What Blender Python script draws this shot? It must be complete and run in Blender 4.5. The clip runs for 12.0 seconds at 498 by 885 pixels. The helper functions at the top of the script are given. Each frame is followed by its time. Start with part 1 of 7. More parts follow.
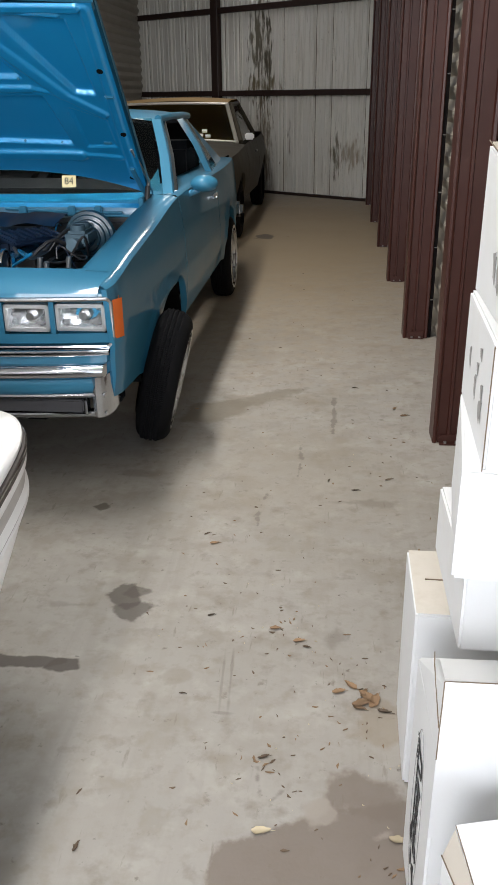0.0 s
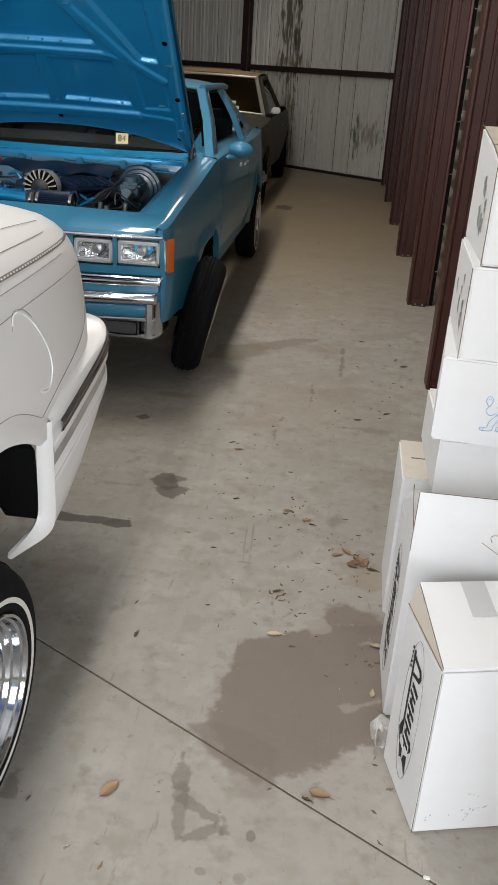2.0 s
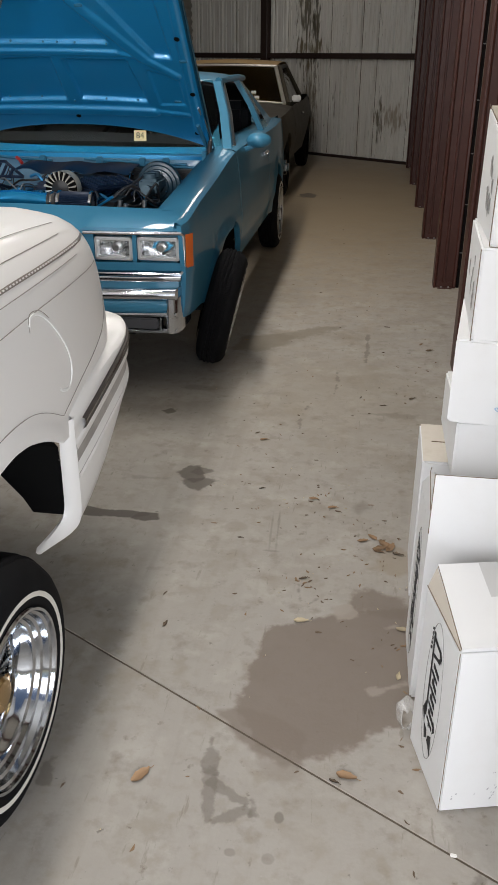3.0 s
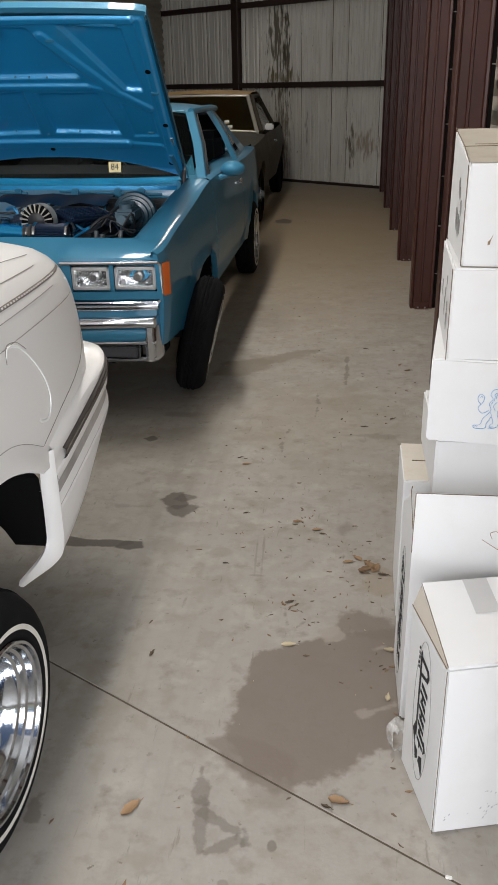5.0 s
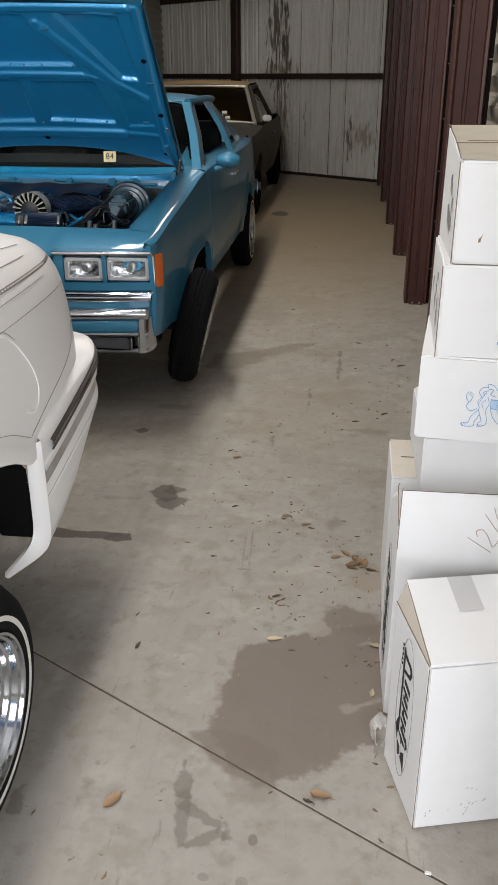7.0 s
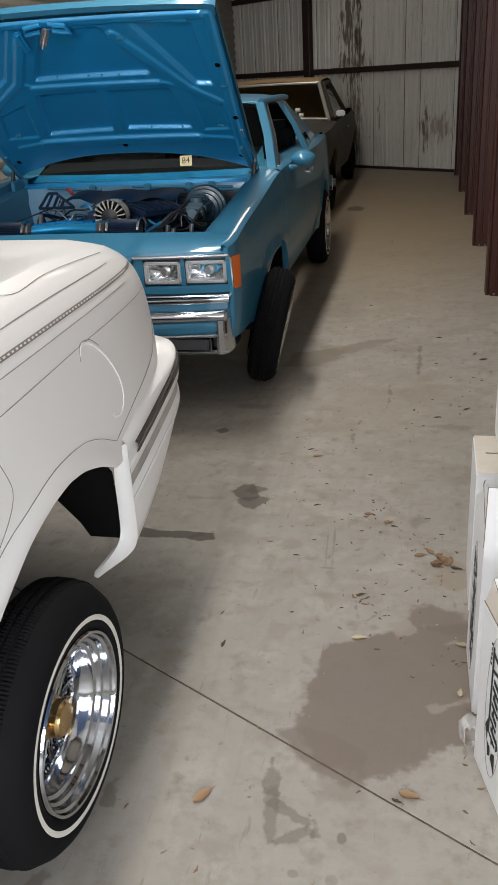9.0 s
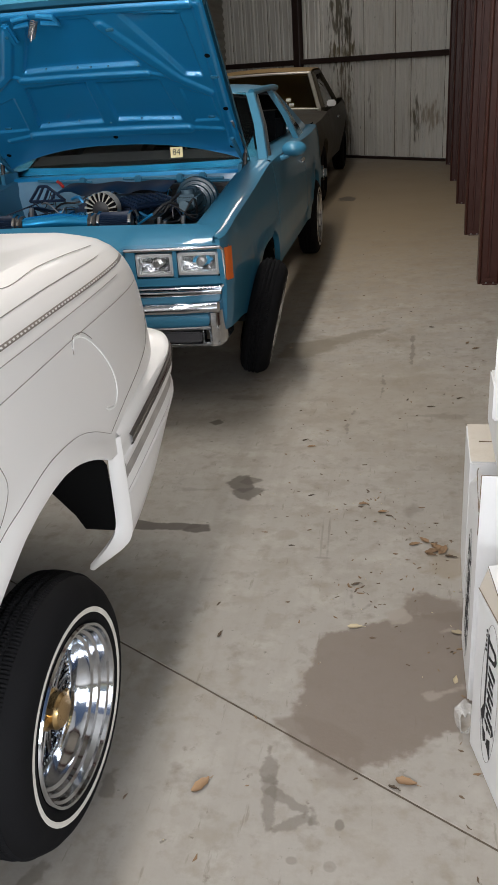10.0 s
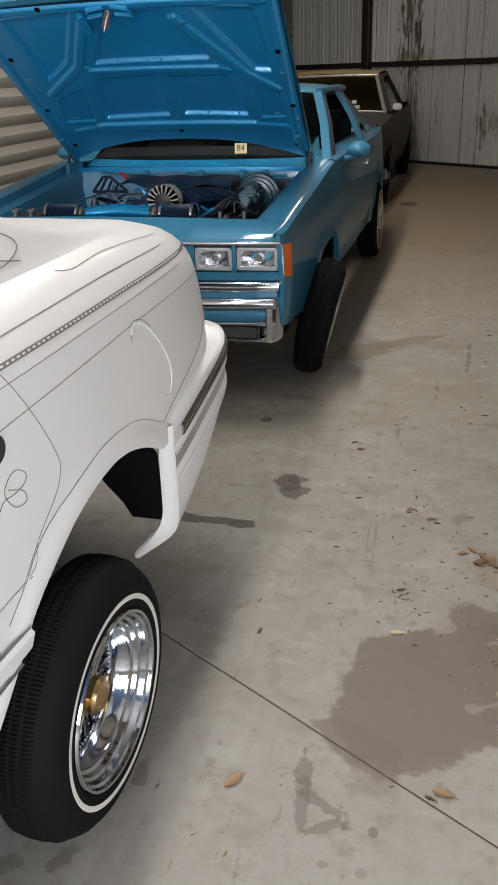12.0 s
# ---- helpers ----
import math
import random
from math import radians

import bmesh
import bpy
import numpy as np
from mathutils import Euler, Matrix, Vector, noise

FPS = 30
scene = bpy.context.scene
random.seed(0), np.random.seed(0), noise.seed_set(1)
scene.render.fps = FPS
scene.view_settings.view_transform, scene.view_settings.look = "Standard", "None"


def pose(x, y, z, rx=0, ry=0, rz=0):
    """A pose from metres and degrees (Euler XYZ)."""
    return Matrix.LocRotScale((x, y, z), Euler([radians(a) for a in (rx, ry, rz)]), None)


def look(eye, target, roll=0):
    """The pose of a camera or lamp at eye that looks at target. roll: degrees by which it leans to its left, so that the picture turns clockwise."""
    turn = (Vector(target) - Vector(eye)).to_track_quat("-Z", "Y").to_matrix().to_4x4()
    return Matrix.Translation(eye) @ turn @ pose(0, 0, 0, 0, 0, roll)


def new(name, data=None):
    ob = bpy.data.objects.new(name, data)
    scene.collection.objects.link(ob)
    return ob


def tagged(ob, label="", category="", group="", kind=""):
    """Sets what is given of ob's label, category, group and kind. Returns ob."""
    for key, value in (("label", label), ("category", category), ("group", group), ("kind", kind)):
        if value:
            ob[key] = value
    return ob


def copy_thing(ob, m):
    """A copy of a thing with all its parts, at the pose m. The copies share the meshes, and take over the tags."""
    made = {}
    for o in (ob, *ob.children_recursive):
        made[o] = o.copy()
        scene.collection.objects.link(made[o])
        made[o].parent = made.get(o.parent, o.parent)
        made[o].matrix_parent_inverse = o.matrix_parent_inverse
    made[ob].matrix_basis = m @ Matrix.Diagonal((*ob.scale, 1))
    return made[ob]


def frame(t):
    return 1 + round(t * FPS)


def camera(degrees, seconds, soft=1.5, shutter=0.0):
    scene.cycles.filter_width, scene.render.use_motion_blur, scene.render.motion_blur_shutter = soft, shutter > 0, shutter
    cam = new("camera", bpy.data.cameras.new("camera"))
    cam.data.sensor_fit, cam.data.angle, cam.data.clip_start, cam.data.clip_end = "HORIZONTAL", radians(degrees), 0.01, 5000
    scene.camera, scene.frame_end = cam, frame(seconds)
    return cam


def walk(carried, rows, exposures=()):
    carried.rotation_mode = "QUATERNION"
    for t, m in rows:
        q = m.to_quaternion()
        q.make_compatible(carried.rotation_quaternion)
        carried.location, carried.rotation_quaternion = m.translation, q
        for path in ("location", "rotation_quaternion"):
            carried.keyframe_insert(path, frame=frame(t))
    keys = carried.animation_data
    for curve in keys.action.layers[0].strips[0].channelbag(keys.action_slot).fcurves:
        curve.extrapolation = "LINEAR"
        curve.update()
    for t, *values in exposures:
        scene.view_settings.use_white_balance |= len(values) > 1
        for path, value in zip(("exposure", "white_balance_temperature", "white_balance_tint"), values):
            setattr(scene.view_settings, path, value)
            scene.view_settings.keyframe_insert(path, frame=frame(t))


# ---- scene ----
cam = camera(33.7, 12.0)
PATH = [
    (0, (0.114, 0.048, 1.479), (-0.002, 1.885, 0.697), -0.7),
    (0.5, (0.137, -0.125, 1.48), (-0.004, 1.697, 0.666), -0.4),
    (1, (0.032, -0.344, 1.495), (-0.091, 1.482, 0.688), 2.3),
    (1.5, (-0.029, -0.52, 1.518), (-0.105, 1.307, 0.709), 3.0),
    (2, (0.046, -0.583, 1.496), (-0.055, 1.233, 0.664), 3.6),
    (2.5, (0.102, -0.606, 1.505), (-0.046, 1.192, 0.642), 1.8),
    (4.3, (0.078, -0.594, 1.51), (-0.136, 1.223, 0.701), -1.6),
    (4.5, (0.092, -0.599, 1.513), (-0.122, 1.221, 0.71), -2.0),
    (5, (0.108, -0.606, 1.507), (-0.046, 1.221, 0.707), -1.1),
    (5.5, (0.107, -0.602, 1.501), (-0.025, 1.215, 0.676), -0.7),
    (6, (0.111, -0.599, 1.502), (-0.011, 1.214, 0.666), -0.2),
    (6.5, (0.116, -0.604, 1.504), (0.005, 1.21, 0.669), -0.1),
    (7, (0.124, -0.599, 1.511), (-0.016, 1.221, 0.693), -0.1),
    (7.5, (0.118, -0.598, 1.521), (-0.116, 1.214, 0.707), -0.6),
    (7.7, (0.115, -0.598, 1.523), (-0.146, 1.209, 0.705), -1.1),
    (9.3, (0.12, -0.609, 1.52), (-0.208, 1.184, 0.699), -3.8),
    (9.5, (0.121, -0.603, 1.518), (-0.201, 1.183, 0.678), -3.9),
    (10, (0.12, -0.613, 1.521), (-0.196, 1.176, 0.685), -4.1),
    (10.5, (0.108, -0.618, 1.522), (-0.244, 1.166, 0.691), -3.5),
    (11, (0.102, -0.621, 1.525), (-0.297, 1.159, 0.706), -3.3),
    (11.5, (0.1, -0.614, 1.518), (-0.323, 1.167, 0.712), -2.8),
    (12, (0.096, -0.605, 1.499), (-0.325, 1.166, 0.671), -2.2),
]
EXPOSURES = [(0, 0.41, 6300, 10), (0.5, 0.43, 6320, 10), (1.0, 0.40, 6360, 10), (1.5, 0.27, 6430, 10), (2.0, -0.05, 6500, 10), (2.5, -0.08, 6540, 11), (7.0, -0.08, 6540, 11), (10.0, -0.08, 6520, 11), (12.0, -0.08, 6480, 11)]
walk(cam, [(t, look(eye, target, roll)) for t, eye, target, roll in PATH], exposures=EXPOSURES)

# ---- light ----
world = bpy.data.worlds.new("overcast_sky")
scene.world = world
world.use_nodes = True
wn = world.node_tree.nodes
sky = wn.new("ShaderNodeTexSky")
sky.sky_type = "NISHITA"
sky.sun_disc = False
sky.sun_elevation, sky.sun_rotation = radians(50), radians(200)
wn["Background"].inputs[1].default_value = 0.06
world.node_tree.links.new(sky.outputs[0], wn["Background"].inputs[0])

YAW = -2.1
BASE = pose(0, 0, 0, 0, 0, YAW)          # the shed's own axes: a across, b along the aisle


def lamp(name, kind, m, energy, color, **more):
    data = bpy.data.lights.new(name, kind)
    data.energy, data.color = energy, color
    for k, v in more.items():
        if k == "size":
            data.size = v
        elif k == "size_y":
            data.shape = "RECTANGLE"
            data.size_y = v
        elif k == "angle":
            data.angle = v
    ob = new(name, data)
    ob.matrix_world = m
    return ob


lamp("sun", "SUN", BASE @ look((2.2, -4.5, 9.5), (0, 0, 0)), 0.6, (1.0, 0.97, 0.93), angle=radians(20))
lamp("entrance_daylight", "AREA", BASE @ look((0.45, -4.4, 2.35), (0.0, 6, 0.6)), 54, (0.97, 0.98, 1.0), size=2.4, size_y=2.2)
lamp("entrance_daylight_above", "AREA", BASE @ look((-1.7, -4.4, 2.85), (-1.5, 3.0, 0.9)), 215, (0.97, 0.98, 1.0), size=2.4, size_y=1.6)
lamp("side_daylight", "AREA", BASE @ look((1.45, -2.2, 1.05), (-0.8, 0.9, 0.95)), 110, (0.93, 0.965, 1.0), size=2.1, size_y=1.1)
STRIP_A = -1.20                            # their middle line, over the cars
STRIP_LAMPS = (0.2, 3.9, 8.5, 12.2)        # along the aisle: unseen overhead lamps, added for the cars' shadow edges
for b, watts in zip(STRIP_LAMPS, (38, 100, 19, 3.0)):
    lamp("overhead_strip_lamp", "AREA", BASE @ pose(STRIP_A, b, 3.58), watts, (1.0, 0.955, 0.885), size=0.22, size_y=2.6)
scene.view_settings.exposure = 0.0


# ---- materials ----
def mat(name, color, rough=0.5, metal=0.0, vary=0.12, scale=6.0, bump=0.1, bump_scale=60.0, coat=0.0, spec=0.5, dirt=None, dirt_amount=0.0, dirt_scale=3.0, piece=0.0):
    m = bpy.data.materials.new(name)
    m.use_nodes = True
    nt = m.node_tree
    n, link = nt.nodes, nt.links.new
    b = n["Principled BSDF"]
    b.inputs["Roughness"].default_value = rough
    b.inputs["Metallic"].default_value = metal
    b.inputs["Specular IOR Level"].default_value = spec
    b.inputs["Coat Weight"].default_value = coat
    b.inputs["Coat Roughness"].default_value = 0.06
    tc = n.new("ShaderNodeTexCoord")
    big = n.new("ShaderNodeTexNoise")
    big.inputs["Scale"].default_value = scale
    big.inputs["Detail"].default_value = 6
    link(tc.outputs["Object"], big.inputs["Vector"])
    mix = n.new("ShaderNodeMix")
    mix.data_type = "RGBA"
    lo = [max(0.0, c * (1 - vary)) for c in color] + [1]
    hi = [min(1.0, c * (1 + vary)) for c in color] + [1]
    mix.inputs[6].default_value, mix.inputs[7].default_value = lo, hi
    link(big.outputs["Fac"], mix.inputs[0])
    out = mix.outputs[2]
    if piece:
        info = n.new("ShaderNodeObjectInfo")
        rng = n.new("ShaderNodeMapRange")
        rng.inputs[3].default_value, rng.inputs[4].default_value = 1 - piece, 1 + piece
        link(info.outputs["Random"], rng.inputs[0])
        vm = n.new("ShaderNodeVectorMath")
        vm.operation = "SCALE"
        link(out, vm.inputs[0])
        link(rng.outputs[0], vm.inputs[3])
        out = vm.outputs[0]
    if dirt:
        dn = n.new("ShaderNodeTexNoise")
        dn.inputs["Scale"].default_value = dirt_scale
        dn.inputs["Detail"].default_value = 9
        dn.inputs["Roughness"].default_value = 0.65
        link(tc.outputs["Object"], dn.inputs["Vector"])
        ramp = n.new("ShaderNodeMapRange")
        ramp.inputs[1].default_value, ramp.inputs[2].default_value = 0.5, 0.72
        ramp.inputs[4].default_value = dirt_amount
        link(dn.outputs["Fac"], ramp.inputs[0])
        dm = n.new("ShaderNodeMix")
        dm.data_type = "RGBA"
        dm.inputs[7].default_value = (*dirt, 1)
        link(out, dm.inputs[6])
        link(ramp.outputs[0], dm.inputs[0])
        out = dm.outputs[2]
    link(out, b.inputs["Base Color"])
    fine = n.new("ShaderNodeTexNoise")
    fine.inputs["Scale"].default_value = bump_scale
    fine.inputs["Detail"].default_value = 4
    link(tc.outputs["Object"], fine.inputs["Vector"])
    if bump:
        bp = n.new("ShaderNodeBump")
        bp.inputs["Strength"].default_value = bump
        bp.inputs["Distance"].default_value = 0.004
        link(fine.outputs["Fac"], bp.inputs["Height"])
        link(bp.outputs[0], b.inputs["Normal"])
    rr = n.new("ShaderNodeMapRange")
    rr.inputs[3].default_value, rr.inputs[4].default_value = max(0.02, rough * 0.8), min(1, rough * 1.2)
    link(big.outputs["Fac"], rr.inputs[0])
    link(rr.outputs[0], b.inputs["Roughness"])
    return m


def glass(name, color, rough=0.02):
    m = bpy.data.materials.new(name)
    m.use_nodes = True
    b = m.node_tree.nodes["Principled BSDF"]
    b.inputs["Base Color"].default_value = (*color, 1)
    b.inputs["Transmission Weight"].default_value = 1.0
    b.inputs["Roughness"].default_value = rough
    b.inputs["IOR"].default_value = 1.45
    return m


def masked(m, masks, coords="Object", stretch=(1, 1, 1)):
    """Lays stains and tint patches of their own shape over a material's colour. A mask: centre, radii, turn, colour,
    strength, wobble, softness.
    """
    nt = m.node_tree
    n, link = nt.nodes, nt.links.new
    b = n["Principled BSDF"]
    tc = n.new("ShaderNodeTexCoord")
    out = b.inputs["Base Color"].links[0].from_socket
    wob = n.new("ShaderNodeTexNoise")
    wob.inputs["Scale"].default_value = 10.0
    wob.inputs["Detail"].default_value = 5
    wob.inputs["Roughness"].default_value = 0.5
    sm = n.new("ShaderNodeMapping")
    sm.inputs["Scale"].default_value = stretch
    link(tc.outputs[coords], sm.inputs["Vector"])
    link(sm.outputs[0], wob.inputs["Vector"])
    for centre, radii, turn, colour, strength, wobble, soft in masks:
        mp = n.new("ShaderNodeMapping")
        mp.vector_type = "TEXTURE"
        mp.inputs["Location"].default_value = (*centre, 0) if len(centre) == 2 else centre
        mp.inputs["Rotation"].default_value = (0, 0, radians(turn))
        mp.inputs["Scale"].default_value = (*radii, 1e6) if len(radii) == 2 else radii
        link(tc.outputs[coords], mp.inputs["Vector"])
        ln = n.new("ShaderNodeVectorMath")
        ln.operation = "LENGTH"
        link(mp.outputs[0], ln.inputs[0])
        ad = n.new("ShaderNodeMath")
        ad.operation = "MULTIPLY_ADD"
        ad.inputs[1].default_value = wobble * 1.5
        link(wob.outputs["Fac"], ad.inputs[0])
        link(ln.outputs["Value"], ad.inputs[2])
        mr = n.new("ShaderNodeMapRange")
        mr.interpolation_type = "SMOOTHSTEP"
        mr.inputs[1].default_value, mr.inputs[2].default_value = 1 + wobble * 0.75 - soft, 1 + wobble * 0.75
        mr.inputs[3].default_value, mr.inputs[4].default_value = strength, 0.0
        link(ad.outputs[0], mr.inputs[0])
        mx = n.new("ShaderNodeMix")
        mx.data_type = "RGBA"
        mx.inputs[7].default_value = (*colour, 1)
        link(mr.outputs[0], mx.inputs[0])
        link(out, mx.inputs[6])
        out = mx.outputs[2]
    link(out, b.inputs["Base Color"])
    return m


def speckled(m, colour, scale, low, high, strength, stretch=(1, 1, 1)):
    """Small spots or runs over a material's colour."""
    nt = m.node_tree
    n, link = nt.nodes, nt.links.new
    b = n["Principled BSDF"]
    out = b.inputs["Base Color"].links[0].from_socket
    tc = n.new("ShaderNodeTexCoord")
    mp = n.new("ShaderNodeMapping")
    mp.inputs["Scale"].default_value = stretch
    link(tc.outputs["Object"], mp.inputs["Vector"])
    tx = n.new("ShaderNodeTexNoise")
    tx.inputs["Scale"].default_value = scale
    tx.inputs["Detail"].default_value = 5
    tx.inputs["Roughness"].default_value = 0.6
    link(mp.outputs[0], tx.inputs["Vector"])
    mr = n.new("ShaderNodeMapRange")
    mr.inputs[1].default_value, mr.inputs[2].default_value = low, high
    mr.inputs[4].default_value = strength
    link(tx.outputs["Fac"], mr.inputs[0])
    mx = n.new("ShaderNodeMix")
    mx.data_type = "RGBA"
    mx.inputs[7].default_value = (*colour, 1)
    link(mr.outputs[0], mx.inputs[0])
    link(out, mx.inputs[6])
    link(mx.outputs[2], b.inputs["Base Color"])
    return m


concrete = mat("concrete", (0.319, 0.296, 0.266), 0.62, vary=0.14, scale=1.6, bump=0.12, bump_scale=110, dirt=(0.252, 0.223, 0.181), dirt_amount=0.6, dirt_scale=1.9)
speckled(concrete, (0.420, 0.399, 0.361), 4.5, 0.52, 0.72, 0.6)
speckled(concrete, (0.176, 0.150, 0.118), 11.0, 0.57, 0.74, 0.7)
speckled(concrete, (0.092, 0.076, 0.059), 34.0, 0.66, 0.74, 0.8)
speckled(concrete, (0.227, 0.197, 0.155), 6.0, 0.52, 0.62, 0.35)
speckled(concrete, (0.260, 0.228, 0.181), 24.0, 0.50, 0.70, 0.45)
speckled(concrete, (0.235, 0.210, 0.176), 3.0, 0.54, 0.70, 0.22, (9, 0.5, 1))
speckled(concrete, (0.197, 0.164, 0.122), 2.3, 0.53, 0.68, 0.5)
speckled(concrete, (0.395, 0.374, 0.340), 7.5, 0.58, 0.72, 0.55)
speckled(concrete, (0.143, 0.118, 0.088), 17.0, 0.64, 0.72, 0.55)
speckled(concrete, (0.168, 0.143, 0.109), 6.0, 0.64, 0.70, 0.5, (7, 1.1, 1))
speckled(concrete, (0.420, 0.399, 0.365), 60.0, 0.70, 0.76, 0.5)
DAMP = (0.164, 0.131, 0.105)
OIL = (0.10, 0.082, 0.065)


def damp(m, corners, colour, strength, ragged=0.03, soft=0.015):
    """Lays a stain with a many-sided, ragged outline over a floor's colour; corners run anticlockwise."""
    nt = m.node_tree
    n, link = nt.nodes, nt.links.new
    b = n["Principled BSDF"]
    out = b.inputs["Base Color"].links[0].from_socket
    tc = n.new("ShaderNodeTexCoord")
    total = None
    for scale, share in ((9.0, 1.0), (38.0, 0.45)):
        tx = n.new("ShaderNodeTexNoise")
        tx.inputs["Scale"].default_value = scale
        tx.inputs["Detail"].default_value = 4
        link(tc.outputs["Object"], tx.inputs["Vector"])
        ma = n.new("ShaderNodeMath")
        ma.operation = "MULTIPLY_ADD"
        ma.inputs[1].default_value, ma.inputs[2].default_value = ragged * 2 * share, -ragged * 1.45
        link(tx.outputs["Fac"], ma.inputs[0])
        if total is not None:
            link(total, ma.inputs[2])
        total = ma.outputs[0]
    reach = None
    for (x0, y0), (x1, y1) in zip(corners, corners[1:] + corners[:1]):
        k = math.hypot(x1 - x0, y1 - y0)
        nx, ny = (y1 - y0) / k, (x0 - x1) / k
        dt = n.new("ShaderNodeVectorMath")
        dt.operation = "DOT_PRODUCT"
        dt.inputs[1].default_value = (nx, ny, 0)
        link(tc.outputs["Object"], dt.inputs[0])
        ad = n.new("ShaderNodeMath")
        ad.operation = "SUBTRACT"
        ad.inputs[1].default_value = nx * x0 + ny * y0
        link(dt.outputs["Value"], ad.inputs[0])
        if reach is None:
            reach = ad.outputs[0]
        else:
            mx = n.new("ShaderNodeMath")
            mx.operation = "SMOOTH_MAX"
            mx.inputs[2].default_value = 0.012
            link(reach, mx.inputs[0])
            link(ad.outputs[0], mx.inputs[1])
            reach = mx.outputs[0]
    sm = n.new("ShaderNodeMath")
    link(reach, sm.inputs[0])
    link(total, sm.inputs[1])
    mr = n.new("ShaderNodeMapRange")
    mr.interpolation_type = "SMOOTHSTEP"
    mr.inputs[1].default_value, mr.inputs[2].default_value = -soft, 0.0
    mr.inputs[3].default_value, mr.inputs[4].default_value = strength, 0.0
    link(sm.outputs[0], mr.inputs[0])
    mix = n.new("ShaderNodeMix")
    mix.data_type = "RGBA"
    mix.inputs[7].default_value = (*colour, 1)
    link(mr.outputs[0], mix.inputs[0])
    link(out, mix.inputs[6])
    link(mix.outputs[2], b.inputs["Base Color"])


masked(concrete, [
    # warm tan tint over the far aisle floor
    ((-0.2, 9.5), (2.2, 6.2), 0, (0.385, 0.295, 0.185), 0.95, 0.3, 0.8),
    # three long, faint, darker bands beside the parked cars
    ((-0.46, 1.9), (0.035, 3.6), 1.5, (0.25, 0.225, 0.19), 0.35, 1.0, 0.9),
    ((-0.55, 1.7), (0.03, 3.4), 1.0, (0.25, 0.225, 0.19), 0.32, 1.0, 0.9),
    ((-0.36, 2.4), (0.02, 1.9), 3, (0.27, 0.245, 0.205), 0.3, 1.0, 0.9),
    ((0.008, 0.668), (0.014, 0.020), 0, OIL, 0.6, 1.8, 0.4),
    ((-0.085, 0.568), (0.016, 0.012), 0, OIL, 0.4, 1.8, 0.4),
    ((-0.003, 0.565), (0.012, 0.012), 0, OIL, 0.3, 1.8, 0.4),
    ((-0.66, 3.15), (0.10, 0.05), 0, OIL, 0.4, 1.2, 0.6),
    ((-0.62, 9.4), (0.12, 0.2), 0, OIL, 0.8, 0.9, 0.3),
    ((-0.128, 1.88), (0.007, 0.17), 3, OIL, 0.35, 1.2, 0.6),
    ((-0.150, 1.86), (0.006, 0.16), 3, OIL, 0.3, 1.2, 0.6),
    ((-0.14, 1.725), (0.04, 0.008), 0, OIL, 0.35, 1.2, 0.6),
    ((0.27, 1.72), (0.09, 0.12), 0, (0.25, 0.205, 0.15), 0.6, 1.6, 0.5),
    ((-0.28, 1.86), (0.05, 0.04), 0, (0.25, 0.22, 0.18), 0.6, 1.4, 0.5),
    ((0.0, 3.2), (0.7, 0.9), 0, (0.29, 0.25, 0.195), 0.4, 1.3, 0.9),
])
damp(concrete, [(0.045, 0.812), (0.30, 0.985), (0.36, 1.30), (0.33, 1.46), (0.20, 1.475), (0.08, 1.415), (-0.085, 1.36), (-0.145, 1.10), (-0.145, 0.97), (-0.06, 0.86)], DAMP, 0.87, 0.046, 0.022)
damp(concrete, [(0.10, 1.43), (0.30, 1.40), (0.32, 1.52), (0.20, 1.57), (0.14, 1.53)], DAMP, 0.8, 0.05, 0.03)
damp(concrete, [(-0.20, 0.975), (-0.13, 0.88), (-0.01, 0.80), (0.06, 0.815), (0.06, 0.93), (-0.10, 1.0)], DAMP, 0.75, 0.02, 0.02)
damp(concrete, [(-0.10, 0.80), (-0.02, 0.74), (0.07, 0.77), (0.05, 0.84), (-0.05, 0.86)], DAMP, 0.32, 0.03, 0.03)
for x0, y0, x1, y1, w in ((-0.180, 0.89, -0.165, 0.76, 0.016), (-0.168, 0.78, -0.140, 0.62, 0.018), (-0.165, 0.75, -0.06, 0.69, 0.017), (-0.145, 0.625, -0.055, 0.69, 0.018), (-0.055, 0.715, -0.048, 0.665, 0.012), (-0.548, 0.765, -0.535, 0.67, 0.022), (-0.64, 0.42, -0.60, 0.50, 0.022), (-0.76, 0.40, -0.70, 0.45, 0.03), (0.40, 0.50, 0.44, 0.60, 0.022), (-0.004, 3.555, 0.014, 3.338, 0.008), (0.014, 3.338, 0.002, 3.143, 0.008), (-0.126, 2.708, -0.133, 2.865, 0.007), (-0.133, 2.865, -0.112, 3.009, 0.007), (0.156, 4.157, 0.151, 3.642, 0.012), (-0.028, 1.55, -0.006, 1.41, 0.006), (0.012, 1.444, 0.04, 1.486, 0.006)):
    k = math.hypot(x1 - x0, y1 - y0)
    ox, oy = (y1 - y0) / k * w, (x0 - x1) / k * w
    damp(concrete, [(x0 + ox, y0 + oy), (x1 + ox, y1 + oy), (x1 - ox, y1 - oy), (x0 - ox, y0 - oy)], OIL, 0.5, 0.034, 0.010)
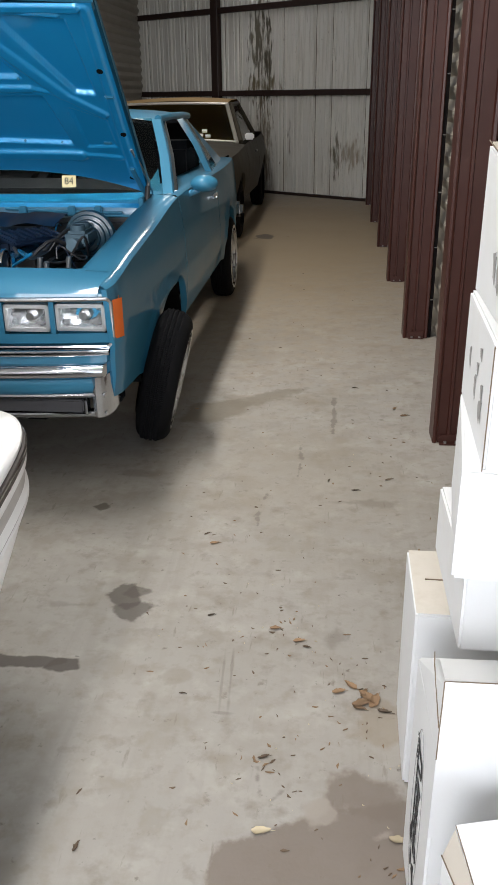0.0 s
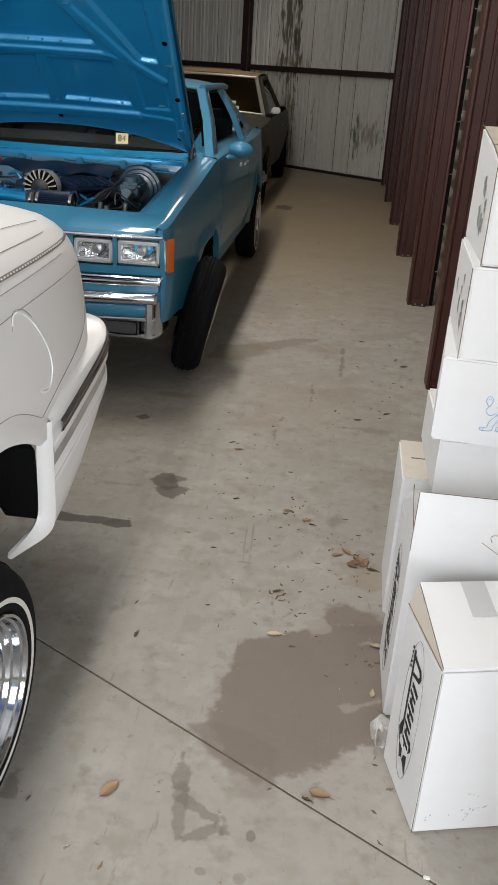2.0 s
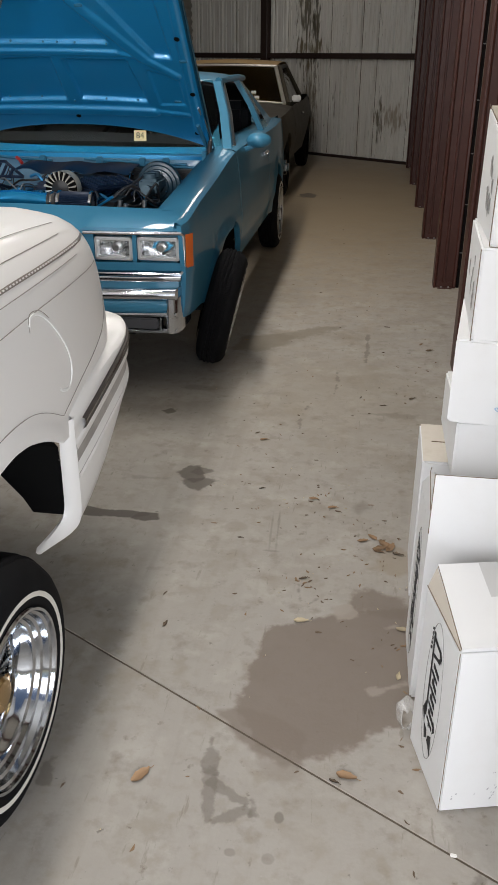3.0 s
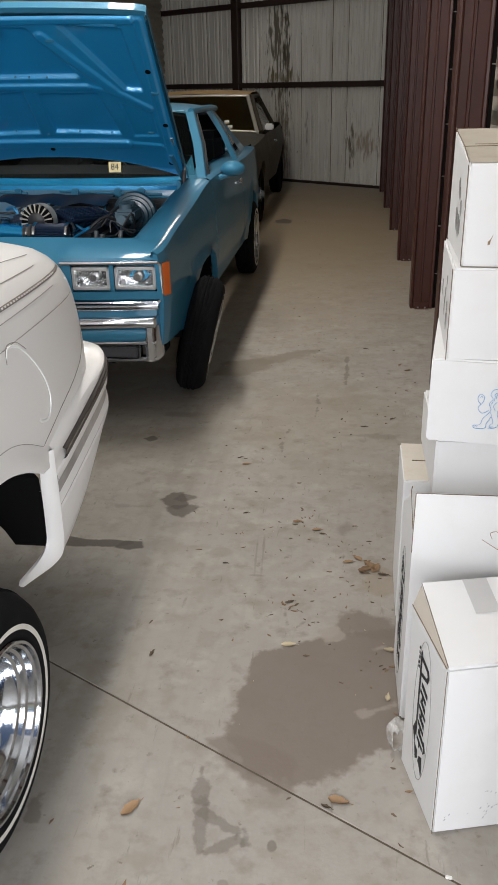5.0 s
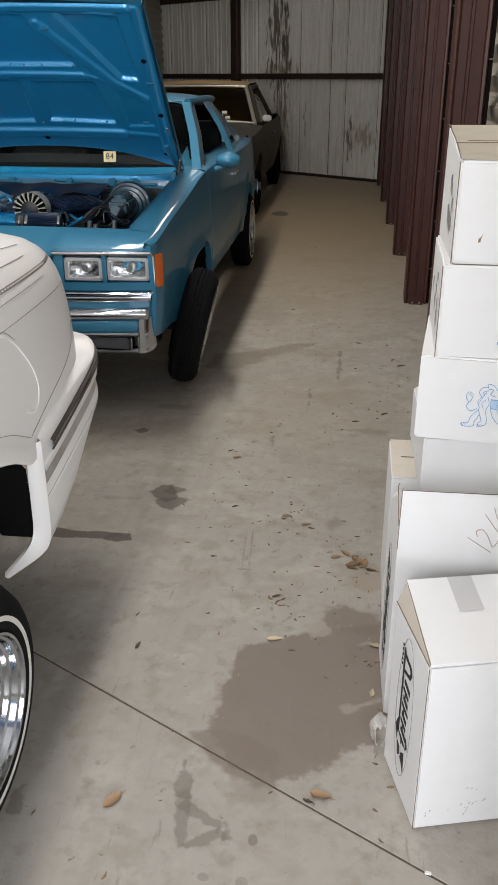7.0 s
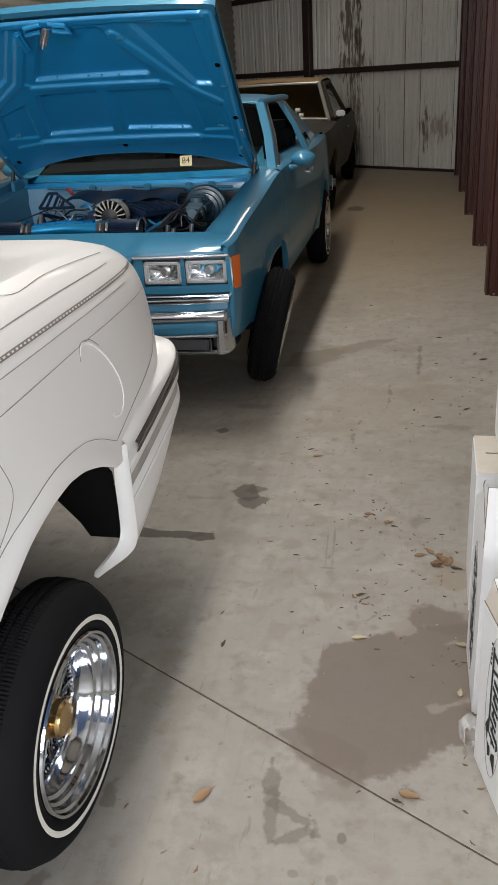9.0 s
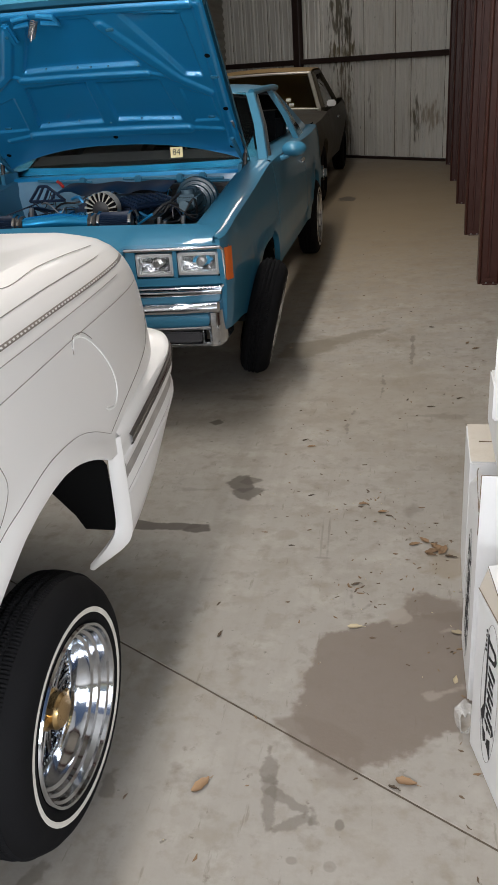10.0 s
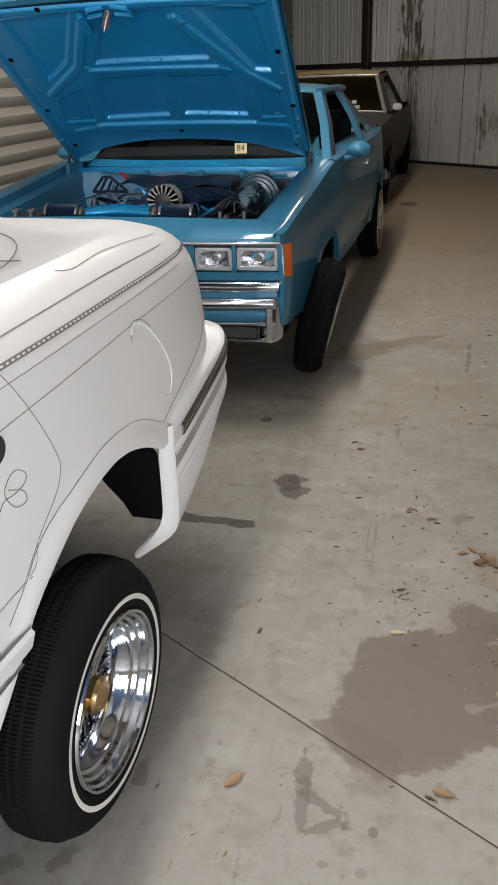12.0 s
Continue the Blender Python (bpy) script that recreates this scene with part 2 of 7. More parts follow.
for x0, y0, x1, y1, w in ((0.195, 1.085, 0.31, 1.150, 0.018), (0.10, 1.40, 0.135, 1.47, 0.022), (0.235, 1.36, 0.29, 1.385, 0.014), (0.085, 1.41, 0.155, 1.445, 0.040)):
    k = math.hypot(x1 - x0, y1 - y0)
    ox, oy = (y1 - y0) / k * w, (x0 - x1) / k * w
    damp(concrete, [(x0 + ox, y0 + oy), (x1 + ox, y1 + oy), (x1 - ox, y1 - oy), (x0 - ox, y0 - oy)], (0.30, 0.265, 0.225), 0.75, 0.03, 0.014)
BLOT = (0.070, 0.056, 0.044)
damp(concrete, [(-0.595, 2.225), (-0.547, 2.19), (-0.50, 2.13), (-0.445, 2.20), (-0.485, 2.318), (-0.54, 2.307)], BLOT, 0.8, 0.026, 0.014)
damp(concrete, [(-0.53, 2.24), (-0.48, 2.22), (-0.42, 2.262), (-0.43, 2.288), (-0.50, 2.31)], BLOT, 0.65, 0.018, 0.014)
damp(concrete, [(-0.545, 2.17), (-0.523, 2.118), (-0.455, 2.095), (-0.377, 2.19), (-0.44, 2.215), (-0.52, 2.20)], BLOT, 0.75, 0.026, 0.014)
damp(concrete, [(-0.86, 1.855), (-0.66, 1.862), (-0.59, 1.886), (-0.59, 1.922), (-0.86, 1.924)], BLOT, 0.9, 0.018, 0.010)
damp(concrete, [(-0.665, 1.862), (-0.61, 1.848), (-0.552, 1.862), (-0.562, 1.922), (-0.64, 1.922)], BLOT, 0.9, 0.014, 0.010)
damp(concrete, [(-0.795, 2.842), (-0.742, 2.785), (-0.705, 2.832), (-0.737, 2.880)], OIL, 0.85, 0.016, 0.012)
damp(concrete, [(-0.78, 2.20), (-0.74, 2.146), (-0.58, 2.165), (-0.585, 2.195)], OIL, 0.3, 0.03, 0.02)
damp(concrete, [(-0.62, 3.72), (-0.36, 3.74), (-0.25, 3.93), (-0.22, 4.10), (-0.42, 4.08), (-0.62, 4.02)], (0.19, 0.162, 0.122), 0.8, 0.05, 0.05)
damp(concrete, [(-0.36, 3.90), (-0.20, 4.00), (0.06, 4.28), (0.02, 4.33), (-0.22, 4.23), (-0.40, 4.07)], (0.19, 0.162, 0.122), 0.7, 0.05, 0.04)
damp(concrete, [(0.09, 2.94), (0.25, 2.90), (0.40, 2.88), (0.42, 2.97), (0.26, 2.99)], OIL, 0.35, 0.03, 0.03)
damp(concrete, [(-0.12, 2.40), (-0.05, 2.355), (-0.01, 2.40), (-0.056, 2.45)], OIL, 0.25, 0.03, 0.03)
damp(concrete, [(0.11, 2.05), (0.14, 1.99), (0.21, 2.06), (0.163, 2.145)], OIL, 0.4, 0.03, 0.03)
gap_dark = mat("joint_dirt", (0.06, 0.05, 0.04), 0.95)
wall_white = mat("weathered_white_sheet", (0.68, 0.66, 0.60), 0.5, vary=0.06, scale=2, bump=0.03)
speckled(wall_white, (0.42, 0.38, 0.31), 5.0, 0.50, 0.70, 0.5, (4, 4, 0.25))
speckled(wall_white, (0.17, 0.14, 0.10), 11.0, 0.62, 0.72, 0.6, (6, 6, 0.35))
speckled(wall_white, (0.12, 0.09, 0.06), 26.0, 0.68, 0.74, 0.7, (1, 1, 0.5))
masked(wall_white, [
    ((-1.06, 13.9, 2.2), (0.17, 9.0, 1.1), 0, (0.10, 0.085, 0.05), 0.9, 3.2, 0.9),
    ((-0.90, 13.8, 1.9), (0.08, 9.0, 0.9), 0, (0.07, 0.06, 0.035), 0.9, 3.0, 0.8),
    ((-0.98, 13.8, 1.58), (0.34, 9.0, 0.16), 0, (0.16, 0.13, 0.07), 0.8, 2.8, 0.9),
    ((-0.98, 13.8, 0.7), (0.16, 9.0, 0.9), 0, (0.17, 0.13, 0.08), 0.75, 2.6, 0.9),
    ((0.16, 12.9, 0.56), (0.07, 9.0, 0.40), 0, (0.10, 0.085, 0.045), 0.9, 2.6, 0.9),
    ((0.40, 12.7, 0.62), (0.22, 9.0, 0.24), 0, (0.26, 0.20, 0.13), 0.75, 2.2, 0.9),
    ((-0.55, 13.4, 0.75), (0.03, 9.0, 0.30), 0, (0.14, 0.11, 0.07), 0.7, 2.2, 0.8),
], stretch=(2.6, 2.6, 0.5))
iron_brown = mat("red_oxide_steel", (0.050, 0.0145, 0.0100), 0.42, vary=0.18, scale=5, bump=0.05, spec=0.4, dirt=(0.075, 0.032, 0.022), dirt_amount=0.35, dirt_scale=7)
girt_dark = mat("dark_brown_girt_steel", (0.028, 0.015, 0.012), 0.5, vary=0.2, scale=5, bump=0.05)
slat_tan = mat("tan_door_slats", (0.33, 0.295, 0.245), 0.45, vary=0.1, scale=3, bump=0.03, dirt=(0.2, 0.16, 0.12), dirt_amount=0.4)
roof_sheet = mat("galvanised_roof", (0.55, 0.54, 0.52), 0.5, metal=0.3)
carton_white = mat("white_cardboard", (0.72, 0.725, 0.73), 0.7, vary=0.03, scale=4, bump=0.04, bump_scale=150, dirt=(0.6, 0.56, 0.5), dirt_amount=0.2, dirt_scale=5)
kraft = mat("brown_cardboard", (0.24, 0.165, 0.10), 0.85, vary=0.15, scale=12, bump=0.1)
ink_black = mat("black_print", (0.015, 0.015, 0.018), 0.6)
ink_blue = mat("blue_print", (0.16, 0.36, 0.62), 0.6)
ink_brown = mat("brown_marker", (0.3, 0.14, 0.08), 0.6)
blue_paint = mat("metallic_blue_paint", (0.034, 0.165, 0.272), 0.5, metal=0.08, vary=0.05, scale=2, bump=0.0, coat=0.5, spec=0.15)
hood_paint = mat("blue_hood_lining_paint", (0.013, 0.25, 0.53), 0.33, metal=0.3, vary=0.08, scale=3, bump=0.0, coat=1.0)
white_paint = mat("pearl_white_paint", (0.80, 0.785, 0.77), 0.45, vary=0.02, scale=2, bump=0.0, coat=0.22)
pin_brown = mat("brown_pinstripe", (0.22, 0.19, 0.17), 0.35)
pin_white = mat("white_pinstripe", (0.85, 0.85, 0.84), 0.3)
gold_paint = mat("olive_brown_paint", (0.060, 0.049, 0.031), 0.6, vary=0.08, coat=0.0)
tan_vinyl = mat("tan_vinyl_roof", (0.52, 0.34, 0.15), 0.6, vary=0.08, bump=0.15, bump_scale=250)
chrome = mat("chrome", (0.52, 0.545, 0.58), 0.10, metal=1.0, vary=0.02, bump=0.0)
steel_dull = mat("dull_aluminium", (0.36, 0.36, 0.36), 0.4, metal=0.9, vary=0.12, scale=20)
gold_metal = mat("polished_gold", (0.52, 0.36, 0.17), 0.27, metal=1.0, vary=0.05, bump=0.0)
rubber = mat("tyre_rubber", (0.007, 0.007, 0.0078), 0.75, spec=0.08, vary=0.2, scale=14, bump=0.08, bump_scale=200)
whitewall = mat("whitewall_rubber", (0.62, 0.6, 0.55), 0.6, vary=0.08, scale=20, bump=0.02, dirt=(0.4, 0.36, 0.28), dirt_amount=0.4, dirt_scale=9)
guide_black = mat("black_guide_steel", (0.008, 0.006, 0.006), 0.8, spec=0.1)
black_plastic = mat("black_plastic", (0.02, 0.02, 0.022), 0.5)
# near-black: shade of wheel houses, underbody, holes and slots is in the colour
dark_void = mat("underbody_shade_black", (0.006, 0.006, 0.006), 0.95, spec=0.05)
amber = mat("amber_lens", (0.55, 0.11, 0.015), 0.3, vary=0.05, coat=0.5)
filter_navy = mat("navy_filter_pleats", (0.006, 0.018, 0.048), 0.5)
tube_blue = mat("anodised_blue_tube", (0.02, 0.32, 0.68), 0.22, metal=0.7, coat=0.3)
cable_black = mat("black_cable", (0.018, 0.018, 0.02), 0.45)
red_plastic = mat("red_plastic", (0.45, 0.03, 0.025), 0.4)
sticker_yellow = mat("yellow_card", (0.68, 0.58, 0.32), 0.6, vary=0.05)
paper_white = mat("white_paper", (0.75, 0.75, 0.72), 0.7)
seat_dark = mat("dark_upholstery", (0.014, 0.016, 0.02), 0.85, spec=0.2)
# pale colour stands in for the bright reflection in chrome trim
bright_trim = mat("pale_glint_trim", (0.62, 0.58, 0.50), 0.35, metal=0.5, vary=0.05, bump=0.0)
pane_tint = glass("tinted_pane", (0.62, 0.66, 0.62))
pane_tint.node_tree.nodes["Principled BSDF"].inputs["IOR"].default_value = 1.2
# the dim cabin's shade is put into this glass colour
pane_dark = glass("shade_tinted_pane", (0.10, 0.11, 0.11))
pane_olive = glass("olive_tinted_pane", (0.62, 0.60, 0.46))
pane_olive.node_tree.nodes["Principled BSDF"].inputs["IOR"].default_value = 1.06
pane_clear = glass("clear_lens", (0.95, 0.95, 0.95))
leaf_brown = mat("dry_leaf", (0.25, 0.155, 0.085), 0.8, vary=0.3, scale=30, piece=0.35)
leaf_pale = mat("pale_dry_leaf", (0.44, 0.37, 0.25), 0.8, vary=0.2, scale=30, piece=0.2)


# ---- building helpers ----
def mesh_object(name, bm, material, smooth=True, sharp=35):
    me = bpy.data.meshes.new(name)
    bmesh.ops.recalc_face_normals(bm, faces=bm.faces)
    bm.to_mesh(me)
    bm.free()
    for m in material if isinstance(material, (list, tuple)) else [material]:
        me.materials.append(m)
    if smooth:
        me.shade_smooth()
        me.set_sharp_from_angle(angle=radians(sharp))
    return new(name, me)


def part(name, bm, material, parent, label="", smooth=True, sharp=35):
    ob = mesh_object(name, bm, material, smooth, sharp)
    ob.parent = parent
    if label:
        tagged(ob, label)
    return ob


def thing(name, m, label, category, group="", kind=""):
    e = new(name)
    e.empty_display_size = 0.1
    e.matrix_world = m
    return tagged(e, label, category, group, kind)


def setting(name, bm, material, label, m=None, smooth=True):
    ob = mesh_object(name, bm, material, smooth)
    ob.matrix_world = BASE if m is None else m
    return tagged(ob, label, name.split("_")[0], "", "structure")


def box(bm, lo, hi, bevel=0.0, turn=None):
    made = bmesh.ops.create_cube(bm, size=1.0)["verts"]
    c = [(l + h) / 2 for l, h in zip(lo, hi)]
    for v in made:
        v.co = Vector([c[i] + v.co[i] * (hi[i] - lo[i]) for i in range(3)])
    if bevel:
        edges = {e for v in made for e in v.link_edges}
        made = bmesh.ops.bevel(bm, geom=list(edges), offset=bevel, segments=2, affect="EDGES")["verts"]
    if turn:
        bmesh.ops.transform(bm, matrix=turn, verts=made)
    return made


def grid(bm, rows, close_u=False, close_v=False, flip=False):
    """A skin over rows of points."""
    vs = [[bm.verts.new(p) for p in row] for row in rows]
    nu, nv = len(vs), len(vs[0])
    for i in range(nu if close_u else nu - 1):
        for j in range(nv if close_v else nv - 1):
            q = [vs[i][j], vs[(i + 1) % nu][j], vs[(i + 1) % nu][(j + 1) % nv], vs[i][(j + 1) % nv]]
            bm.faces.new(q[::-1] if flip else q)
    return vs


def lathe(bm, profile, segments=48, axis="x", closed=False):
    """Turns (along, radius) pairs round an axis."""
    rows = []
    for k in range(segments):
        t = 2 * math.pi * k / segments
        rows.append([(s, r * math.cos(t), r * math.sin(t)) if axis == "x" else (r * math.cos(t), s, r * math.sin(t)) if axis == "y" else (r * math.cos(t), r * math.sin(t), s) for s, r in profile])
    return grid(bm, rows, close_u=True, close_v=closed)


def tube(bm, points, radius, segments=8, ends=True):
    """A round bar along points; radius may be one number or one a point."""
    pts = [Vector(p) for p in points]
    rs = radius if isinstance(radius, (list, tuple)) else [radius] * len(pts)
    rings, up = [], None
    for i, p in enumerate(pts):
        d = (pts[min(i + 1, len(pts) - 1)] - pts[max(i - 1, 0)]).normalized()
        if up is None:
            up = d.orthogonal().normalized()
        up = (up - d * up.dot(d)).normalized()
        side = d.cross(up)
        rings.append([p + rs[i] * (math.cos(2 * math.pi * k / segments) * up + math.sin(2 * math.pi * k / segments) * side) for k in range(segments)])
    vs = grid(bm, rings, close_v=True)
    if ends:
        bm.faces.new(vs[0][::-1])
        bm.faces.new(vs[-1])


def ribbon(bm, points, normals, width, lift=0.0012):
    """A thin flat stripe that lies on a surface."""
    rows = []
    for i, p in enumerate(points):
        p, n = Vector(p), Vector(normals[i])
        d = (Vector(points[min(i + 1, len(points) - 1)]) - Vector(points[max(i - 1, 0)])).normalized()
        s = d.cross(n).normalized() * width / 2
        rows.append([p - s + n * lift * 0.2, p - s * 0.7 + n * lift, p + s * 0.7 + n * lift, p + s + n * lift * 0.2])
    grid(bm, rows)


def lerp(table, x):
    """Straight interpolation in a table of (x, y) pairs."""
    if x <= table[0][0]:
        return table[0][1]
    for (x0, y0), (x1, y1) in zip(table, table[1:]):
        if x <= x1:
            return y0 + (y1 - y0) * (x - x0) / (x1 - x0)
    return table[-1][1]


def curve(table, x):
    """Smooth interpolation in a table of (x, y) pairs."""
    n = len(table)
    if x <= table[0][0]:
        return table[0][1]
    if x >= table[-1][0]:
        return table[-1][1]
    for i in range(n - 1):
        x0, y0 = table[i]
        x1, y1 = table[i + 1]
        if x <= x1:
            m0 = (y1 - table[i - 1][1]) / (x1 - table[i - 1][0]) if i else (y1 - y0) / (x1 - x0)
            m1 = (table[i + 2][1] - y0) / (table[i + 2][0] - x0) if i + 2 < n else (y1 - y0) / (x1 - x0)
            h, t = x1 - x0, (x - x0) / (x1 - x0)
            return (2 * t**3 - 3 * t**2 + 1) * y0 + (t**3 - 2 * t**2 + t) * h * m0 + (3 * t**2 - 2 * t**3) * y1 + (t**3 - t**2) * h * m1


def lettering(text, size, material, parent, m, label=""):
    data = bpy.data.curves.new("lettering", "FONT")
    data.body, data.size, data.align_x, data.align_y, data.extrude = text, size, "CENTER", "CENTER", 0.0004
    ob = new("lettering", data)
    dg = bpy.context.evaluated_depsgraph_get()
    me = bpy.data.meshes.new_from_object(ob.evaluated_get(dg))
    bpy.data.objects.remove(ob)
    me.materials.clear()
    me.materials.append(material)
    ob = new("lettering", me)
    ob.parent = parent
    ob.matrix_local = m
    return ob


# ---- the shed ----
def slab(side):
    """Half the floor, up to the sawn joint."""
    bm = bmesh.new()
    p, q = Vector((-0.673, 1.225)), Vector((0.382, 0.625))
    d = (q - p).normalized()
    n = Vector((-d.y, d.x))
    if n.y < 0:
        n = -n
    s = 1 if side > 0 else -1
    edge = 0.0031 * s
    a, c = p - d * 30 + n * edge, p + d * 30 + n * edge
    rows = []
    steps = 60
    for z, base in ((-0.02, edge), (-0.0012, edge), (0.0, edge + 0.0012 * s)):
        rows.append([(*(p + d * (-20 + 40 * k / steps) + n * (base + 0.0008 * noise.noise(Vector((k * 9.1, side, 0))))), z) for k in range(steps + 1)])
    for o in (0.4, 1, 2, 4, 8, 16, 28):
        rows.append([(*(p + d * (-20 + 40 * k / steps) + n * o * s), 0.0) for k in range(steps + 1)])
    grid(bm, rows)
    return bm


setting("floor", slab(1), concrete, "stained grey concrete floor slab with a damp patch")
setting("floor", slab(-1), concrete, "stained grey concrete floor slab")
bm = bmesh.new()
box(bm, (-30, -30, -0.08), (30, 30, -0.02))
setting("ground", bm, gap_dark, "dark earth under the concrete slabs")

bm = bmesh.new()
jp, jq = Vector((-0.673, 1.225, 0)), Vector((0.382, 0.625, 0))
jd = (jq - jp).normalized()
jn = Vector((-jd.y, jd.x, 0))
grid(bm, [[jp + jd * s_ + jn * o + Vector((0, 0, z)) for s_ in (-12, -3, 0, 3, 12)] for o, z in ((-0.0060, -0.006), (-0.0030, -0.0022), (0.0, -0.003), (0.0030, -0.0022), (0.0060, -0.006))])
setting("floor_joint", bm, mat("brown_joint_dirt", (0.11, 0.088, 0.066), 0.95, vary=0.6, scale=30), "dark dirt packed in the sawn floor joint")

WALL_A, WALL_B = (1.14, 12.27), (-3.9, 16.0)     # the slanting end wall


def sheet_wall(name, p, q, height, material, label, rib=0.3, depth=0.034):
    """A ribbed steel sheet wall between two plan points."""
    p, q = Vector(p), Vector(q)
    d = (q - p).normalized()
    n = Vector((-d.y, d.x))
    length = (q - p).length
    prof = [(0.0, 0), (rib * 0.18, 0), (rib * 0.20, depth * 0.35), (rib * 0.24, depth * 0.35), (rib * 0.26, 0), (rib * 0.42, 0), (rib * 0.46, depth), (rib * 0.54, depth), (rib * 0.58, 0), (rib * 0.74, 0), (rib * 0.76, depth * 0.35), (rib * 0.80, depth * 0.35), (rib * 0.82, 0)]
    pts, s = [], 0.0
    while s < length:
        pts += [(s + x, o) for x, o in prof if s + x < length]
        s += rib
    pts.append((length, 0))
    bm = bmesh.new()
    zs = (0.02, height)
    front = [[(*(p + d * x + n * o), z) for z in zs] for x, o in pts]
    back = [[(*(p + d * x + n * (o - 0.03)), z) for z in zs] for x, o in pts]
    grid(bm, front)
    grid(bm, back)
    return setting(name, bm, material, label, smooth=False)


H_ROOF = 3.6
wall_end = sheet_wall("wall_end", WALL_A, WALL_B, H_ROOF, wall_white, "white ribbed steel sheet end wall with rust and dirt runs")

d_wall = (Vector(WALL_B) - Vector(WALL_A)).normalized()
n_wall = Vector((-d_wall.y, d_wall.x))
if n_wall.y > 0:
    n_wall = -n_wall


def along_wall(s, o, z):
    p = Vector(WALL_A) + d_wall * s + n_wall * o
    return (p.x, p.y, z)


def wall_bar(name, s0, s1, z0, z1, o0=0.02, o1=0.1, label="dark brown steel girt"):
    bm = bmesh.new()
    vs = [bm.verts.new(along_wall(s, o, z)) for s in (s0, s1) for o in (o0, o1) for z in (z0, z1)]
    for f in ((0, 1, 3, 2), (4, 6, 7, 5), (0, 4, 5, 1), (2, 3, 7, 6), (0, 2, 6, 4), (1, 5, 7, 3)):
        bm.faces.new([vs[i] for i in f])
    bmesh.ops.bevel(bm, geom=list(bm.edges), offset=0.004, segments=1, affect="EDGES")
    return setting(name, bm, girt_dark, label)


# one dark colour paints both rib dirt and the lap joints' shadow
lap_dirt_shade = mat("dirty_shaded_lap", (0.15, 0.125, 0.095), 0.8, vary=0.5, scale=6)
rng = random.Random(21)
for k in range(19):
    s0 = 0.3 * k + (0.118 if k % 3 else 0.184) + rng.uniform(-0.004, 0.004)
    bm = bmesh.new()
    w0, w1 = rng.uniform(0.003, 0.007), rng.uniform(0.002, 0.006)
    rows = []
    for i in range(13):
        z = 0.05 + (H_ROOF - 0.06) * i / 12
        w = w0 + (w1 - w0) * i / 12 + rng.uniform(-0.0015, 0.0015)
        rows.append([along_wall(s0 - w, 0.0006, z), along_wall(s0, 0.004, z), along_wall(s0 + w, 0.0006, z)])
    grid(bm, rows)
    part("lap_joint", bm, lap_dirt_shade, wall_end)


wall_bar("girt_1", 0.0, 6.2, 1.44, 1.52)
wall_bar("girt_2", 0.0, 6.2, 2.62, 2.70)
wall_bar("trim_1", 0.0, 6.2, 0.0, 0.04, 0.0, 0.05, "dark brown steel base angle")
wall_bar("post_1", 3.49, 3.63, 0.0, H_ROOF, 0.02, 0.12, "dark brown steel post against the end wall")

# right side: steel jambs with slatted doors between them
COLS = [0.10, 1.85, 3.60, 5.35, 7.10, 8.80, 10.56, 12.25]


def jamb(b):
    root = thing("steel_column", BASE @ pose(0.60, b, 0), "dark red-brown painted steel column beside the doors", "column", "columns along the aisle")
    bm = bmesh.new()
    sec = [(0.0, 0.10), (0.0, -0.03), (0.010, -0.034), (0.018, -0.030), (0.022, -0.022), (0.060, -0.022), (0.064, -0.030), (0.076, -0.030), (0.080, -0.022), (0.132, -0.022), (0.138, -0.032), (0.150, -0.034), (0.156, -0.028), (0.156, 0.10)]
    vs = grid(bm, [[(x, y, z) for z in (0.0, H_ROOF)] for x, y in sec], close_u=True)
    part("post", bm, iron_brown, root)
    bm = bmesh.new()
    box(bm, (0.158, -0.012, 0.0), (0.180, 0.10, H_ROOF), 0.003)
    guide = part("door_guide", bm, guide_black, root, "black steel door guide with pale bolts")
    for k in range(10):
        z = 0.25 + 0.33 * k
        bm = bmesh.new()
        tube(bm, [(0.161, -0.017, z), (0.178, -0.017, z)], 0.0035, 6)
        part("bolt", bm, steel_dull, guide)
    bm = bmesh.new()
    box(bm, (0.030, -0.058, 0.0), (0.130, -0.030, 0.006), 0.001)
    box(bm, (0.030, -0.036, 0.0), (0.130, -0.031, 0.045), 0.001)
    clip = part("base_clip", bm, iron_brown, root)
    for x in (0.055, 0.105):
        bm = bmesh.new()
        tube(bm, [(x, -0.047, 0.006), (x, -0.047, 0.016)], 0.007, 6)
        part("bolt", bm, steel_dull, clip)
    return root


first = jamb(COLS[0])
for b in COLS[1:]:
    copy_thing(first, BASE @ pose(0.60, b, 0))


def slat_wall(name, a, b0, b1, height, face, material, label, pitch=0.13):
    """A wall of horizontal rolled slats."""
    bm = bmesh.new()
    prof, z = [], 0.0
    while z < height:
        prof += [(0.0, z), (0.028, z + pitch * 0.3), (0.03, z + pitch * 0.55), (0.0, z + pitch * 0.92)]
        z += pitch
    grid(bm, [[(a + face * o, b, zz) for o, zz in prof] for b in (b0, b1)])
    grid(bm, [[(a - face * 0.03, b, zz) for o, zz in prof] for b in (b0, b1)])
    return setting(name, bm, material, label)


for i, (b0, b1) in enumerate(zip(COLS, COLS[1:])):
    slat_wall("shutter_%d" % (i + 1), 0.835, b0 + 0.005, b1 + 0.002, H_ROOF, -1, slat_tan, "tan slatted steel roll-up door between brown columns")
slat_wall("wall_left", -3.25, -3.0, 15.6, H_ROOF, 1, slat_tan, "tan horizontally ribbed steel wall beyond the cars")

# unseen roof, carried forward to cut sky light from above
bm = bmesh.new()
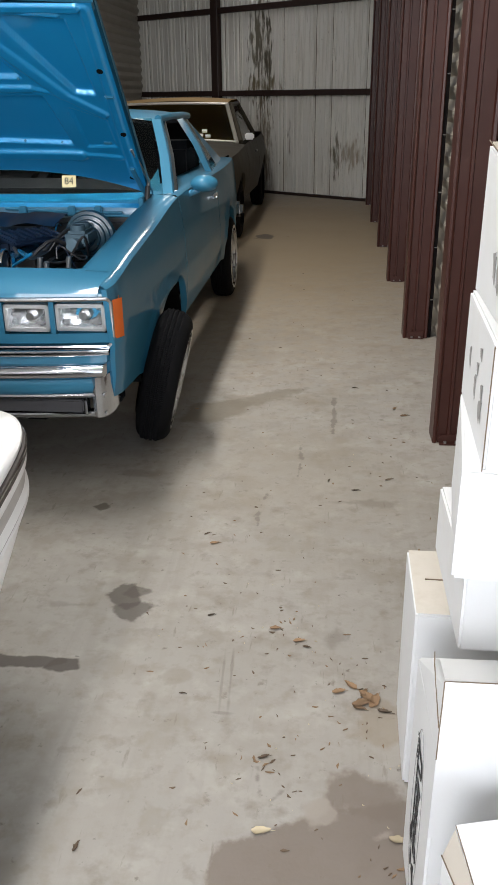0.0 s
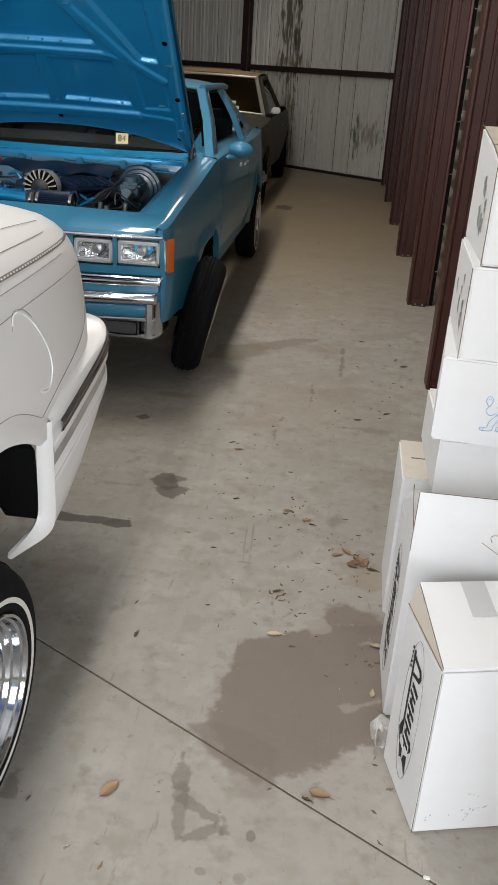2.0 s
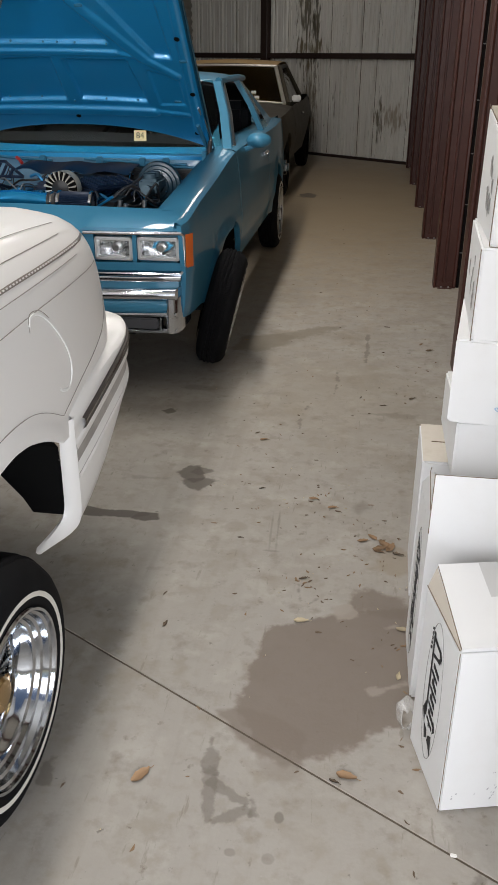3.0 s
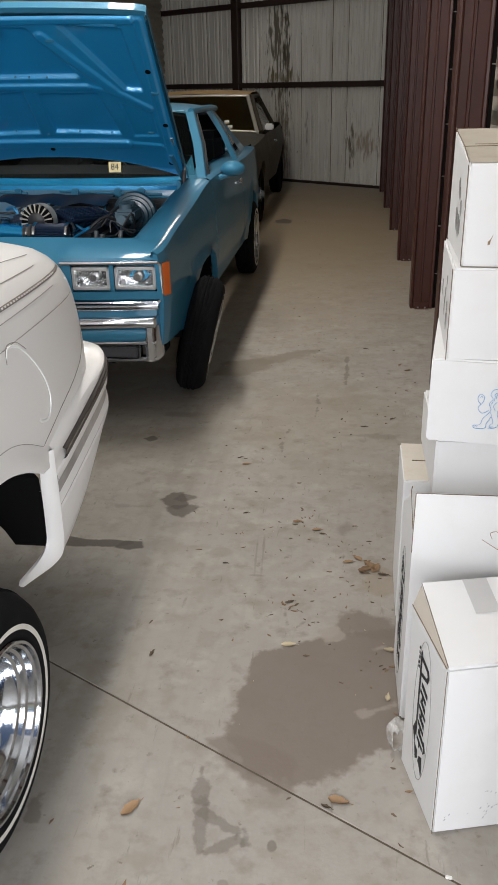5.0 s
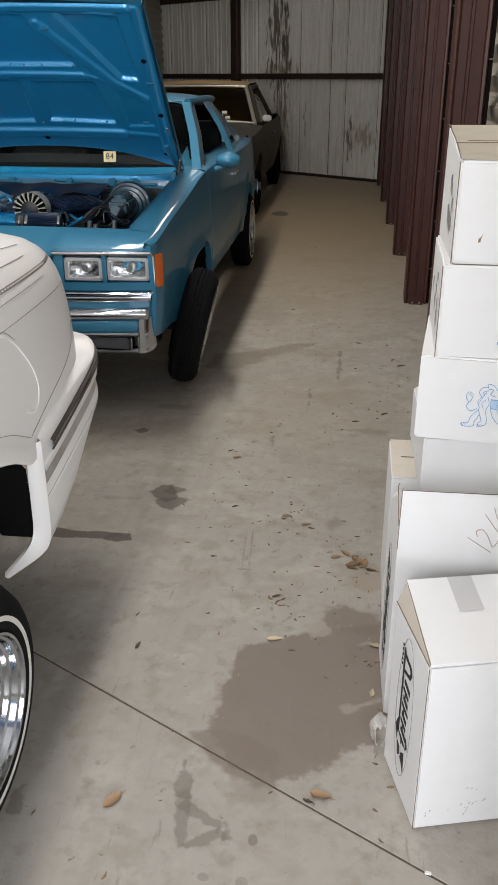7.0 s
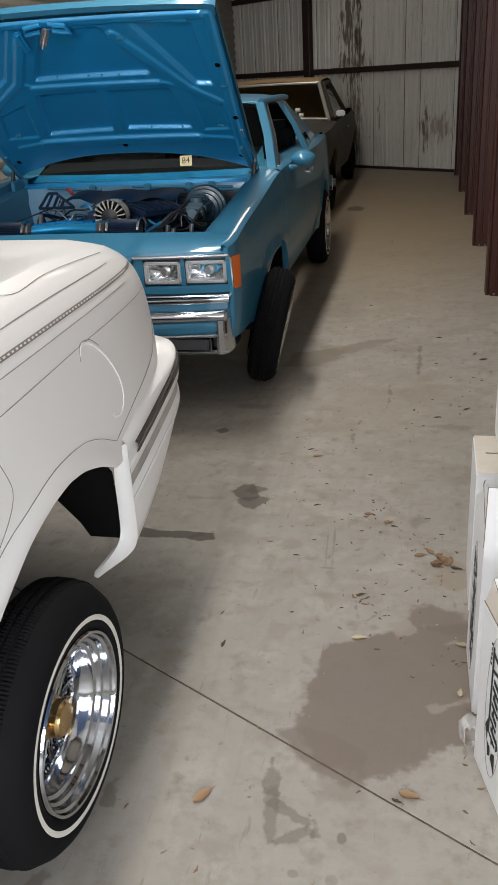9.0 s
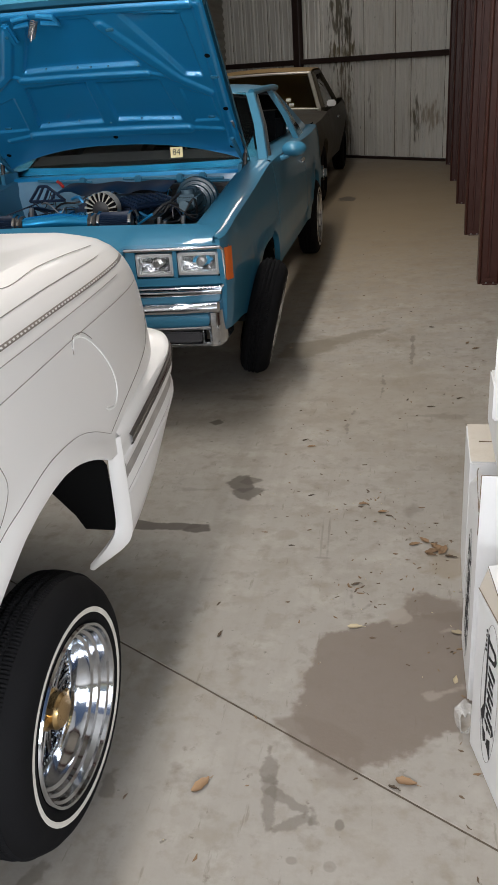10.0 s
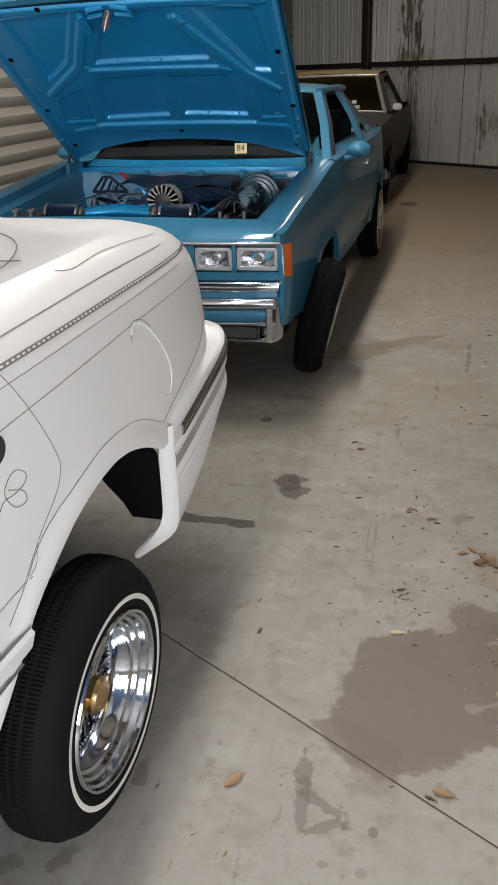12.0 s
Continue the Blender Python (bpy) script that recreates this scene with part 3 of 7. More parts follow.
box(bm, (-4.2, -3.0, H_ROOF), (STRIP_A - 0.35, 16.6, H_ROOF + 0.06))
box(bm, (STRIP_A + 0.35, -3.0, H_ROOF), (1.7, 16.6, H_ROOF + 0.06))
edges = [-3.0] + [e for b in STRIP_LAMPS for e in (b - 1.3, b + 1.3)] + [16.6]
for b0, b1 in zip(edges[::2], edges[1::2]):
    box(bm, (STRIP_A - 0.35, b0, H_ROOF), (STRIP_A + 0.35, b1, H_ROOF + 0.06))
setting("ceiling", bm, roof_sheet, "plain steel sheet roof, unseen, with open slots over the aisle")


# ---- cartons ----
grey_print = mat("faded_grey_print", (0.30, 0.29, 0.28), 0.7)


ink_pale = mat("pale_blue_print", (0.42, 0.54, 0.70), 0.7)
edge_dark = mat("worn_dark_card_edge", (0.17, 0.125, 0.085), 0.9, vary=0.4, scale=25)
inner_card = mat("pale_inner_cardboard", (0.50, 0.455, 0.395), 0.85)


def carton(corner, turn, size, label, lid=0.0):
    """A closed carton; corner: its near left bottom corner. lid: how far the back of its top stands up."""
    w, d, h = size
    root = thing("carton", BASE @ pose(*corner, 0, 0, turn), label, "box", "stack of cartons")
    bm = bmesh.new()
    vs = box(bm, (0, 0, 0), (w, d, h), 0.005)
    for v in vs:
        if v.co.z > h - 0.01:
            v.co.z += lid * v.co.y / d
        v.co += 0.0025 * noise.noise_vector(v.co * 7 + Vector(corner) * 5)
    part("body", bm, carton_white, root)
    bm = bmesh.new()
    box(bm, (0.03, d * 0.5 - 0.0015, h + lid * 0.5 + 0.0005), (w - 0.03, d * 0.5 + 0.0015, h + lid * 0.5 + 0.0035))
    part("seam", bm, edge_dark, root, "brown cardboard lid seam")
    return root


def edge_wear(root, pts, r=0.0022):
    bm = bmesh.new()
    tube(bm, pts, r * 0.6, 6)
    part("worn_edge", bm, edge_dark, root, "worn brown cardboard edge")


def flat(root, name, outline, material, m, thick=0.0008, label=""):
    """A thin printed shape laid on a face; outline in the face's own x, y."""
    bm = bmesh.new()
    f = bm.faces.new([bm.verts.new((x, y, 0)) for x, y in outline])
    bm.normal_update()
    made = bmesh.ops.extrude_face_region(bm, geom=[f])["geom"]
    bmesh.ops.translate(bm, vec=(0, 0, thick), verts=[v for v in made if isinstance(v, bmesh.types.BMVert)])
    ob = part(name, bm, material, root, label, False)
    ob.matrix_local = m
    return ob


def left_face(y, z):
    """Print pose on a carton's left side: x runs down, y towards the back."""
    return Matrix(((0, 0, -1, -0.0012), (0, 1, 0, y), (-1, 0, 0, z), (0, 0, 0, 1)))


def front_face(x, z):
    return Matrix(((1, 0, 0, x), (0, 0, -1, -0.0012), (0, 1, 0, z), (0, 0, 0, 1)))


def brand_mark(root, y, z, k=1.0):
    """A tall black printed mark: a thin ring, a bar, slanted strokes and an arrow tail."""
    m = left_face(y, z)

    def shape(name, pts, o=0.0, ink=ink_black):
        flat(root, name, [(px * k, py * k) for px, py in pts], ink, m @ Matrix.Translation((0, 0, o)))
    ring = [(0.195 * math.cos(t), 0.052 * math.sin(t)) for t in (2 * math.pi * i / 40 for i in range(40))]
    bm = bmesh.new()
    tube(bm, [(px * k, py * k, 0.0006) for px, py in ring + ring[:1]], 0.0007, 4)
    part("print_ring", bm, grey_print, root).matrix_local = m
    shape("print_bar", [(-0.155, 0.021), (0.085, 0.021), (0.085, 0.028), (-0.155, 0.028)])
    for i in range(5):
        x = -0.16 + 0.013 * i
        shape("print_tick", [(x, 0.034), (x + 0.007, 0.034), (x + 0.009, 0.041), (x + 0.002, 0.041)])
    bow = [(-0.145, 0.020), (-0.135, -0.022), (-0.118, -0.030), (-0.100, -0.022), (-0.092, 0.018), (-0.101, 0.018), (-0.108, -0.014), (-0.118, -0.020), (-0.127, -0.014), (-0.134, 0.020)]
    shape("print_bow", bow)
    for i in range(8):
        x = -0.080 + 0.0225 * i
        lo, hi = (-0.020 if i % 3 else -0.026), (0.016 if i % 2 else 0.010)
        wide = 0.009 if i % 2 else 0.012
        shape("print_stroke", [(x + 0.010, lo), (x + 0.010 + wide, lo), (x + wide, hi), (x, hi)])
        if i % 2:
            shape("print_link", [(x + 0.004, hi - 0.016), (x + 0.024, hi - 0.019), (x + 0.024, hi - 0.014), (x + 0.004, hi - 0.010)])
    shape("print_arrow", [(0.048, 0.030), (0.078, 0.044), (0.112, 0.029)])
    shape("print_arrow", [(0.060, -0.028), (0.082, -0.040), (0.098, -0.027)])
    shape("print_tail", [(0.112, 0.028), (0.150, 0.018), (0.140, 0.006), (0.118, 0.008)])
    shape("print_tail", [(0.112, -0.022), (0.168, -0.026), (0.150, -0.012), (0.142, 0.000), (0.122, -0.006)])


def crest(root, x, z, k, ink):
    """A quartered shield under a plumed helm between two rearing, curling shapes, in thin outline."""
    bm = bmesh.new()

    def at(px, pz, o=-0.004):
        return Vector((px * k + x, o, pz * k + z))

    def line(pts, r=0.0062):
        tube(bm, [at(px, pz) for px, pz in bend(pts, 4)], r * k, 4)
    line([(-0.24, 0.16), (-0.23, -0.04), (-0.15, -0.24), (0.0, -0.34), (0.15, -0.24), (0.23, -0.04), (0.24, 0.16), (0.0, 0.15), (-0.24, 0.16)], 0.007)
    line([(-0.11, 0.03), (-0.10, -0.09), (0.0, -0.16), (0.10, -0.09), (0.11, 0.03), (0.0, 0.01), (-0.11, 0.03)])
    line([(-0.05, -0.02), (-0.02, -0.07), (0.01, -0.03), (0.05, -0.07)])
    line([(0.0, 0.15), (0.0, 0.03)])
    line([(0.0, -0.16), (0.0, -0.33)])
    line([(-0.24, -0.02), (-0.11, -0.03)])
    line([(0.24, -0.02), (0.11, -0.03)])
    line([(-0.10, 0.18), (-0.12, 0.30), (0.0, 0.36), (0.12, 0.30), (0.10, 0.18)])
    line([(-0.07, 0.24), (0.0, 0.21), (0.07, 0.24)])
    for sg in (1, -1):
        line([(sg * 0.02, 0.37), (sg * 0.06, 0.48), (sg * 0.14, 0.46), (sg * 0.12, 0.38), (sg * 0.05, 0.36)])
        line([(sg * 0.14, 0.34), (sg * 0.22, 0.44), (sg * 0.32, 0.46), (sg * 0.30, 0.37), (sg * 0.22, 0.35), (sg * 0.26, 0.26), (sg * 0.16, 0.22)])
        line([(sg * 0.32, 0.40), (sg * 0.42, 0.38), (sg * 0.47, 0.28), (sg * 0.42, 0.20), (sg * 0.48, 0.10), (sg * 0.44, -0.02), (sg * 0.50, -0.12), (sg * 0.58, -0.22), (sg * 0.62, -0.34), (sg * 0.74, -0.36), (sg * 0.70, -0.42), (sg * 0.52, -0.40), (sg * 0.50, -0.30), (sg * 0.44, -0.22)])
        line([(sg * 0.30, 0.20), (sg * 0.27, 0.06), (sg * 0.32, -0.08), (sg * 0.28, -0.24), (sg * 0.30, -0.36), (sg * 0.42, -0.40), (sg * 0.44, -0.34), (sg * 0.38, -0.28), (sg * 0.42, -0.16)])
        line([(sg * 0.48, -0.04), (sg * 0.60, -0.10), (sg * 0.68, 0.0), (sg * 0.60, 0.12), (sg * 0.58, 0.24), (sg * 0.66, 0.28), (sg * 0.70, 0.18), (sg * 0.64, 0.08)])
        line([(sg * 0.36, 0.32), (sg * 0.40, 0.28), (sg * 0.36, 0.24)])
        line([(sg * 0.34, 0.14), (sg * 0.40, 0.06), (sg * 0.36, -0.04)])
        for k_ in range(5):
            line([(sg * (0.30 + 0.03 * k_), 0.34 - 0.05 * k_), (sg * (0.35 + 0.025 * k_), 0.31 - 0.055 * k_), (sg * (0.33 + 0.03 * k_), 0.26 - 0.05 * k_)], 0.005)
        for k_ in range(3):
            line([(sg * (0.66 + 0.03 * k_), -0.35), (sg * (0.68 + 0.03 * k_), -0.40)], 0.005)
            line([(sg * (0.38 + 0.025 * k_), -0.36), (sg * (0.40 + 0.025 * k_), -0.41)], 0.005)
            line([(sg * (0.03 + 0.03 * k_), 0.38), (sg * (0.05 + 0.035 * k_), 0.46)], 0.005)
        line([(sg * 0.46, -0.06), (sg * 0.42, -0.14), (sg * 0.46, -0.22)], 0.005)
        line([(sg * 0.60, 0.20), (sg * 0.63, 0.24), (sg * 0.66, 0.21)], 0.005)
        for k_ in range(4):
            line([(sg * (0.20 - 0.02 * k_), 0.12 - 0.04 * k_), (sg * (0.06 + 0.02 * k_), 0.13 - 0.035 * k_)], 0.004)
    part("crest", bm, ink, root, "blue printed crest in outline")
    for pts in (((-0.23, 0.145), (-0.01, 0.14), (-0.01, 0.02), (-0.115, 0.035), (-0.11, -0.025), (-0.23, -0.015)), ((0.01, -0.165), (0.09, -0.10), (0.11, -0.035), (0.22, -0.03), (0.14, -0.225), (0.01, -0.32))):
        flat(root, "crest_field", [(px * k, pz * k) for px, pz in pts], ink_pale, front_face(x, z) @ Matrix.Translation((0, 0, 0.0018)))


def bend(points, n=6):
    """A smooth run through points."""
    out = []
    for i in range(len(points) - 1):
        q = [Vector((*points[max(0, min(len(points) - 1, i + d))], 0)) for d in (-1, 0, 1, 2)]
        for k in range(n):
            t = k / n
            v = 0.5 * ((2 * q[1]) + (q[2] - q[0]) * t + (2 * q[0] - 5 * q[1] + 4 * q[2] - q[3]) * t * t + (3 * q[1] - q[0] - 3 * q[2] + q[3]) * t**3)
            out.append((v.x, v.y))
    out.append(points[-1])
    return out


# nearest carton, turned a little
c1 = carton((0.352, 0.733, 0.0), 14.0, (0.42, 0.22, 0.445), "white cardboard carton with a large black mark on its side")
brand_mark(c1, 0.112, 0.238, 0.96)
edge_wear(c1, [(0.001, -0.001, 0.452), (0.020, 0.225, 0.498)], 0.0018)
edge_wear(c1, [(-0.001, 0.0, 0.447), (0.0, 0.22, 0.448)], 0.0018)
bm = bmesh.new()
grid(bm, [[(0.0, 0.0, 0.4465), (0.001, 0.22, 0.447)], [(0.003, 0.0, 0.450), (0.018, 0.222, 0.494)]])
part("side_flap", bm, inner_card, c1, "pale brown inside of a bent flap")
bm = bmesh.new()
grid(bm, [[(0.002, -0.001, 0.452), (0.020, 0.225, 0.499)], [(0.42, -0.001, 0.451), (0.42, 0.225, 0.495)]])
grid(bm, [[(0.002, -0.001, 0.449), (0.020, 0.225, 0.496)], [(0.42, -0.001, 0.448), (0.42, 0.225, 0.492)]])
grid(bm, [[(0.002, -0.001, 0.452), (0.002, -0.001, 0.446)], [(0.42, -0.001, 0.451), (0.42, -0.001, 0.445)]])
part("lid_flap", bm, carton_white, c1, "white lid flap standing slightly up")
bm = bmesh.new()
grid(bm, [[(0.105, 0.125, 0.4791), (0.11, 0.222, 0.4993)], [(0.16, 0.125, 0.4788), (0.165, 0.222, 0.4989)]])
part("clear_tape", bm, mat("clear_tape", (0.50, 0.50, 0.50), 0.4), c1, "strip of clear tape")
edge_wear(c1, [(0.0, -0.001, 0.004), (0.0, -0.001, 0.44)], 0.0016)
grey_scuff = mat("grey_scuff", (0.42, 0.42, 0.44), 0.8)
rng = random.Random(4)
for x, z, n, run in ((0.028, 0.045, 4, 0.006), (0.095, 0.055, 5, 0.030), (0.13, 0.065, 7, 0.030), (0.122, 0.105, 4, 0.012), (0.118, 0.035, 3, 0.008)):
    for i in range(n):
        px, pz, s_ = x + rng.uniform(-run, run), z + rng.uniform(-0.008, 0.010), rng.uniform(0.0012, 0.0035)
        flat(c1, "scuff", [(0, 0), (s_, 0.3 * s_), (1.5 * s_, 2 * s_), (0.5 * s_, 1.6 * s_)], grey_scuff, front_face(px, pz), 0.0004)
film = mat("clear_plastic_film", (0.82, 0.82, 0.8), 0.15, vary=0.05, bump=0.0)
film.node_tree.nodes["Principled BSDF"].inputs["Alpha"].default_value = 0.28
# a loop of clear plastic caught at the carton's foot
bm = bmesh.new()
rows = []
for i in range(29):
    t = 2 * math.pi * i / 28
    r = 1 + 0.16 * math.sin(3 * t + 1)
    p = Vector((0.018 * r * math.cos(t), 0.006 * math.sin(2 * t), 0.037 + 0.034 * r * math.sin(t)))
    w = Vector((0.006 * math.cos(t), 0.013 + 0.006 * math.sin(5 * t), 0.008 * math.sin(t)))
    rows.append([p - w, p - w * 0.3 + Vector((0.002, 0, 0.001)), p + w * 0.3 - Vector((0.002, 0, 0)), p + w])
grid(bm, rows)
ob = mesh_object("plastic_loop", bm, film)
ob.modifiers.new("thickness", "SOLIDIFY").thickness = 0.0012
ob.matrix_world = BASE @ pose(0.288, 0.975, 0.0) @ Matrix.Diagonal((1.15, 1.15, 1.15, 1))
tagged(ob, "loop of clear plastic band by the carton's foot", "packaging")

c2 = carton((0.303, 1.085, 0.0), 1.0, (0.46, 0.26, 0.50), "open white carton with a marker note and printed side")
for name, pts in (("front_flap", ((0.0, -0.0035, 0.33), (0.46, -0.0035, 0.33), (0.46, -0.004, 0.648), (0.0, -0.006, 0.655))), ("side_flap", ((0.0, 0.25, 0.50), (0.0, 0.004, 0.50), (0.0, -0.002, 0.645), (0.01, 0.12, 0.60)))):
    bm = bmesh.new()
    for o in (0.0, 0.004):
        bm.faces.new([bm.verts.new((x + (o if name == "side_flap" else 0), y + (o if name == "front_flap" else 0), z)) for x, y, z in pts])
    part(name, bm, carton_white, c2, "white flap standing up", False)
edge_wear(c2, [(0.0, -0.005, 0.655), (0.23, -0.004, 0.653), (0.46, -0.002, 0.648)], 0.0016)
edge_wear(c2, [(-0.001, -0.004, 0.5), (0.0, -0.006, 0.655)], 0.0018)
edge_wear(c2, [(-0.001, 0.0, 0.56), (0.0, 0.09, 0.615), (0.008, 0.14, 0.60)], 0.0018)
brand_mark(c2, 0.13, 0.24, 1.0)
# a quick note in thin marker, written up the flap: 12/6
turn_note = pose(0.212, -0.0085, 0.566, 0, -58, 0)
for pts in (((-0.052, -0.030), (-0.050, 0.036)), ((-0.036, 0.018), (-0.026, 0.030), (-0.015, 0.020), (-0.022, 0.0), (-0.038, -0.026), (-0.012, -0.024)), ((-0.010, -0.034), (0.020, 0.040)), ((0.044, 0.034), (0.026, 0.010), (0.024, -0.014), (0.038, -0.024), (0.048, -0.010), (0.038, 0.002), (0.026, -0.008))):
    bm = bmesh.new()
    tube(bm, [turn_note @ Vector((px, 0, pz)) for px, pz in bend(list(pts), 5)], 0.00065, 5)
    part("marker_stroke", bm, ink_brown, c2)
c7 = carton((0.312, 1.526, 0.0), -1.0, (0.36, 0.27, 0.468), "narrow white carton standing on the floor", 0.0)
bm = bmesh.new()
grid(bm, [[(0.002, 0.002, 0.4695), (0.002, 0.262, 0.4695)], [(0.30, 0.002, 0.4695), (0.30, 0.262, 0.4695)]])
part("dusty_lid", bm, mat("dusty_cardboard", (0.60, 0.555, 0.485), 0.8, dirt=(0.40, 0.34, 0.26), dirt_amount=0.4, dirt_scale=12), c7, "dusty yellowed lid")
carton((0.374, 1.36, 0.505), 0.0, (0.46, 0.38, 0.162), "white carton under the crested ones")
c4 = carton((0.345, 1.34, 0.674), -7.5, (0.47, 0.40, 0.216), "white carton with a pale blue printed crest")
crest(c4, 0.205, 0.098, 0.128, ink_blue)
c5 = carton((0.377, 1.335, 0.887), -3.0, (0.46, 0.40, 0.222), "white carton with a deep blue printed crest")
crest(c5, 0.235, 0.092, 0.128, mat("deep_blue_print", (0.07, 0.20, 0.42), 0.6))
c6 = carton((0.394, 1.34, 1.111), -1.5, (0.45, 0.38, 0.226), "yellowed white carton with worn open flaps", 0.052)
bm = bmesh.new()
grid(bm, [[(0.004, 0.004, 0.2285), (0.004, 0.375, 0.2800)], [(0.446, 0.004, 0.2285), (0.446, 0.375, 0.2800)]])
part("dusty_lid", bm, mat("dusty_white_lid", (0.50, 0.455, 0.38), 0.85, dirt=(0.36, 0.30, 0.22), dirt_amount=0.5, dirt_scale=14), c6, "dusty yellowed lid")
for cc, zz in ((c5, 0.22), (c6, 0.224)):
    edge_wear(cc, [(-0.001, 0.0, 0.002), (-0.001, 0.0, zz)], 0.0018)
edge_wear(c6, [(0.0, -0.001, 0.001), (0.2, -0.002, 0.0), (0.45, -0.001, 0.001)], 0.002)
edge_wear(c6, [(0.0, 0.0, 0.23), (0.002, 0.16, 0.254), (0.0, 0.38, 0.282)], 0.002)
edge_wear(c6, [(0.0, 0.16, 0.252), (0.2, 0.165, 0.254), (0.45, 0.16, 0.252)], 0.0016)
flat(c6, "stain", [(0, 0), (0.005, 0.002), (0.006, 0.010), (0.011, 0.024), (0.005, 0.013), (0.0, 0.008)], kraft, front_face(0.055, 0.05), label="small brown stain")
rng = random.Random(9)
for cc, y, z in ((c5, 0.2, 0.11), (c6, 0.2, 0.11)):
    m_ = left_face(y, z)
    for k in range(7):
        x0, y0, n_ = rng.uniform(-0.085, 0.03), rng.uniform(-0.12, 0.10), rng.uniform(0.02, 0.06)
        flat(cc, "print_smudge", [(x0, y0), (x0 + n_ * 0.4, y0 + 0.006), (x0 + n_, y0 + 0.002), (x0 + n_ * 0.8, y0 + 0.022), (x0 + n_ * 0.3, y0 + 0.030), (x0 + 0.004, y0 + 0.018)], grey_print, m_, 0.0004)


# ---- cars: shared parts ----
def span(a, b, n):
    return [a + (b - a) * i / n for i in range(n + 1)]


def side_panel(name, root, material, s, ys, low, high, wide, nz=12, lip=0.035, ends=True, label=""):
    """A fender, door or quarter: a curved skin with rolled-in edges."""
    rows = []
    for k, y in enumerate(ys):
        lo, hi = low(y), high(y)
        col = [(s * (wide(y, lo) - lip), y, lo + 0.002), (s * (wide(y, lo) - 0.004), y, lo)]
        col += [(s * wide(y, z), y, z) for z in span(lo + 0.004, hi, nz)]
        rows.append(col)
    if ends:
        def tuck(row, dy):
            return [(p[0] - s * 0.02, p[1] + dy, p[2]) for p in row]
        rows = [tuck(rows[0], 0.001)] + rows + [tuck(rows[-1], -0.001)]
    bm = bmesh.new()
    grid(bm, rows)
    return part(name, bm, material, root, label)


def wire_wheel(root, centre, camber, side, cap_metal, detail=True, rim_metal=None, radius=0.29, steer=0.0, slim=False, shaded_stripe=None):
    """A lowrider wheel: whitewall tyre, deep chrome rim, many spokes and a knock-off cap. It faces +x before side turns it."""
    k = radius / 0.29
    rim = rim_metal or chrome
    bm = bmesh.new()
    lip = [(0.070, 0.196), (0.080, 0.199), (0.085, 0.196), (0.084, 0.190), (0.076, 0.187), (0.072, 0.181), (0.058, 0.177), (0.054, 0.170), (0.044, 0.166), (0.040, 0.158), (0.030, 0.155), (0.020, 0.1485), (0.004, 0.1425), (-0.012, 0.1390), (-0.026, 0.1385), (-0.05, 0.142), (-0.085, 0.150), (-0.085, 0.196)]
    lathe(bm, [(x * k, r * k) for x, r in lip], 64)
    wheel = part("wheel", bm, rim, root, "chrome wire wheel with a deep polished rim")
    wheel.matrix_local = Matrix.Translation(centre) @ pose(0, 0, 0, 0, 0, steer) @ pose(0, 0, 0, 0, camber * side, 0) @ (pose(0, 0, 0) if side > 0 else pose(0, 0, 0, 0, 0, 180))
    bm = bmesh.new()
    prof = [(0.068, 0.192), (0.078, 0.200), (0.082, 0.212), (0.0835, 0.235), (0.081, 0.256), (0.075, 0.274), (0.066, 0.289), (0.058, 0.297)]
    n = 330 if detail else 72
    if slim:
        prof = [(0.068, 0.192), (0.078, 0.200), (0.083, 0.212), (0.0845, 0.232), (0.082, 0.252), (0.075, 0.269), (0.063, 0.283), (0.048, 0.2925), (0.0405, 0.2958), (0.037, 0.297)]
        n = 660
    rows = []
    tread = [(0.052, 1), (0.040, 1), (0.034, 2), (0.030, 3), (0.026, 3), (0.022, 2), (0.004, 2), (0.001, 3), (-0.003, 3), (-0.006, 2), (-0.024, 2), (-0.028, 3), (-0.032, 3), (-0.036, 2), (-0.052, 1)]
    if slim:
        tread = [(0.032, 1), (0.020, 1), (0.017, 3), (0.013, 3), (0.010, 2), (0.000, 2), (-0.003, 3), (-0.007, 3), (-0.010, 2), (-0.020, 2), (-0.023, 3), (-0.027, 3), (-0.030, 1), (-0.040, 1)]
    for i in range(n):
        t = 2 * math.pi * i / n
        c, sn = math.cos(t), math.sin(t)
        notch = (i % 3 == 0)
        line = [(x, r - (0.003 if notch and r > 0.2965 else 0)) for x, r in prof]
        for x, kind in tread:
            r = 0.305 if kind == 2 else 0.298 if kind == 3 else 0.302
            if notch and kind != 3 and (slim or abs(x) > 0.02):
                r -= 0.005
            line.append((x, r))
        line += [(-x * 0.72 - 0.012 if slim else -x, r) for x, r in prof[::-1]]
        rows.append([(x * k, r * k * c, r * k * sn) for x, r in line])
    grid(bm, rows, close_u=True)
    part("tyre", bm, rubber, wheel, "black treaded rubber tyre")
    bm = bmesh.new()
    lathe(bm, [(x * k, r * k) for x, r in [(0.0800, 0.2185), (0.0838, 0.220), (0.0848, 0.230), (0.0833, 0.2395), (0.0788, 0.2415)]], 96)
    part("sidewall_stripe", bm, shaded_stripe or whitewall, wheel, "sidewall stripe blackened to stand for shade" if shaded_stripe else "narrow white sidewall stripe")
    bm = bmesh.new()
    lathe(bm, [(x * k, r * k) for x, r in [(-0.08, 0.05), (0.006, 0.05), (0.012, 0.044), (0.016, 0.03)]], 32)
    part("hub", bm, rim, wheel)
    bm = bmesh.new()
    lathe(bm, [(-0.075 * k, 0.0), (-0.075 * k, 0.10 * k), (-0.073 * k, 0.128 * k)], 32)
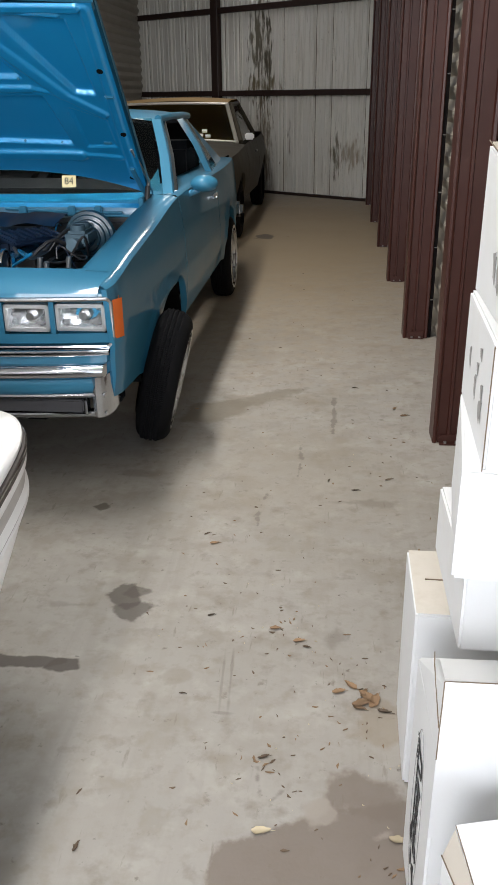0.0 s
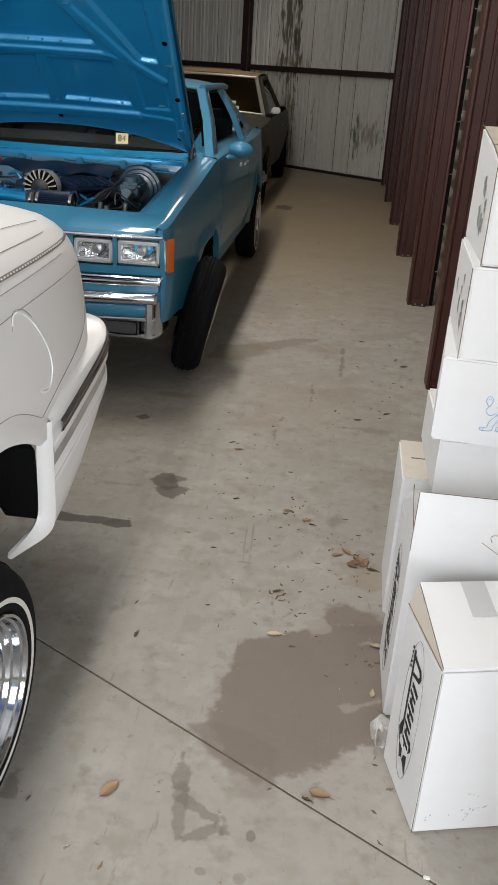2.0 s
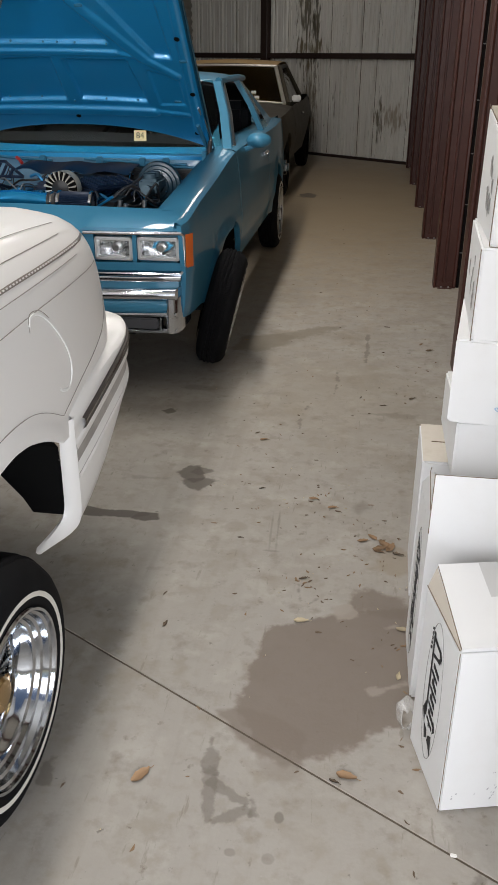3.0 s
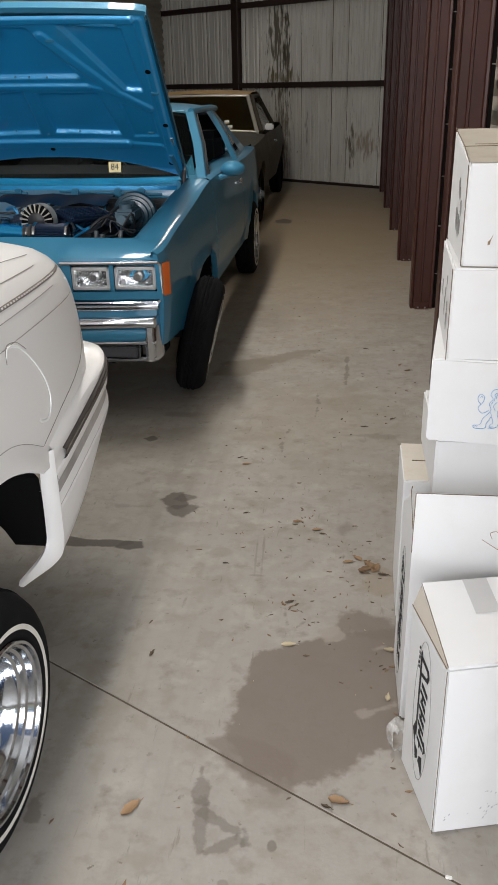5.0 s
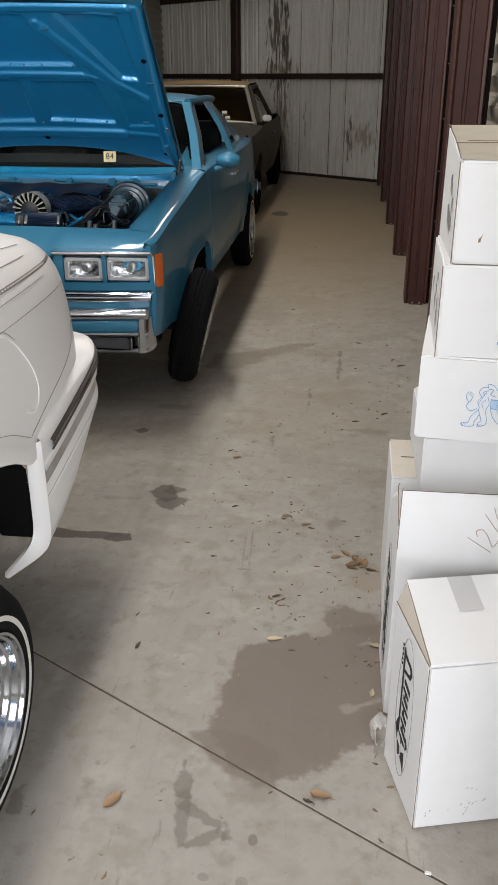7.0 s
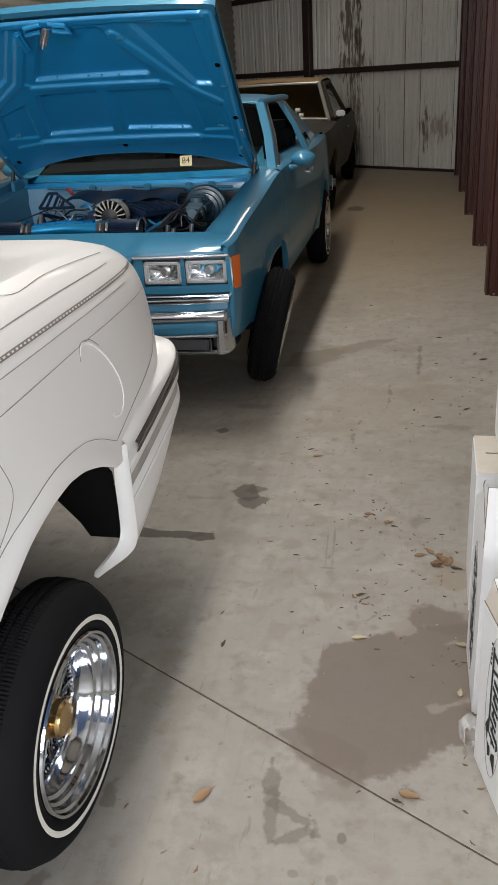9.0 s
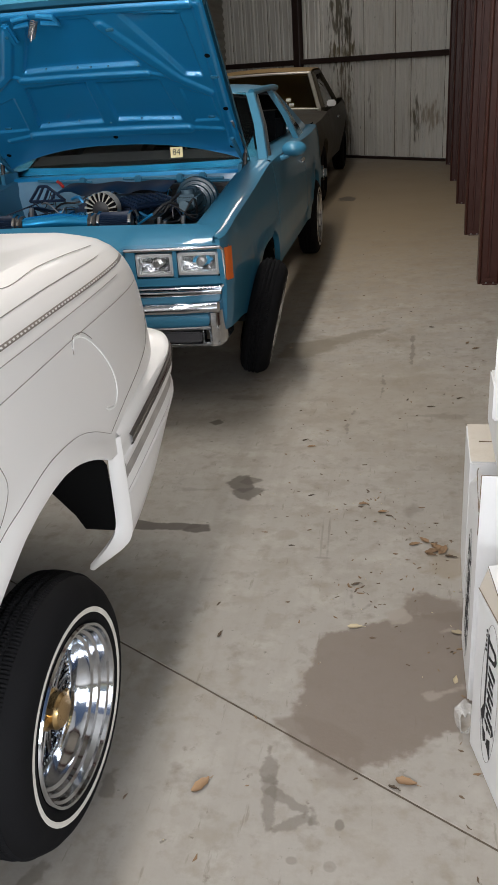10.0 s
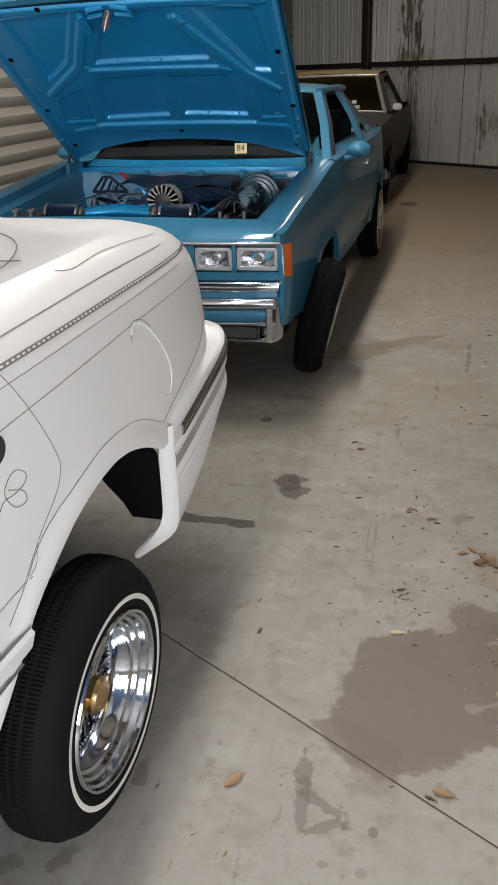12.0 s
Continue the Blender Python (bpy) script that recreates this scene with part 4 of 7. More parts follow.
    part("brake_drum", bm, dark_void, wheel)
    bm = bmesh.new()
    count = 36 if detail else 20
    for ring, (hx, hr, rx, rr) in enumerate(((-0.014, 0.046, -0.026, 0.1375), (-0.05, 0.048, -0.044, 0.138), (-0.004, 0.043, -0.013, 0.138))):
        for i in range(count):
            t0 = 2 * math.pi * (i + ring / 3) / count
            t1 = t0 + (0.24 if i % 2 else -0.24)
            tube(bm, [(hx * k, hr * k * math.cos(t0), hr * k * math.sin(t0)), (rx * k, rr * k * math.cos(t1), rr * k * math.sin(t1))], 0.0040, 6, False)
    tagged(part("spokes", bm, rim, wheel, "crossed chrome wire spokes"), kind="stuff")
    bm = bmesh.new()
    for i in range(72 if detail else 20):
        t = 2 * math.pi * i / (72 if detail else 20)
        for x, r in ((-0.012, 0.139), (-0.025, 0.1375)):
            q = Vector((x * k, r * k * math.cos(t), r * k * math.sin(t)))
            tube(bm, [q, q * 1.0 + Vector((0.006, -0.004 * math.cos(t), -0.004 * math.sin(t)))], 0.0032, 5)
    tagged(part("spoke_ends", bm, rim, wheel), kind="stuff")
    bm = bmesh.new()
    lathe(bm, [(x * k, r * k) for x, r in [(-0.004, 0.042), (0.004, 0.047), (0.014, 0.047), (0.018, 0.041), (0.036, 0.042), (0.041, 0.037), (0.044, 0.035), (0.045, 0.016), (0.045, 0.0)]], 24)
    for i in range(2):
        t = math.pi * i - 0.15
        turn = Matrix.Rotation(t, 4, "X")
        box(bm, (0.016 * k, 0.02 * k, -0.013 * k), (0.026 * k, 0.070 * k, 0.013 * k), 0.003, turn)
    part("knock_off_cap", bm, cap_metal, wheel, "polished gold two-eared knock-off cap" if cap_metal == gold_metal else "chrome knock-off cap")
    return wheel


def pane(root, name, corners, material=None, n=6, bow=(0, 0, 0), label=""):
    """A glass pane between four corners, slightly bowed, with thickness."""
    a, b, c, d = [Vector(p) for p in corners]
    bow = Vector(bow)
    bm = bmesh.new()
    rows = []
    for i in range(n + 1):
        u = i / n
        rows.append([(a.lerp(b, u)).lerp(d.lerp(c, u), j / n) + bow * (4 * u * (1 - u)) for j in range(n + 1)])
    grid(bm, rows)
    nrm = (b - a).cross(d - a).normalized() * 0.004
    grid(bm, [[p + nrm for p in r] for r in rows])
    ob = part(name, bm, material or pane_tint, root, label)
    ob.visible_shadow = False
    return ob


# ---- the blue coupe ----
BX, BY = -1.58, 2.78
blue = thing("blue_coupe", BASE @ pose(BX, BY, 0), "metallic blue two-door coupe with its bonnet raised, on wire wheels", "car", "parked cars")
B_W = [(0.0, 0.885), (0.12, 0.910), (0.2, 0.930), (0.5, 0.928), (1.0, 0.932), (2.6, 0.935), (4.0, 0.92), (4.7, 0.87), (5.05, 0.82)]
B_PROF = [(0.25, -0.06), (0.36, -0.03), (0.5, -0.006), (0.62, 0.0), (0.645, 0.004), (0.66, -0.004), (0.8, -0.012), (0.9, -0.022), (0.97, -0.034), (1.02, -0.046)]
B_HIGH = [(0.0, 0.80), (0.08, 0.828), (0.31, 0.856), (1.0, 0.925), (1.65, 0.985), (2.4, 0.985), (3.4, 0.975), (4.3, 0.975), (4.8, 0.955), (5.05, 0.90)]
B_FW, B_RW, B_ARCH = 0.80, 3.73, 1.12
B_OPEN = [(0.575, 0.36), (0.735, 0.40), (0.875, 0.487), (1.02, 0.568), (1.21, 0.619), (1.39, 0.628), (1.53, 0.59), (1.60, 0.52), (1.635, 0.37)]   # the front wheel opening's edge


def b_wide(y, z):
    flare = 0.0
    for c, k in ((B_ARCH, (1.28, 0.77)), (B_RW, (1, 1))):
        r = math.hypot((y - c) / k[0], (z - 0.33) / k[1])
        flare = max(flare, 0.016 * max(0.0, 1 - abs(r - 0.40) / 0.05))
    return curve(B_W, y) + lerp(B_PROF, z) + flare


def b_arch(y, c, r, z0=0.33):
    d = abs(y - c)
    return z0 + math.sqrt(max(0.0, r * r - d * d)) if d < r else 0.0


def b_low(y):
    base = lerp([(0.0, 0.45), (0.12, 0.43), (0.3, 0.41), (0.6, 0.375), (1.4, 0.36), (3.2, 0.355), (4.3, 0.38), (5.05, 0.45)], y)
    front = curve(B_OPEN, y) if B_OPEN[0][0] < y < B_OPEN[-1][0] else 0.0
    return max(base, front, b_arch(y, B_RW, 0.36))


def arch_ys(y0, y1, c, r, n):
    ys = set(round(v, 4) for v in span(y0, y1, n))
    for i in range(25):
        v = c - r * math.cos(math.pi * i / 24)
        if y0 < v < y1:
            ys.add(round(v, 4))
    return sorted(ys)


def b_high(y):
    return curve(B_HIGH, y)


for s in (1, -1):
    side_panel("front_fender", blue, blue_paint, s, arch_ys(0.135, 1.655, B_ARCH, 0.50, 40), b_low, b_high, b_wide, 14)
    side_panel("door", blue, blue_paint, s, span(1.665, 3.06, 24), b_low, b_high, b_wide, 14)
    side_panel("quarter_panel", blue, blue_paint, s, arch_ys(3.07, 5.03, B_RW, 0.36, 30), b_low, b_high, b_wide, 14)
    # fender top, inner apron and wheel house
    bm = bmesh.new()
    grid(bm, [[(s * b_wide(y, b_high(y)), y, b_high(y)), (s * (b_wide(y, b_high(y)) - 0.03), y, b_high(y) + 0.012), (s * 0.775, y, b_high(y) + 0.016), (s * 0.765, y, b_high(y) + 0.012), (s * 0.762, y, b_high(y) - 0.03), (s * 0.70, y, b_high(y) - 0.04), (s * 0.66, y, 0.62), (s * 0.64, y, 0.50)] for y in span(0.305, 1.64, 24)])
    grid(bm, [[(s * b_wide(y, b_high(y)), y, b_high(y)), (s * (b_wide(y, b_high(y)) - 0.012), y, b_high(y) + 0.008), (s * 0.872, y, b_high(y) + 0.012), (s * 0.862, y, b_high(y) - 0.03)] for y in span(0.135, 0.315, 6)])
    grid(bm, [[(s * x, 0.306, z) for z in (0.78, b_high(0.306) + 0.010)] for x in (0.70, 0.90)])
    part("fender_top", bm, blue_paint, blue)
    # arch shade put into the near-black skin
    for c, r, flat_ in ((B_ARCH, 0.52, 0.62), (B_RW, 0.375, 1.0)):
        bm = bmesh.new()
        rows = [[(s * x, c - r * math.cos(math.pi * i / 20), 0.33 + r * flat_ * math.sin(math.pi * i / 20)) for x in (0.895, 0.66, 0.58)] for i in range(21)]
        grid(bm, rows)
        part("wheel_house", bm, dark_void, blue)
    # door handle and lock
    bm = bmesh.new()
    tube(bm, [(s * (b_wide(2.82, 0.86) + 0.012), y, 0.862) for y in span(2.74, 2.92, 4)], 0.012, 8)
    part("door_handle", bm, chrome, blue, "chrome door handle")
    bm = bmesh.new()
    lathe(bm, [(0, 0.013), (0.006, 0.013), (0.008, 0.008), (0.008, 0)], 16)
    bmesh.ops.transform(bm, matrix=pose(s * (b_wide(2.98, 0.84) + 0.0), 2.98, 0.835, 0, 0, 0 if s > 0 else 180), verts=bm.verts)
    part("door_lock", bm, chrome, blue, "round chrome lock")

# front header panel round the lamps
H_Y = 0.10
bm = bmesh.new()
prof = [(0.17, 0.615), (0.115, 0.625), (0.10, 0.64), (0.10, 0.675)]
xs = span(-0.90, 0.90, 60)


def nose(x):
    return 0.045 * (abs(x) / 0.90) ** 3


grid(bm, [[(x, y + nose(x), z) for y, z in prof] for x in xs])
prof = [(0.10, 0.79), (0.094, 0.80), (0.10, 0.82), (0.125, 0.838), (0.22, 0.86), (0.30, 0.868), (0.31, 0.86), (0.31, 0.82)]
grid(bm, [[(x, y + nose(x), z + (0.016 if y > 0.2 else 0.008) * (1 - (x / 0.90) ** 2) - (0.016 if abs(x) < 0.46 and y < 0.29 else 0)) for y, z in prof] for x in xs])
for s in (1, -1):
    for x0, x1 in ((0.888, 0.900), (0.682, 0.700), (0.47, 0.512)):
        box(bm, (min(s * x0, s * x1), 0.102 + nose(x1), 0.66), (max(s * x0, s * x1), 0.16, 0.80))
part("header_panel", bm, blue_paint, blue)
bm = bmesh.new()
box(bm, (-0.87, 0.165, 0.62), (0.87, 0.18, 0.80))
part("header_backing", bm, blue_paint, blue)


lamp_silver = mat("bright_lamp_frame", (0.62, 0.63, 0.64), 0.3, metal=0.6, vary=0.03, bump=0.0)
reflector_silver = mat("lamp_reflector_silver", (0.30, 0.31, 0.32), 0.26, metal=0.9, vary=0.1, scale=60)


def headlamp(x0, x1):
    z0, z1 = 0.683, 0.783
    yf = H_Y + nose((x0 + x1) / 2) + 0.012
    bm = bmesh.new()
    for lo, hi in (((x0, yf - 0.012, z1 - 0.014), (x1, yf + 0.03, z1)), ((x0, yf - 0.012, z0), (x1, yf + 0.03, z0 + 0.014)), ((x0, yf - 0.012, z0), (x0 + 0.013, yf + 0.03, z1)), ((x1 - 0.013, yf - 0.012, z0), (x1, yf + 0.03, z1))):
        box(bm, lo, hi, 0.003)
    lamp_part = part("headlamp", bm, lamp_silver, blue, "rectangular headlamp in a chrome frame")
    bm = bmesh.new()
    cx, cz = (x0 + x1) / 2, (z0 + z1) / 2
    rows = []
    nx, nz = 24, 14
    for i in range(nx + 1):
        u = i / nx * 2 - 1
        row = []
        for j in range(nz + 1):
            v = j / nz * 2 - 1
            r = min(1.0, math.hypot(u * 1.15, v))
            facet = 0.006 * math.sin(u * 14) * math.sin(v * 9 + 1)
            row.append((cx + u * (x1 - x0 - 0.016) / 2, yf + 0.032 - 0.028 * r * r + facet * r, cz + v * (z1 - z0 - 0.016) / 2))
        rows.append(row)
    grid(bm, rows)
    part("reflector", bm, reflector_silver, lamp_part, "faceted bright reflector")
    bm = bmesh.new()
    lathe(bm, [(-0.03, 0.0), (-0.03, 0.016), (-0.022, 0.022), (0.0, 0.022)], 20, "y")
    bmesh.ops.transform(bm, matrix=Matrix.Translation((cx + 0.004, yf + 0.03, cz)), verts=bm.verts)
    part("bulb_shield", bm, steel_dull, lamp_part)
    pane(lamp_part, "lens", [(x0 + 0.009, yf - 0.004, z0 + 0.009), (x1 - 0.009, yf - 0.004, z0 + 0.009), (x1 - 0.009, yf - 0.004, z1 - 0.009), (x0 + 0.009, yf - 0.004, z1 - 0.009)], pane_clear, 4)


for s in (1, -1):
    headlamp(min(s * 0.702, s * 0.886), max(s * 0.702, s * 0.886))
    headlamp(min(s * 0.514, s * 0.682), max(s * 0.514, s * 0.682))
    # bright bezel round both lamps
    bm = bmesh.new()
    tube(bm, [(s * x, H_Y + nose(x) - 0.006, 0.803) for x in span(0.47, 0.895, 10)] + [(s * 0.905, H_Y + 0.044, 0.79), (s * 0.907, H_Y + 0.046, 0.72), (s * 0.905, H_Y + 0.045, 0.64), (s * 0.89, H_Y + 0.04, 0.626)] + [(s * x, H_Y + nose(x) - 0.004, 0.624) for x in span(0.88, 0.47, 8)], 0.009, 8)
    part("lamp_bezel", bm, chrome, blue, "bright bezel strip")
    bm = bmesh.new()
    rows = [[(s * (0.914 + 0.024 * u ** 0.8), 0.148 + 0.045 * u, z) for z in span(0.652, 0.797, 6)] for u in span(0, 1, 5)]
    grid(bm, rows)
    grid(bm, [[(s * (0.89 + 0.03 * u), 0.17 + 0.05 * u, z) for z in (0.652, 0.797)] for u in (0, 1)])
    part("side_marker", bm, amber, blue, "amber wrap-round marker lamp")
bm = bmesh.new()
for i in range(40):
    x = -0.455 + 0.91 * i / 39
    box(bm, (x - 0.003, 0.085, 0.64), (x + 0.003, 0.12, 0.79), 0.001)
box(bm, (-0.47, 0.08, 0.785), (0.47, 0.12, 0.80), 0.003)
box(bm, (-0.47, 0.08, 0.63), (0.47, 0.12, 0.645), 0.003)
part("grille", bm, blue_paint, blue, "fine upright blue grille bars")

# bumper with blue inserts


def bumper_path(n=30, reach=0.882):
    pts = []
    for i in range(n + 1):
        u = -1 + 2 * i / n
        x = reach * u
        pts.append((x, 0.012 + 0.05 * abs(u) ** 4))
    return pts


def bumper_band(name, prof, material, label="", reach=0.882, ends=True):
    bm = bmesh.new()
    rows = []
    path = bumper_path(30, reach)
    for x, y in path:
        rows.append([(x, y + o, z) for o, z in prof])
    if ends:
        back = [(reach + 0.012, 0.14), (reach + 0.012, 0.30)]
        rows = [[(-x, y + o * 0.2, z) for o, z in prof] for x, y in back[::-1]] + rows + [[(x, y + o * 0.2, z) for o, z in prof] for x, y in back]
    grid(bm, rows)
    return part(name, bm, material, blue, label)


bumper_band("trim_strip", [(0.07, 0.622), (0.05, 0.620), (0.047, 0.61), (0.05, 0.600), (0.07, 0.598)], chrome, "thin chrome strip", 0.895, False)
# unseen tray, added to stop overhead light leaking down through the bay
bm = bmesh.new()
box(bm, (-0.62, 0.10, 0.405), (0.62, 1.62, 0.425))
box(bm, (-0.87, 0.14, 0.425), (0.87, 0.60, 0.445))
part("light_stop_tray", bm, dark_void, blue)
bumper_band("filler_panel", [(0.075, 0.60), (0.06, 0.598), (0.05, 0.565), (0.06, 0.562)], blue_paint, "", 0.885)
bumper_band("bumper", [(0.06, 0.570), (0.030, 0.5745), (0.012, 0.5735), (0.0, 0.569), (-0.008, 0.561), (-0.011, 0.550), (-0.009, 0.539), (-0.002, 0.531), (0.012, 0.526)], chrome, "chrome front bumper bar")
bumper_band("bumper_insert", [(0.016, 0.527), (0.006, 0.523), (0.0, 0.512), (-0.002, 0.498), (0.0, 0.484), (0.006, 0.472), (0.016, 0.466)], blue_paint, "blue painted bumper insert", 0.865, False)
bumper_band("lower_bumper", [(0.05, 0.396), (0.012, 0.395), (0.006, 0.390), (0.006, 0.380), (0.014, 0.374), (0.05, 0.372)], chrome, "lower chrome bumper rail")
bumper_band("middle_rail", [(0.05, 0.470), (0.006, 0.469), (0.0, 0.463), (0.0, 0.456), (0.008, 0.450), (0.05, 0.449)], chrome, "thin chrome rail")
for s in (1, -1):
    bm = bmesh.new()
    rows = [[(s * x, y, z) for z in (0.376, 0.40, 0.46, 0.50, 0.532)] for x, y in ((0.838, 0.060), (0.852, 0.050), (0.872, 0.060), (0.888, 0.09), (0.896, 0.13), (0.897, 0.30))]
    grid(bm, rows)
    part("bumper_corner", bm, chrome, blue, "rounded chrome bumper corner")
bm = bmesh.new()
box(bm, (-0.8, 0.075, 0.39), (0.8, 0.09, 0.455))
part("bumper_recess", bm, black_plastic, blue)
for s in (1, -1):
    bm = bmesh.new()
    box(bm, (min(s * 0.46, s * 0.805), 0.038, 0.398), (max(s * 0.46, s * 0.805), 0.074, 0.448), 0.006)
    part("parking_lamp", bm, mat("smoky_lamp_lens", (0.06, 0.06, 0.066), 0.22, coat=0.5, bump=0.25, bump_scale=90), blue, "dark rectangular parking lamp")
    bm = bmesh.new()
    box(bm, (min(s * 0.813, s * 0.823), 0.024, 0.392), (max(s * 0.813, s * 0.823), 0.07, 0.452), 0.004)
    part("bumper_divider", bm, chrome, blue)

# raised bonnet: skin and stamped inner frame
hood_m = Matrix.Translation((0, 1.67, 1.02)) @ Matrix.Rotation(math.atan2(0.80, 1.0), 4, "X").inverted()
HOOD_L = 1.31


def hood_half(v):
    return 0.765 + 0.035 * v / HOOD_L


HOLLOWS = [  # corners of the panels pressed in between the ribs, and how deep
    ([(-0.564, 0.782), (-0.412, 0.902), (-0.237, 1.243), (-0.600, 1.215)], 1.0), ([(-0.251, 0.883), (0.376, 0.888), (0.210, 1.223), (-0.081, 1.214)], 1.0),
    ([(0.585, 0.797), (0.672, 0.790), (0.662, 1.212), (0.373, 1.233)], 1.0), ([(-0.368, 0.432), (0.015, 0.443), (0.036, 0.783), (-0.300, 0.768)], 1.0),
    ([(0.106, 0.452), (0.470, 0.438), (0.431, 0.773), (0.099, 0.770)], 1.0), ([(-0.63, 0.42), (-0.44, 0.42), (-0.40, 0.70), (-0.58, 0.62)], 0.45),
    ([(0.54, 0.42), (0.68, 0.43), (0.68, 0.62), (0.53, 0.70)], 0.45),
]
RIDGES = [  # x0, v0, x1, v1, half width, height
    (-0.29, 0.832, 0.395, 0.828, 0.020, 0.014), (-0.42, 0.366, 0.49, 0.364, 0.034, 0.020), (-0.59, 0.338, -0.42, 0.366, 0.018, 0.010), (0.49, 0.364, 0.675, 0.347, 0.018, 0.010),
    (0.27, 1.17, 0.528, 0.789, 0.030, 0.012), (0.528, 0.789, 0.675, 0.667, 0.024, 0.012), (-0.20, 1.17, -0.345, 0.877, 0.026, 0.012), (-0.345, 0.877, -0.602, 0.67, 0.022, 0.012),
    (0.395, 0.828, 0.52, 0.79, 0.012, 0.008), (-0.345, 0.877, -0.26, 0.83, 0.012, 0.008), (-0.72, 1.275, 0.72, 1.275, 0.022, 0.016),
    (0.715, 0.20, 0.755, 1.27, 0.020, 0.010), (-0.715, 0.20, -0.755, 1.27, 0.020, 0.010), (-0.60, 1.235, -0.25, 1.262, 0.010, 0.008), (0.38, 1.252, 0.64, 1.236, 0.010, 0.008),
]


def ramp(e):
    e = max(0.0, min(1.0, e))
    return e * e * (3 - 2 * e)


def rib_height(x, v):
    """How far the pressed frame stands out towards the engine, in metres."""
    h = 0.024
    for pts, deep in HOLLOWS:
        d = -9.0
        for (x0, v0), (x1, v1) in zip(pts, pts[1:] + pts[:1]):
            k = math.hypot(x1 - x0, v1 - v0)
            d = max(d, ((x - x0) * (v1 - v0) - (v - v0) * (x1 - x0)) / k)
        h -= 0.024 * deep * ramp(0.5 - d / 0.011)
    for x0, v0, x1, v1, w, lift in RIDGES:
        dx, dv = x1 - x0, v1 - v0
        t = max(0.0, min(1.0, ((x - x0) * dx + (v - v0) * dv) / (dx * dx + dv * dv)))
        h = max(h, 0.024 + lift * ramp(1 - (math.hypot(x - x0 - t * dx, v - v0 - t * dv) - w * 0.6) / (w * 0.6)) if h > 0.020 else h)
    return h


def hood_point(x, v, o):
    return hood_m @ Vector((x, -v, o))


def rear_edge(x):
    return 0.185 * max(0.0, 1 - (abs(x) / 0.765) ** 2.4)


bm = bmesh.new()
rows = []
NV, NX = 230, 250
for j in range(NV + 1):
    row = []
    for i in range(NX + 1):
        u = -1 + 2 * i / NX
        v0 = rear_edge(u * 0.765) + 0.012
        v = v0 + (HOOD_L - 0.012 - v0) * j / NV
        w = hood_half(v) - 0.010
        x = u * w
        edge = max(0.0, 1 - (v - v0) / 0.03)
        row.append(hood_point(x, v, 0.02 * (1 - u * u) - 0.026 + 0.02 * edge - rib_height(x, v)))
    rows.append(row)
grid(bm, rows)
part("bonnet_frame", bm, hood_paint, blue, "stamped blue bonnet underside with pressed ribs", True, 80)
bm = bmesh.new()
rows = []
for j in range(31):
    row = []
    for i in range(35):
        u = max(-1.0, min(1.0, -1 + 2 * (i - 2) / 30))
        v0 = rear_edge(u * 0.765)
        v = v0 + (HOOD_L + 0.02 * (1 - u * u) - v0) * j / 30
        w = hood_half(v)
        if i in (0, 34):
            row.append(hood_point(u * w, v, -0.035))
        elif i in (1, 33):
            row.append(hood_point(u * (w + 0.004), v, -0.02))
        else:
            row.append(hood_point(u * w, v, 0.02 * (1 - u * u) - (0.006 if abs(u) == 1 else 0)))
    rows.append(row)
front = [p + (hood_m.to_3x3() @ Vector((0, -0.006, -0.04))) for p in rows[-1]]
rows.append(front)
rows.append([p + (hood_m.to_3x3() @ Vector((0, 0.03, -0.002))) for p in front])
grid(bm, rows)
part("bonnet", bm, blue_paint, blue, "raised metallic blue bonnet")
# clips, holes, latch and hinges on the bonnet
# dark discs painted for the shade inside pressed holes
for x, v in ((0.734, 0.949), (0.738, 0.539), (-0.697, 0.955), (-0.694, 0.536), (0.039, 0.304), (-0.374, 1.290), (-0.672, 0.202), (0.70, 0.181)):
    bm = bmesh.new()
    q = hood_point(x, v, 0.02 * (1 - (x / 0.78) ** 2) - 0.025 - rib_height(x, v))
    n_ = hood_m.to_3x3() @ Vector((0, 0, -1))
    tube(bm, [q, q + n_ * 0.003], 0.014, 12)
    part("bonnet_hole", bm, dark_void, blue)
for x, v in ((0.308, 1.152), (0.735, 0.792), (-0.20, 1.155), (-0.684, 0.792), (-0.561, 0.438), (0.639, 0.444)):
    bm = bmesh.new()
    box(bm, (x - 0.020, -v - 0.009, -0.006), (x + 0.020, -v + 0.009, 0.006), 0.004, hood_m @ Matrix.Translation((0, 0, 0.02 * (1 - (x / 0.78) ** 2) - 0.026 - rib_height(x, v))))
    part("bonnet_clip", bm, blue_paint, blue, "small light blue clip")
for x, v in ((-0.131, 0.885), (0.039, 0.885), (0.11, 0.885), (0.203, 0.885), (0.364, 0.885), (-0.314, 0.445), (-0.129, 0.445), (0.06, 0.44), (0.239, 0.447), (0.416, 0.44)):
    bm = bmesh.new()
    q = hood_point(x, v, 0.02 * (1 - (x / 0.78) ** 2) - 0.027 - rib_height(x, v))
    bmesh.ops.create_icosphere(bm, subdivisions=1, radius=0.007, matrix=Matrix.Translation(q))
    part("bonnet_stud", bm, blue_paint, blue)
bm = bmesh.new()
q0 = hood_point(-0.02, 1.262, -0.06)
n_ = hood_m.to_3x3() @ Vector((0, 0, -1))
coil = []
for i in range(90):
    t = i / 89
    coil.append(q0 + n_ * (0.09 * t) + (hood_m.to_3x3() @ Vector((0.016 * math.cos(t * 50), 0.016 * math.sin(t * 50), 0))))
tube(bm, coil, 0.0025, 5)
tube(bm, [q0, q0 + n_ * 0.11], 0.005, 8)
part("latch_spring", bm, steel_dull, blue, "coiled bonnet latch spring")
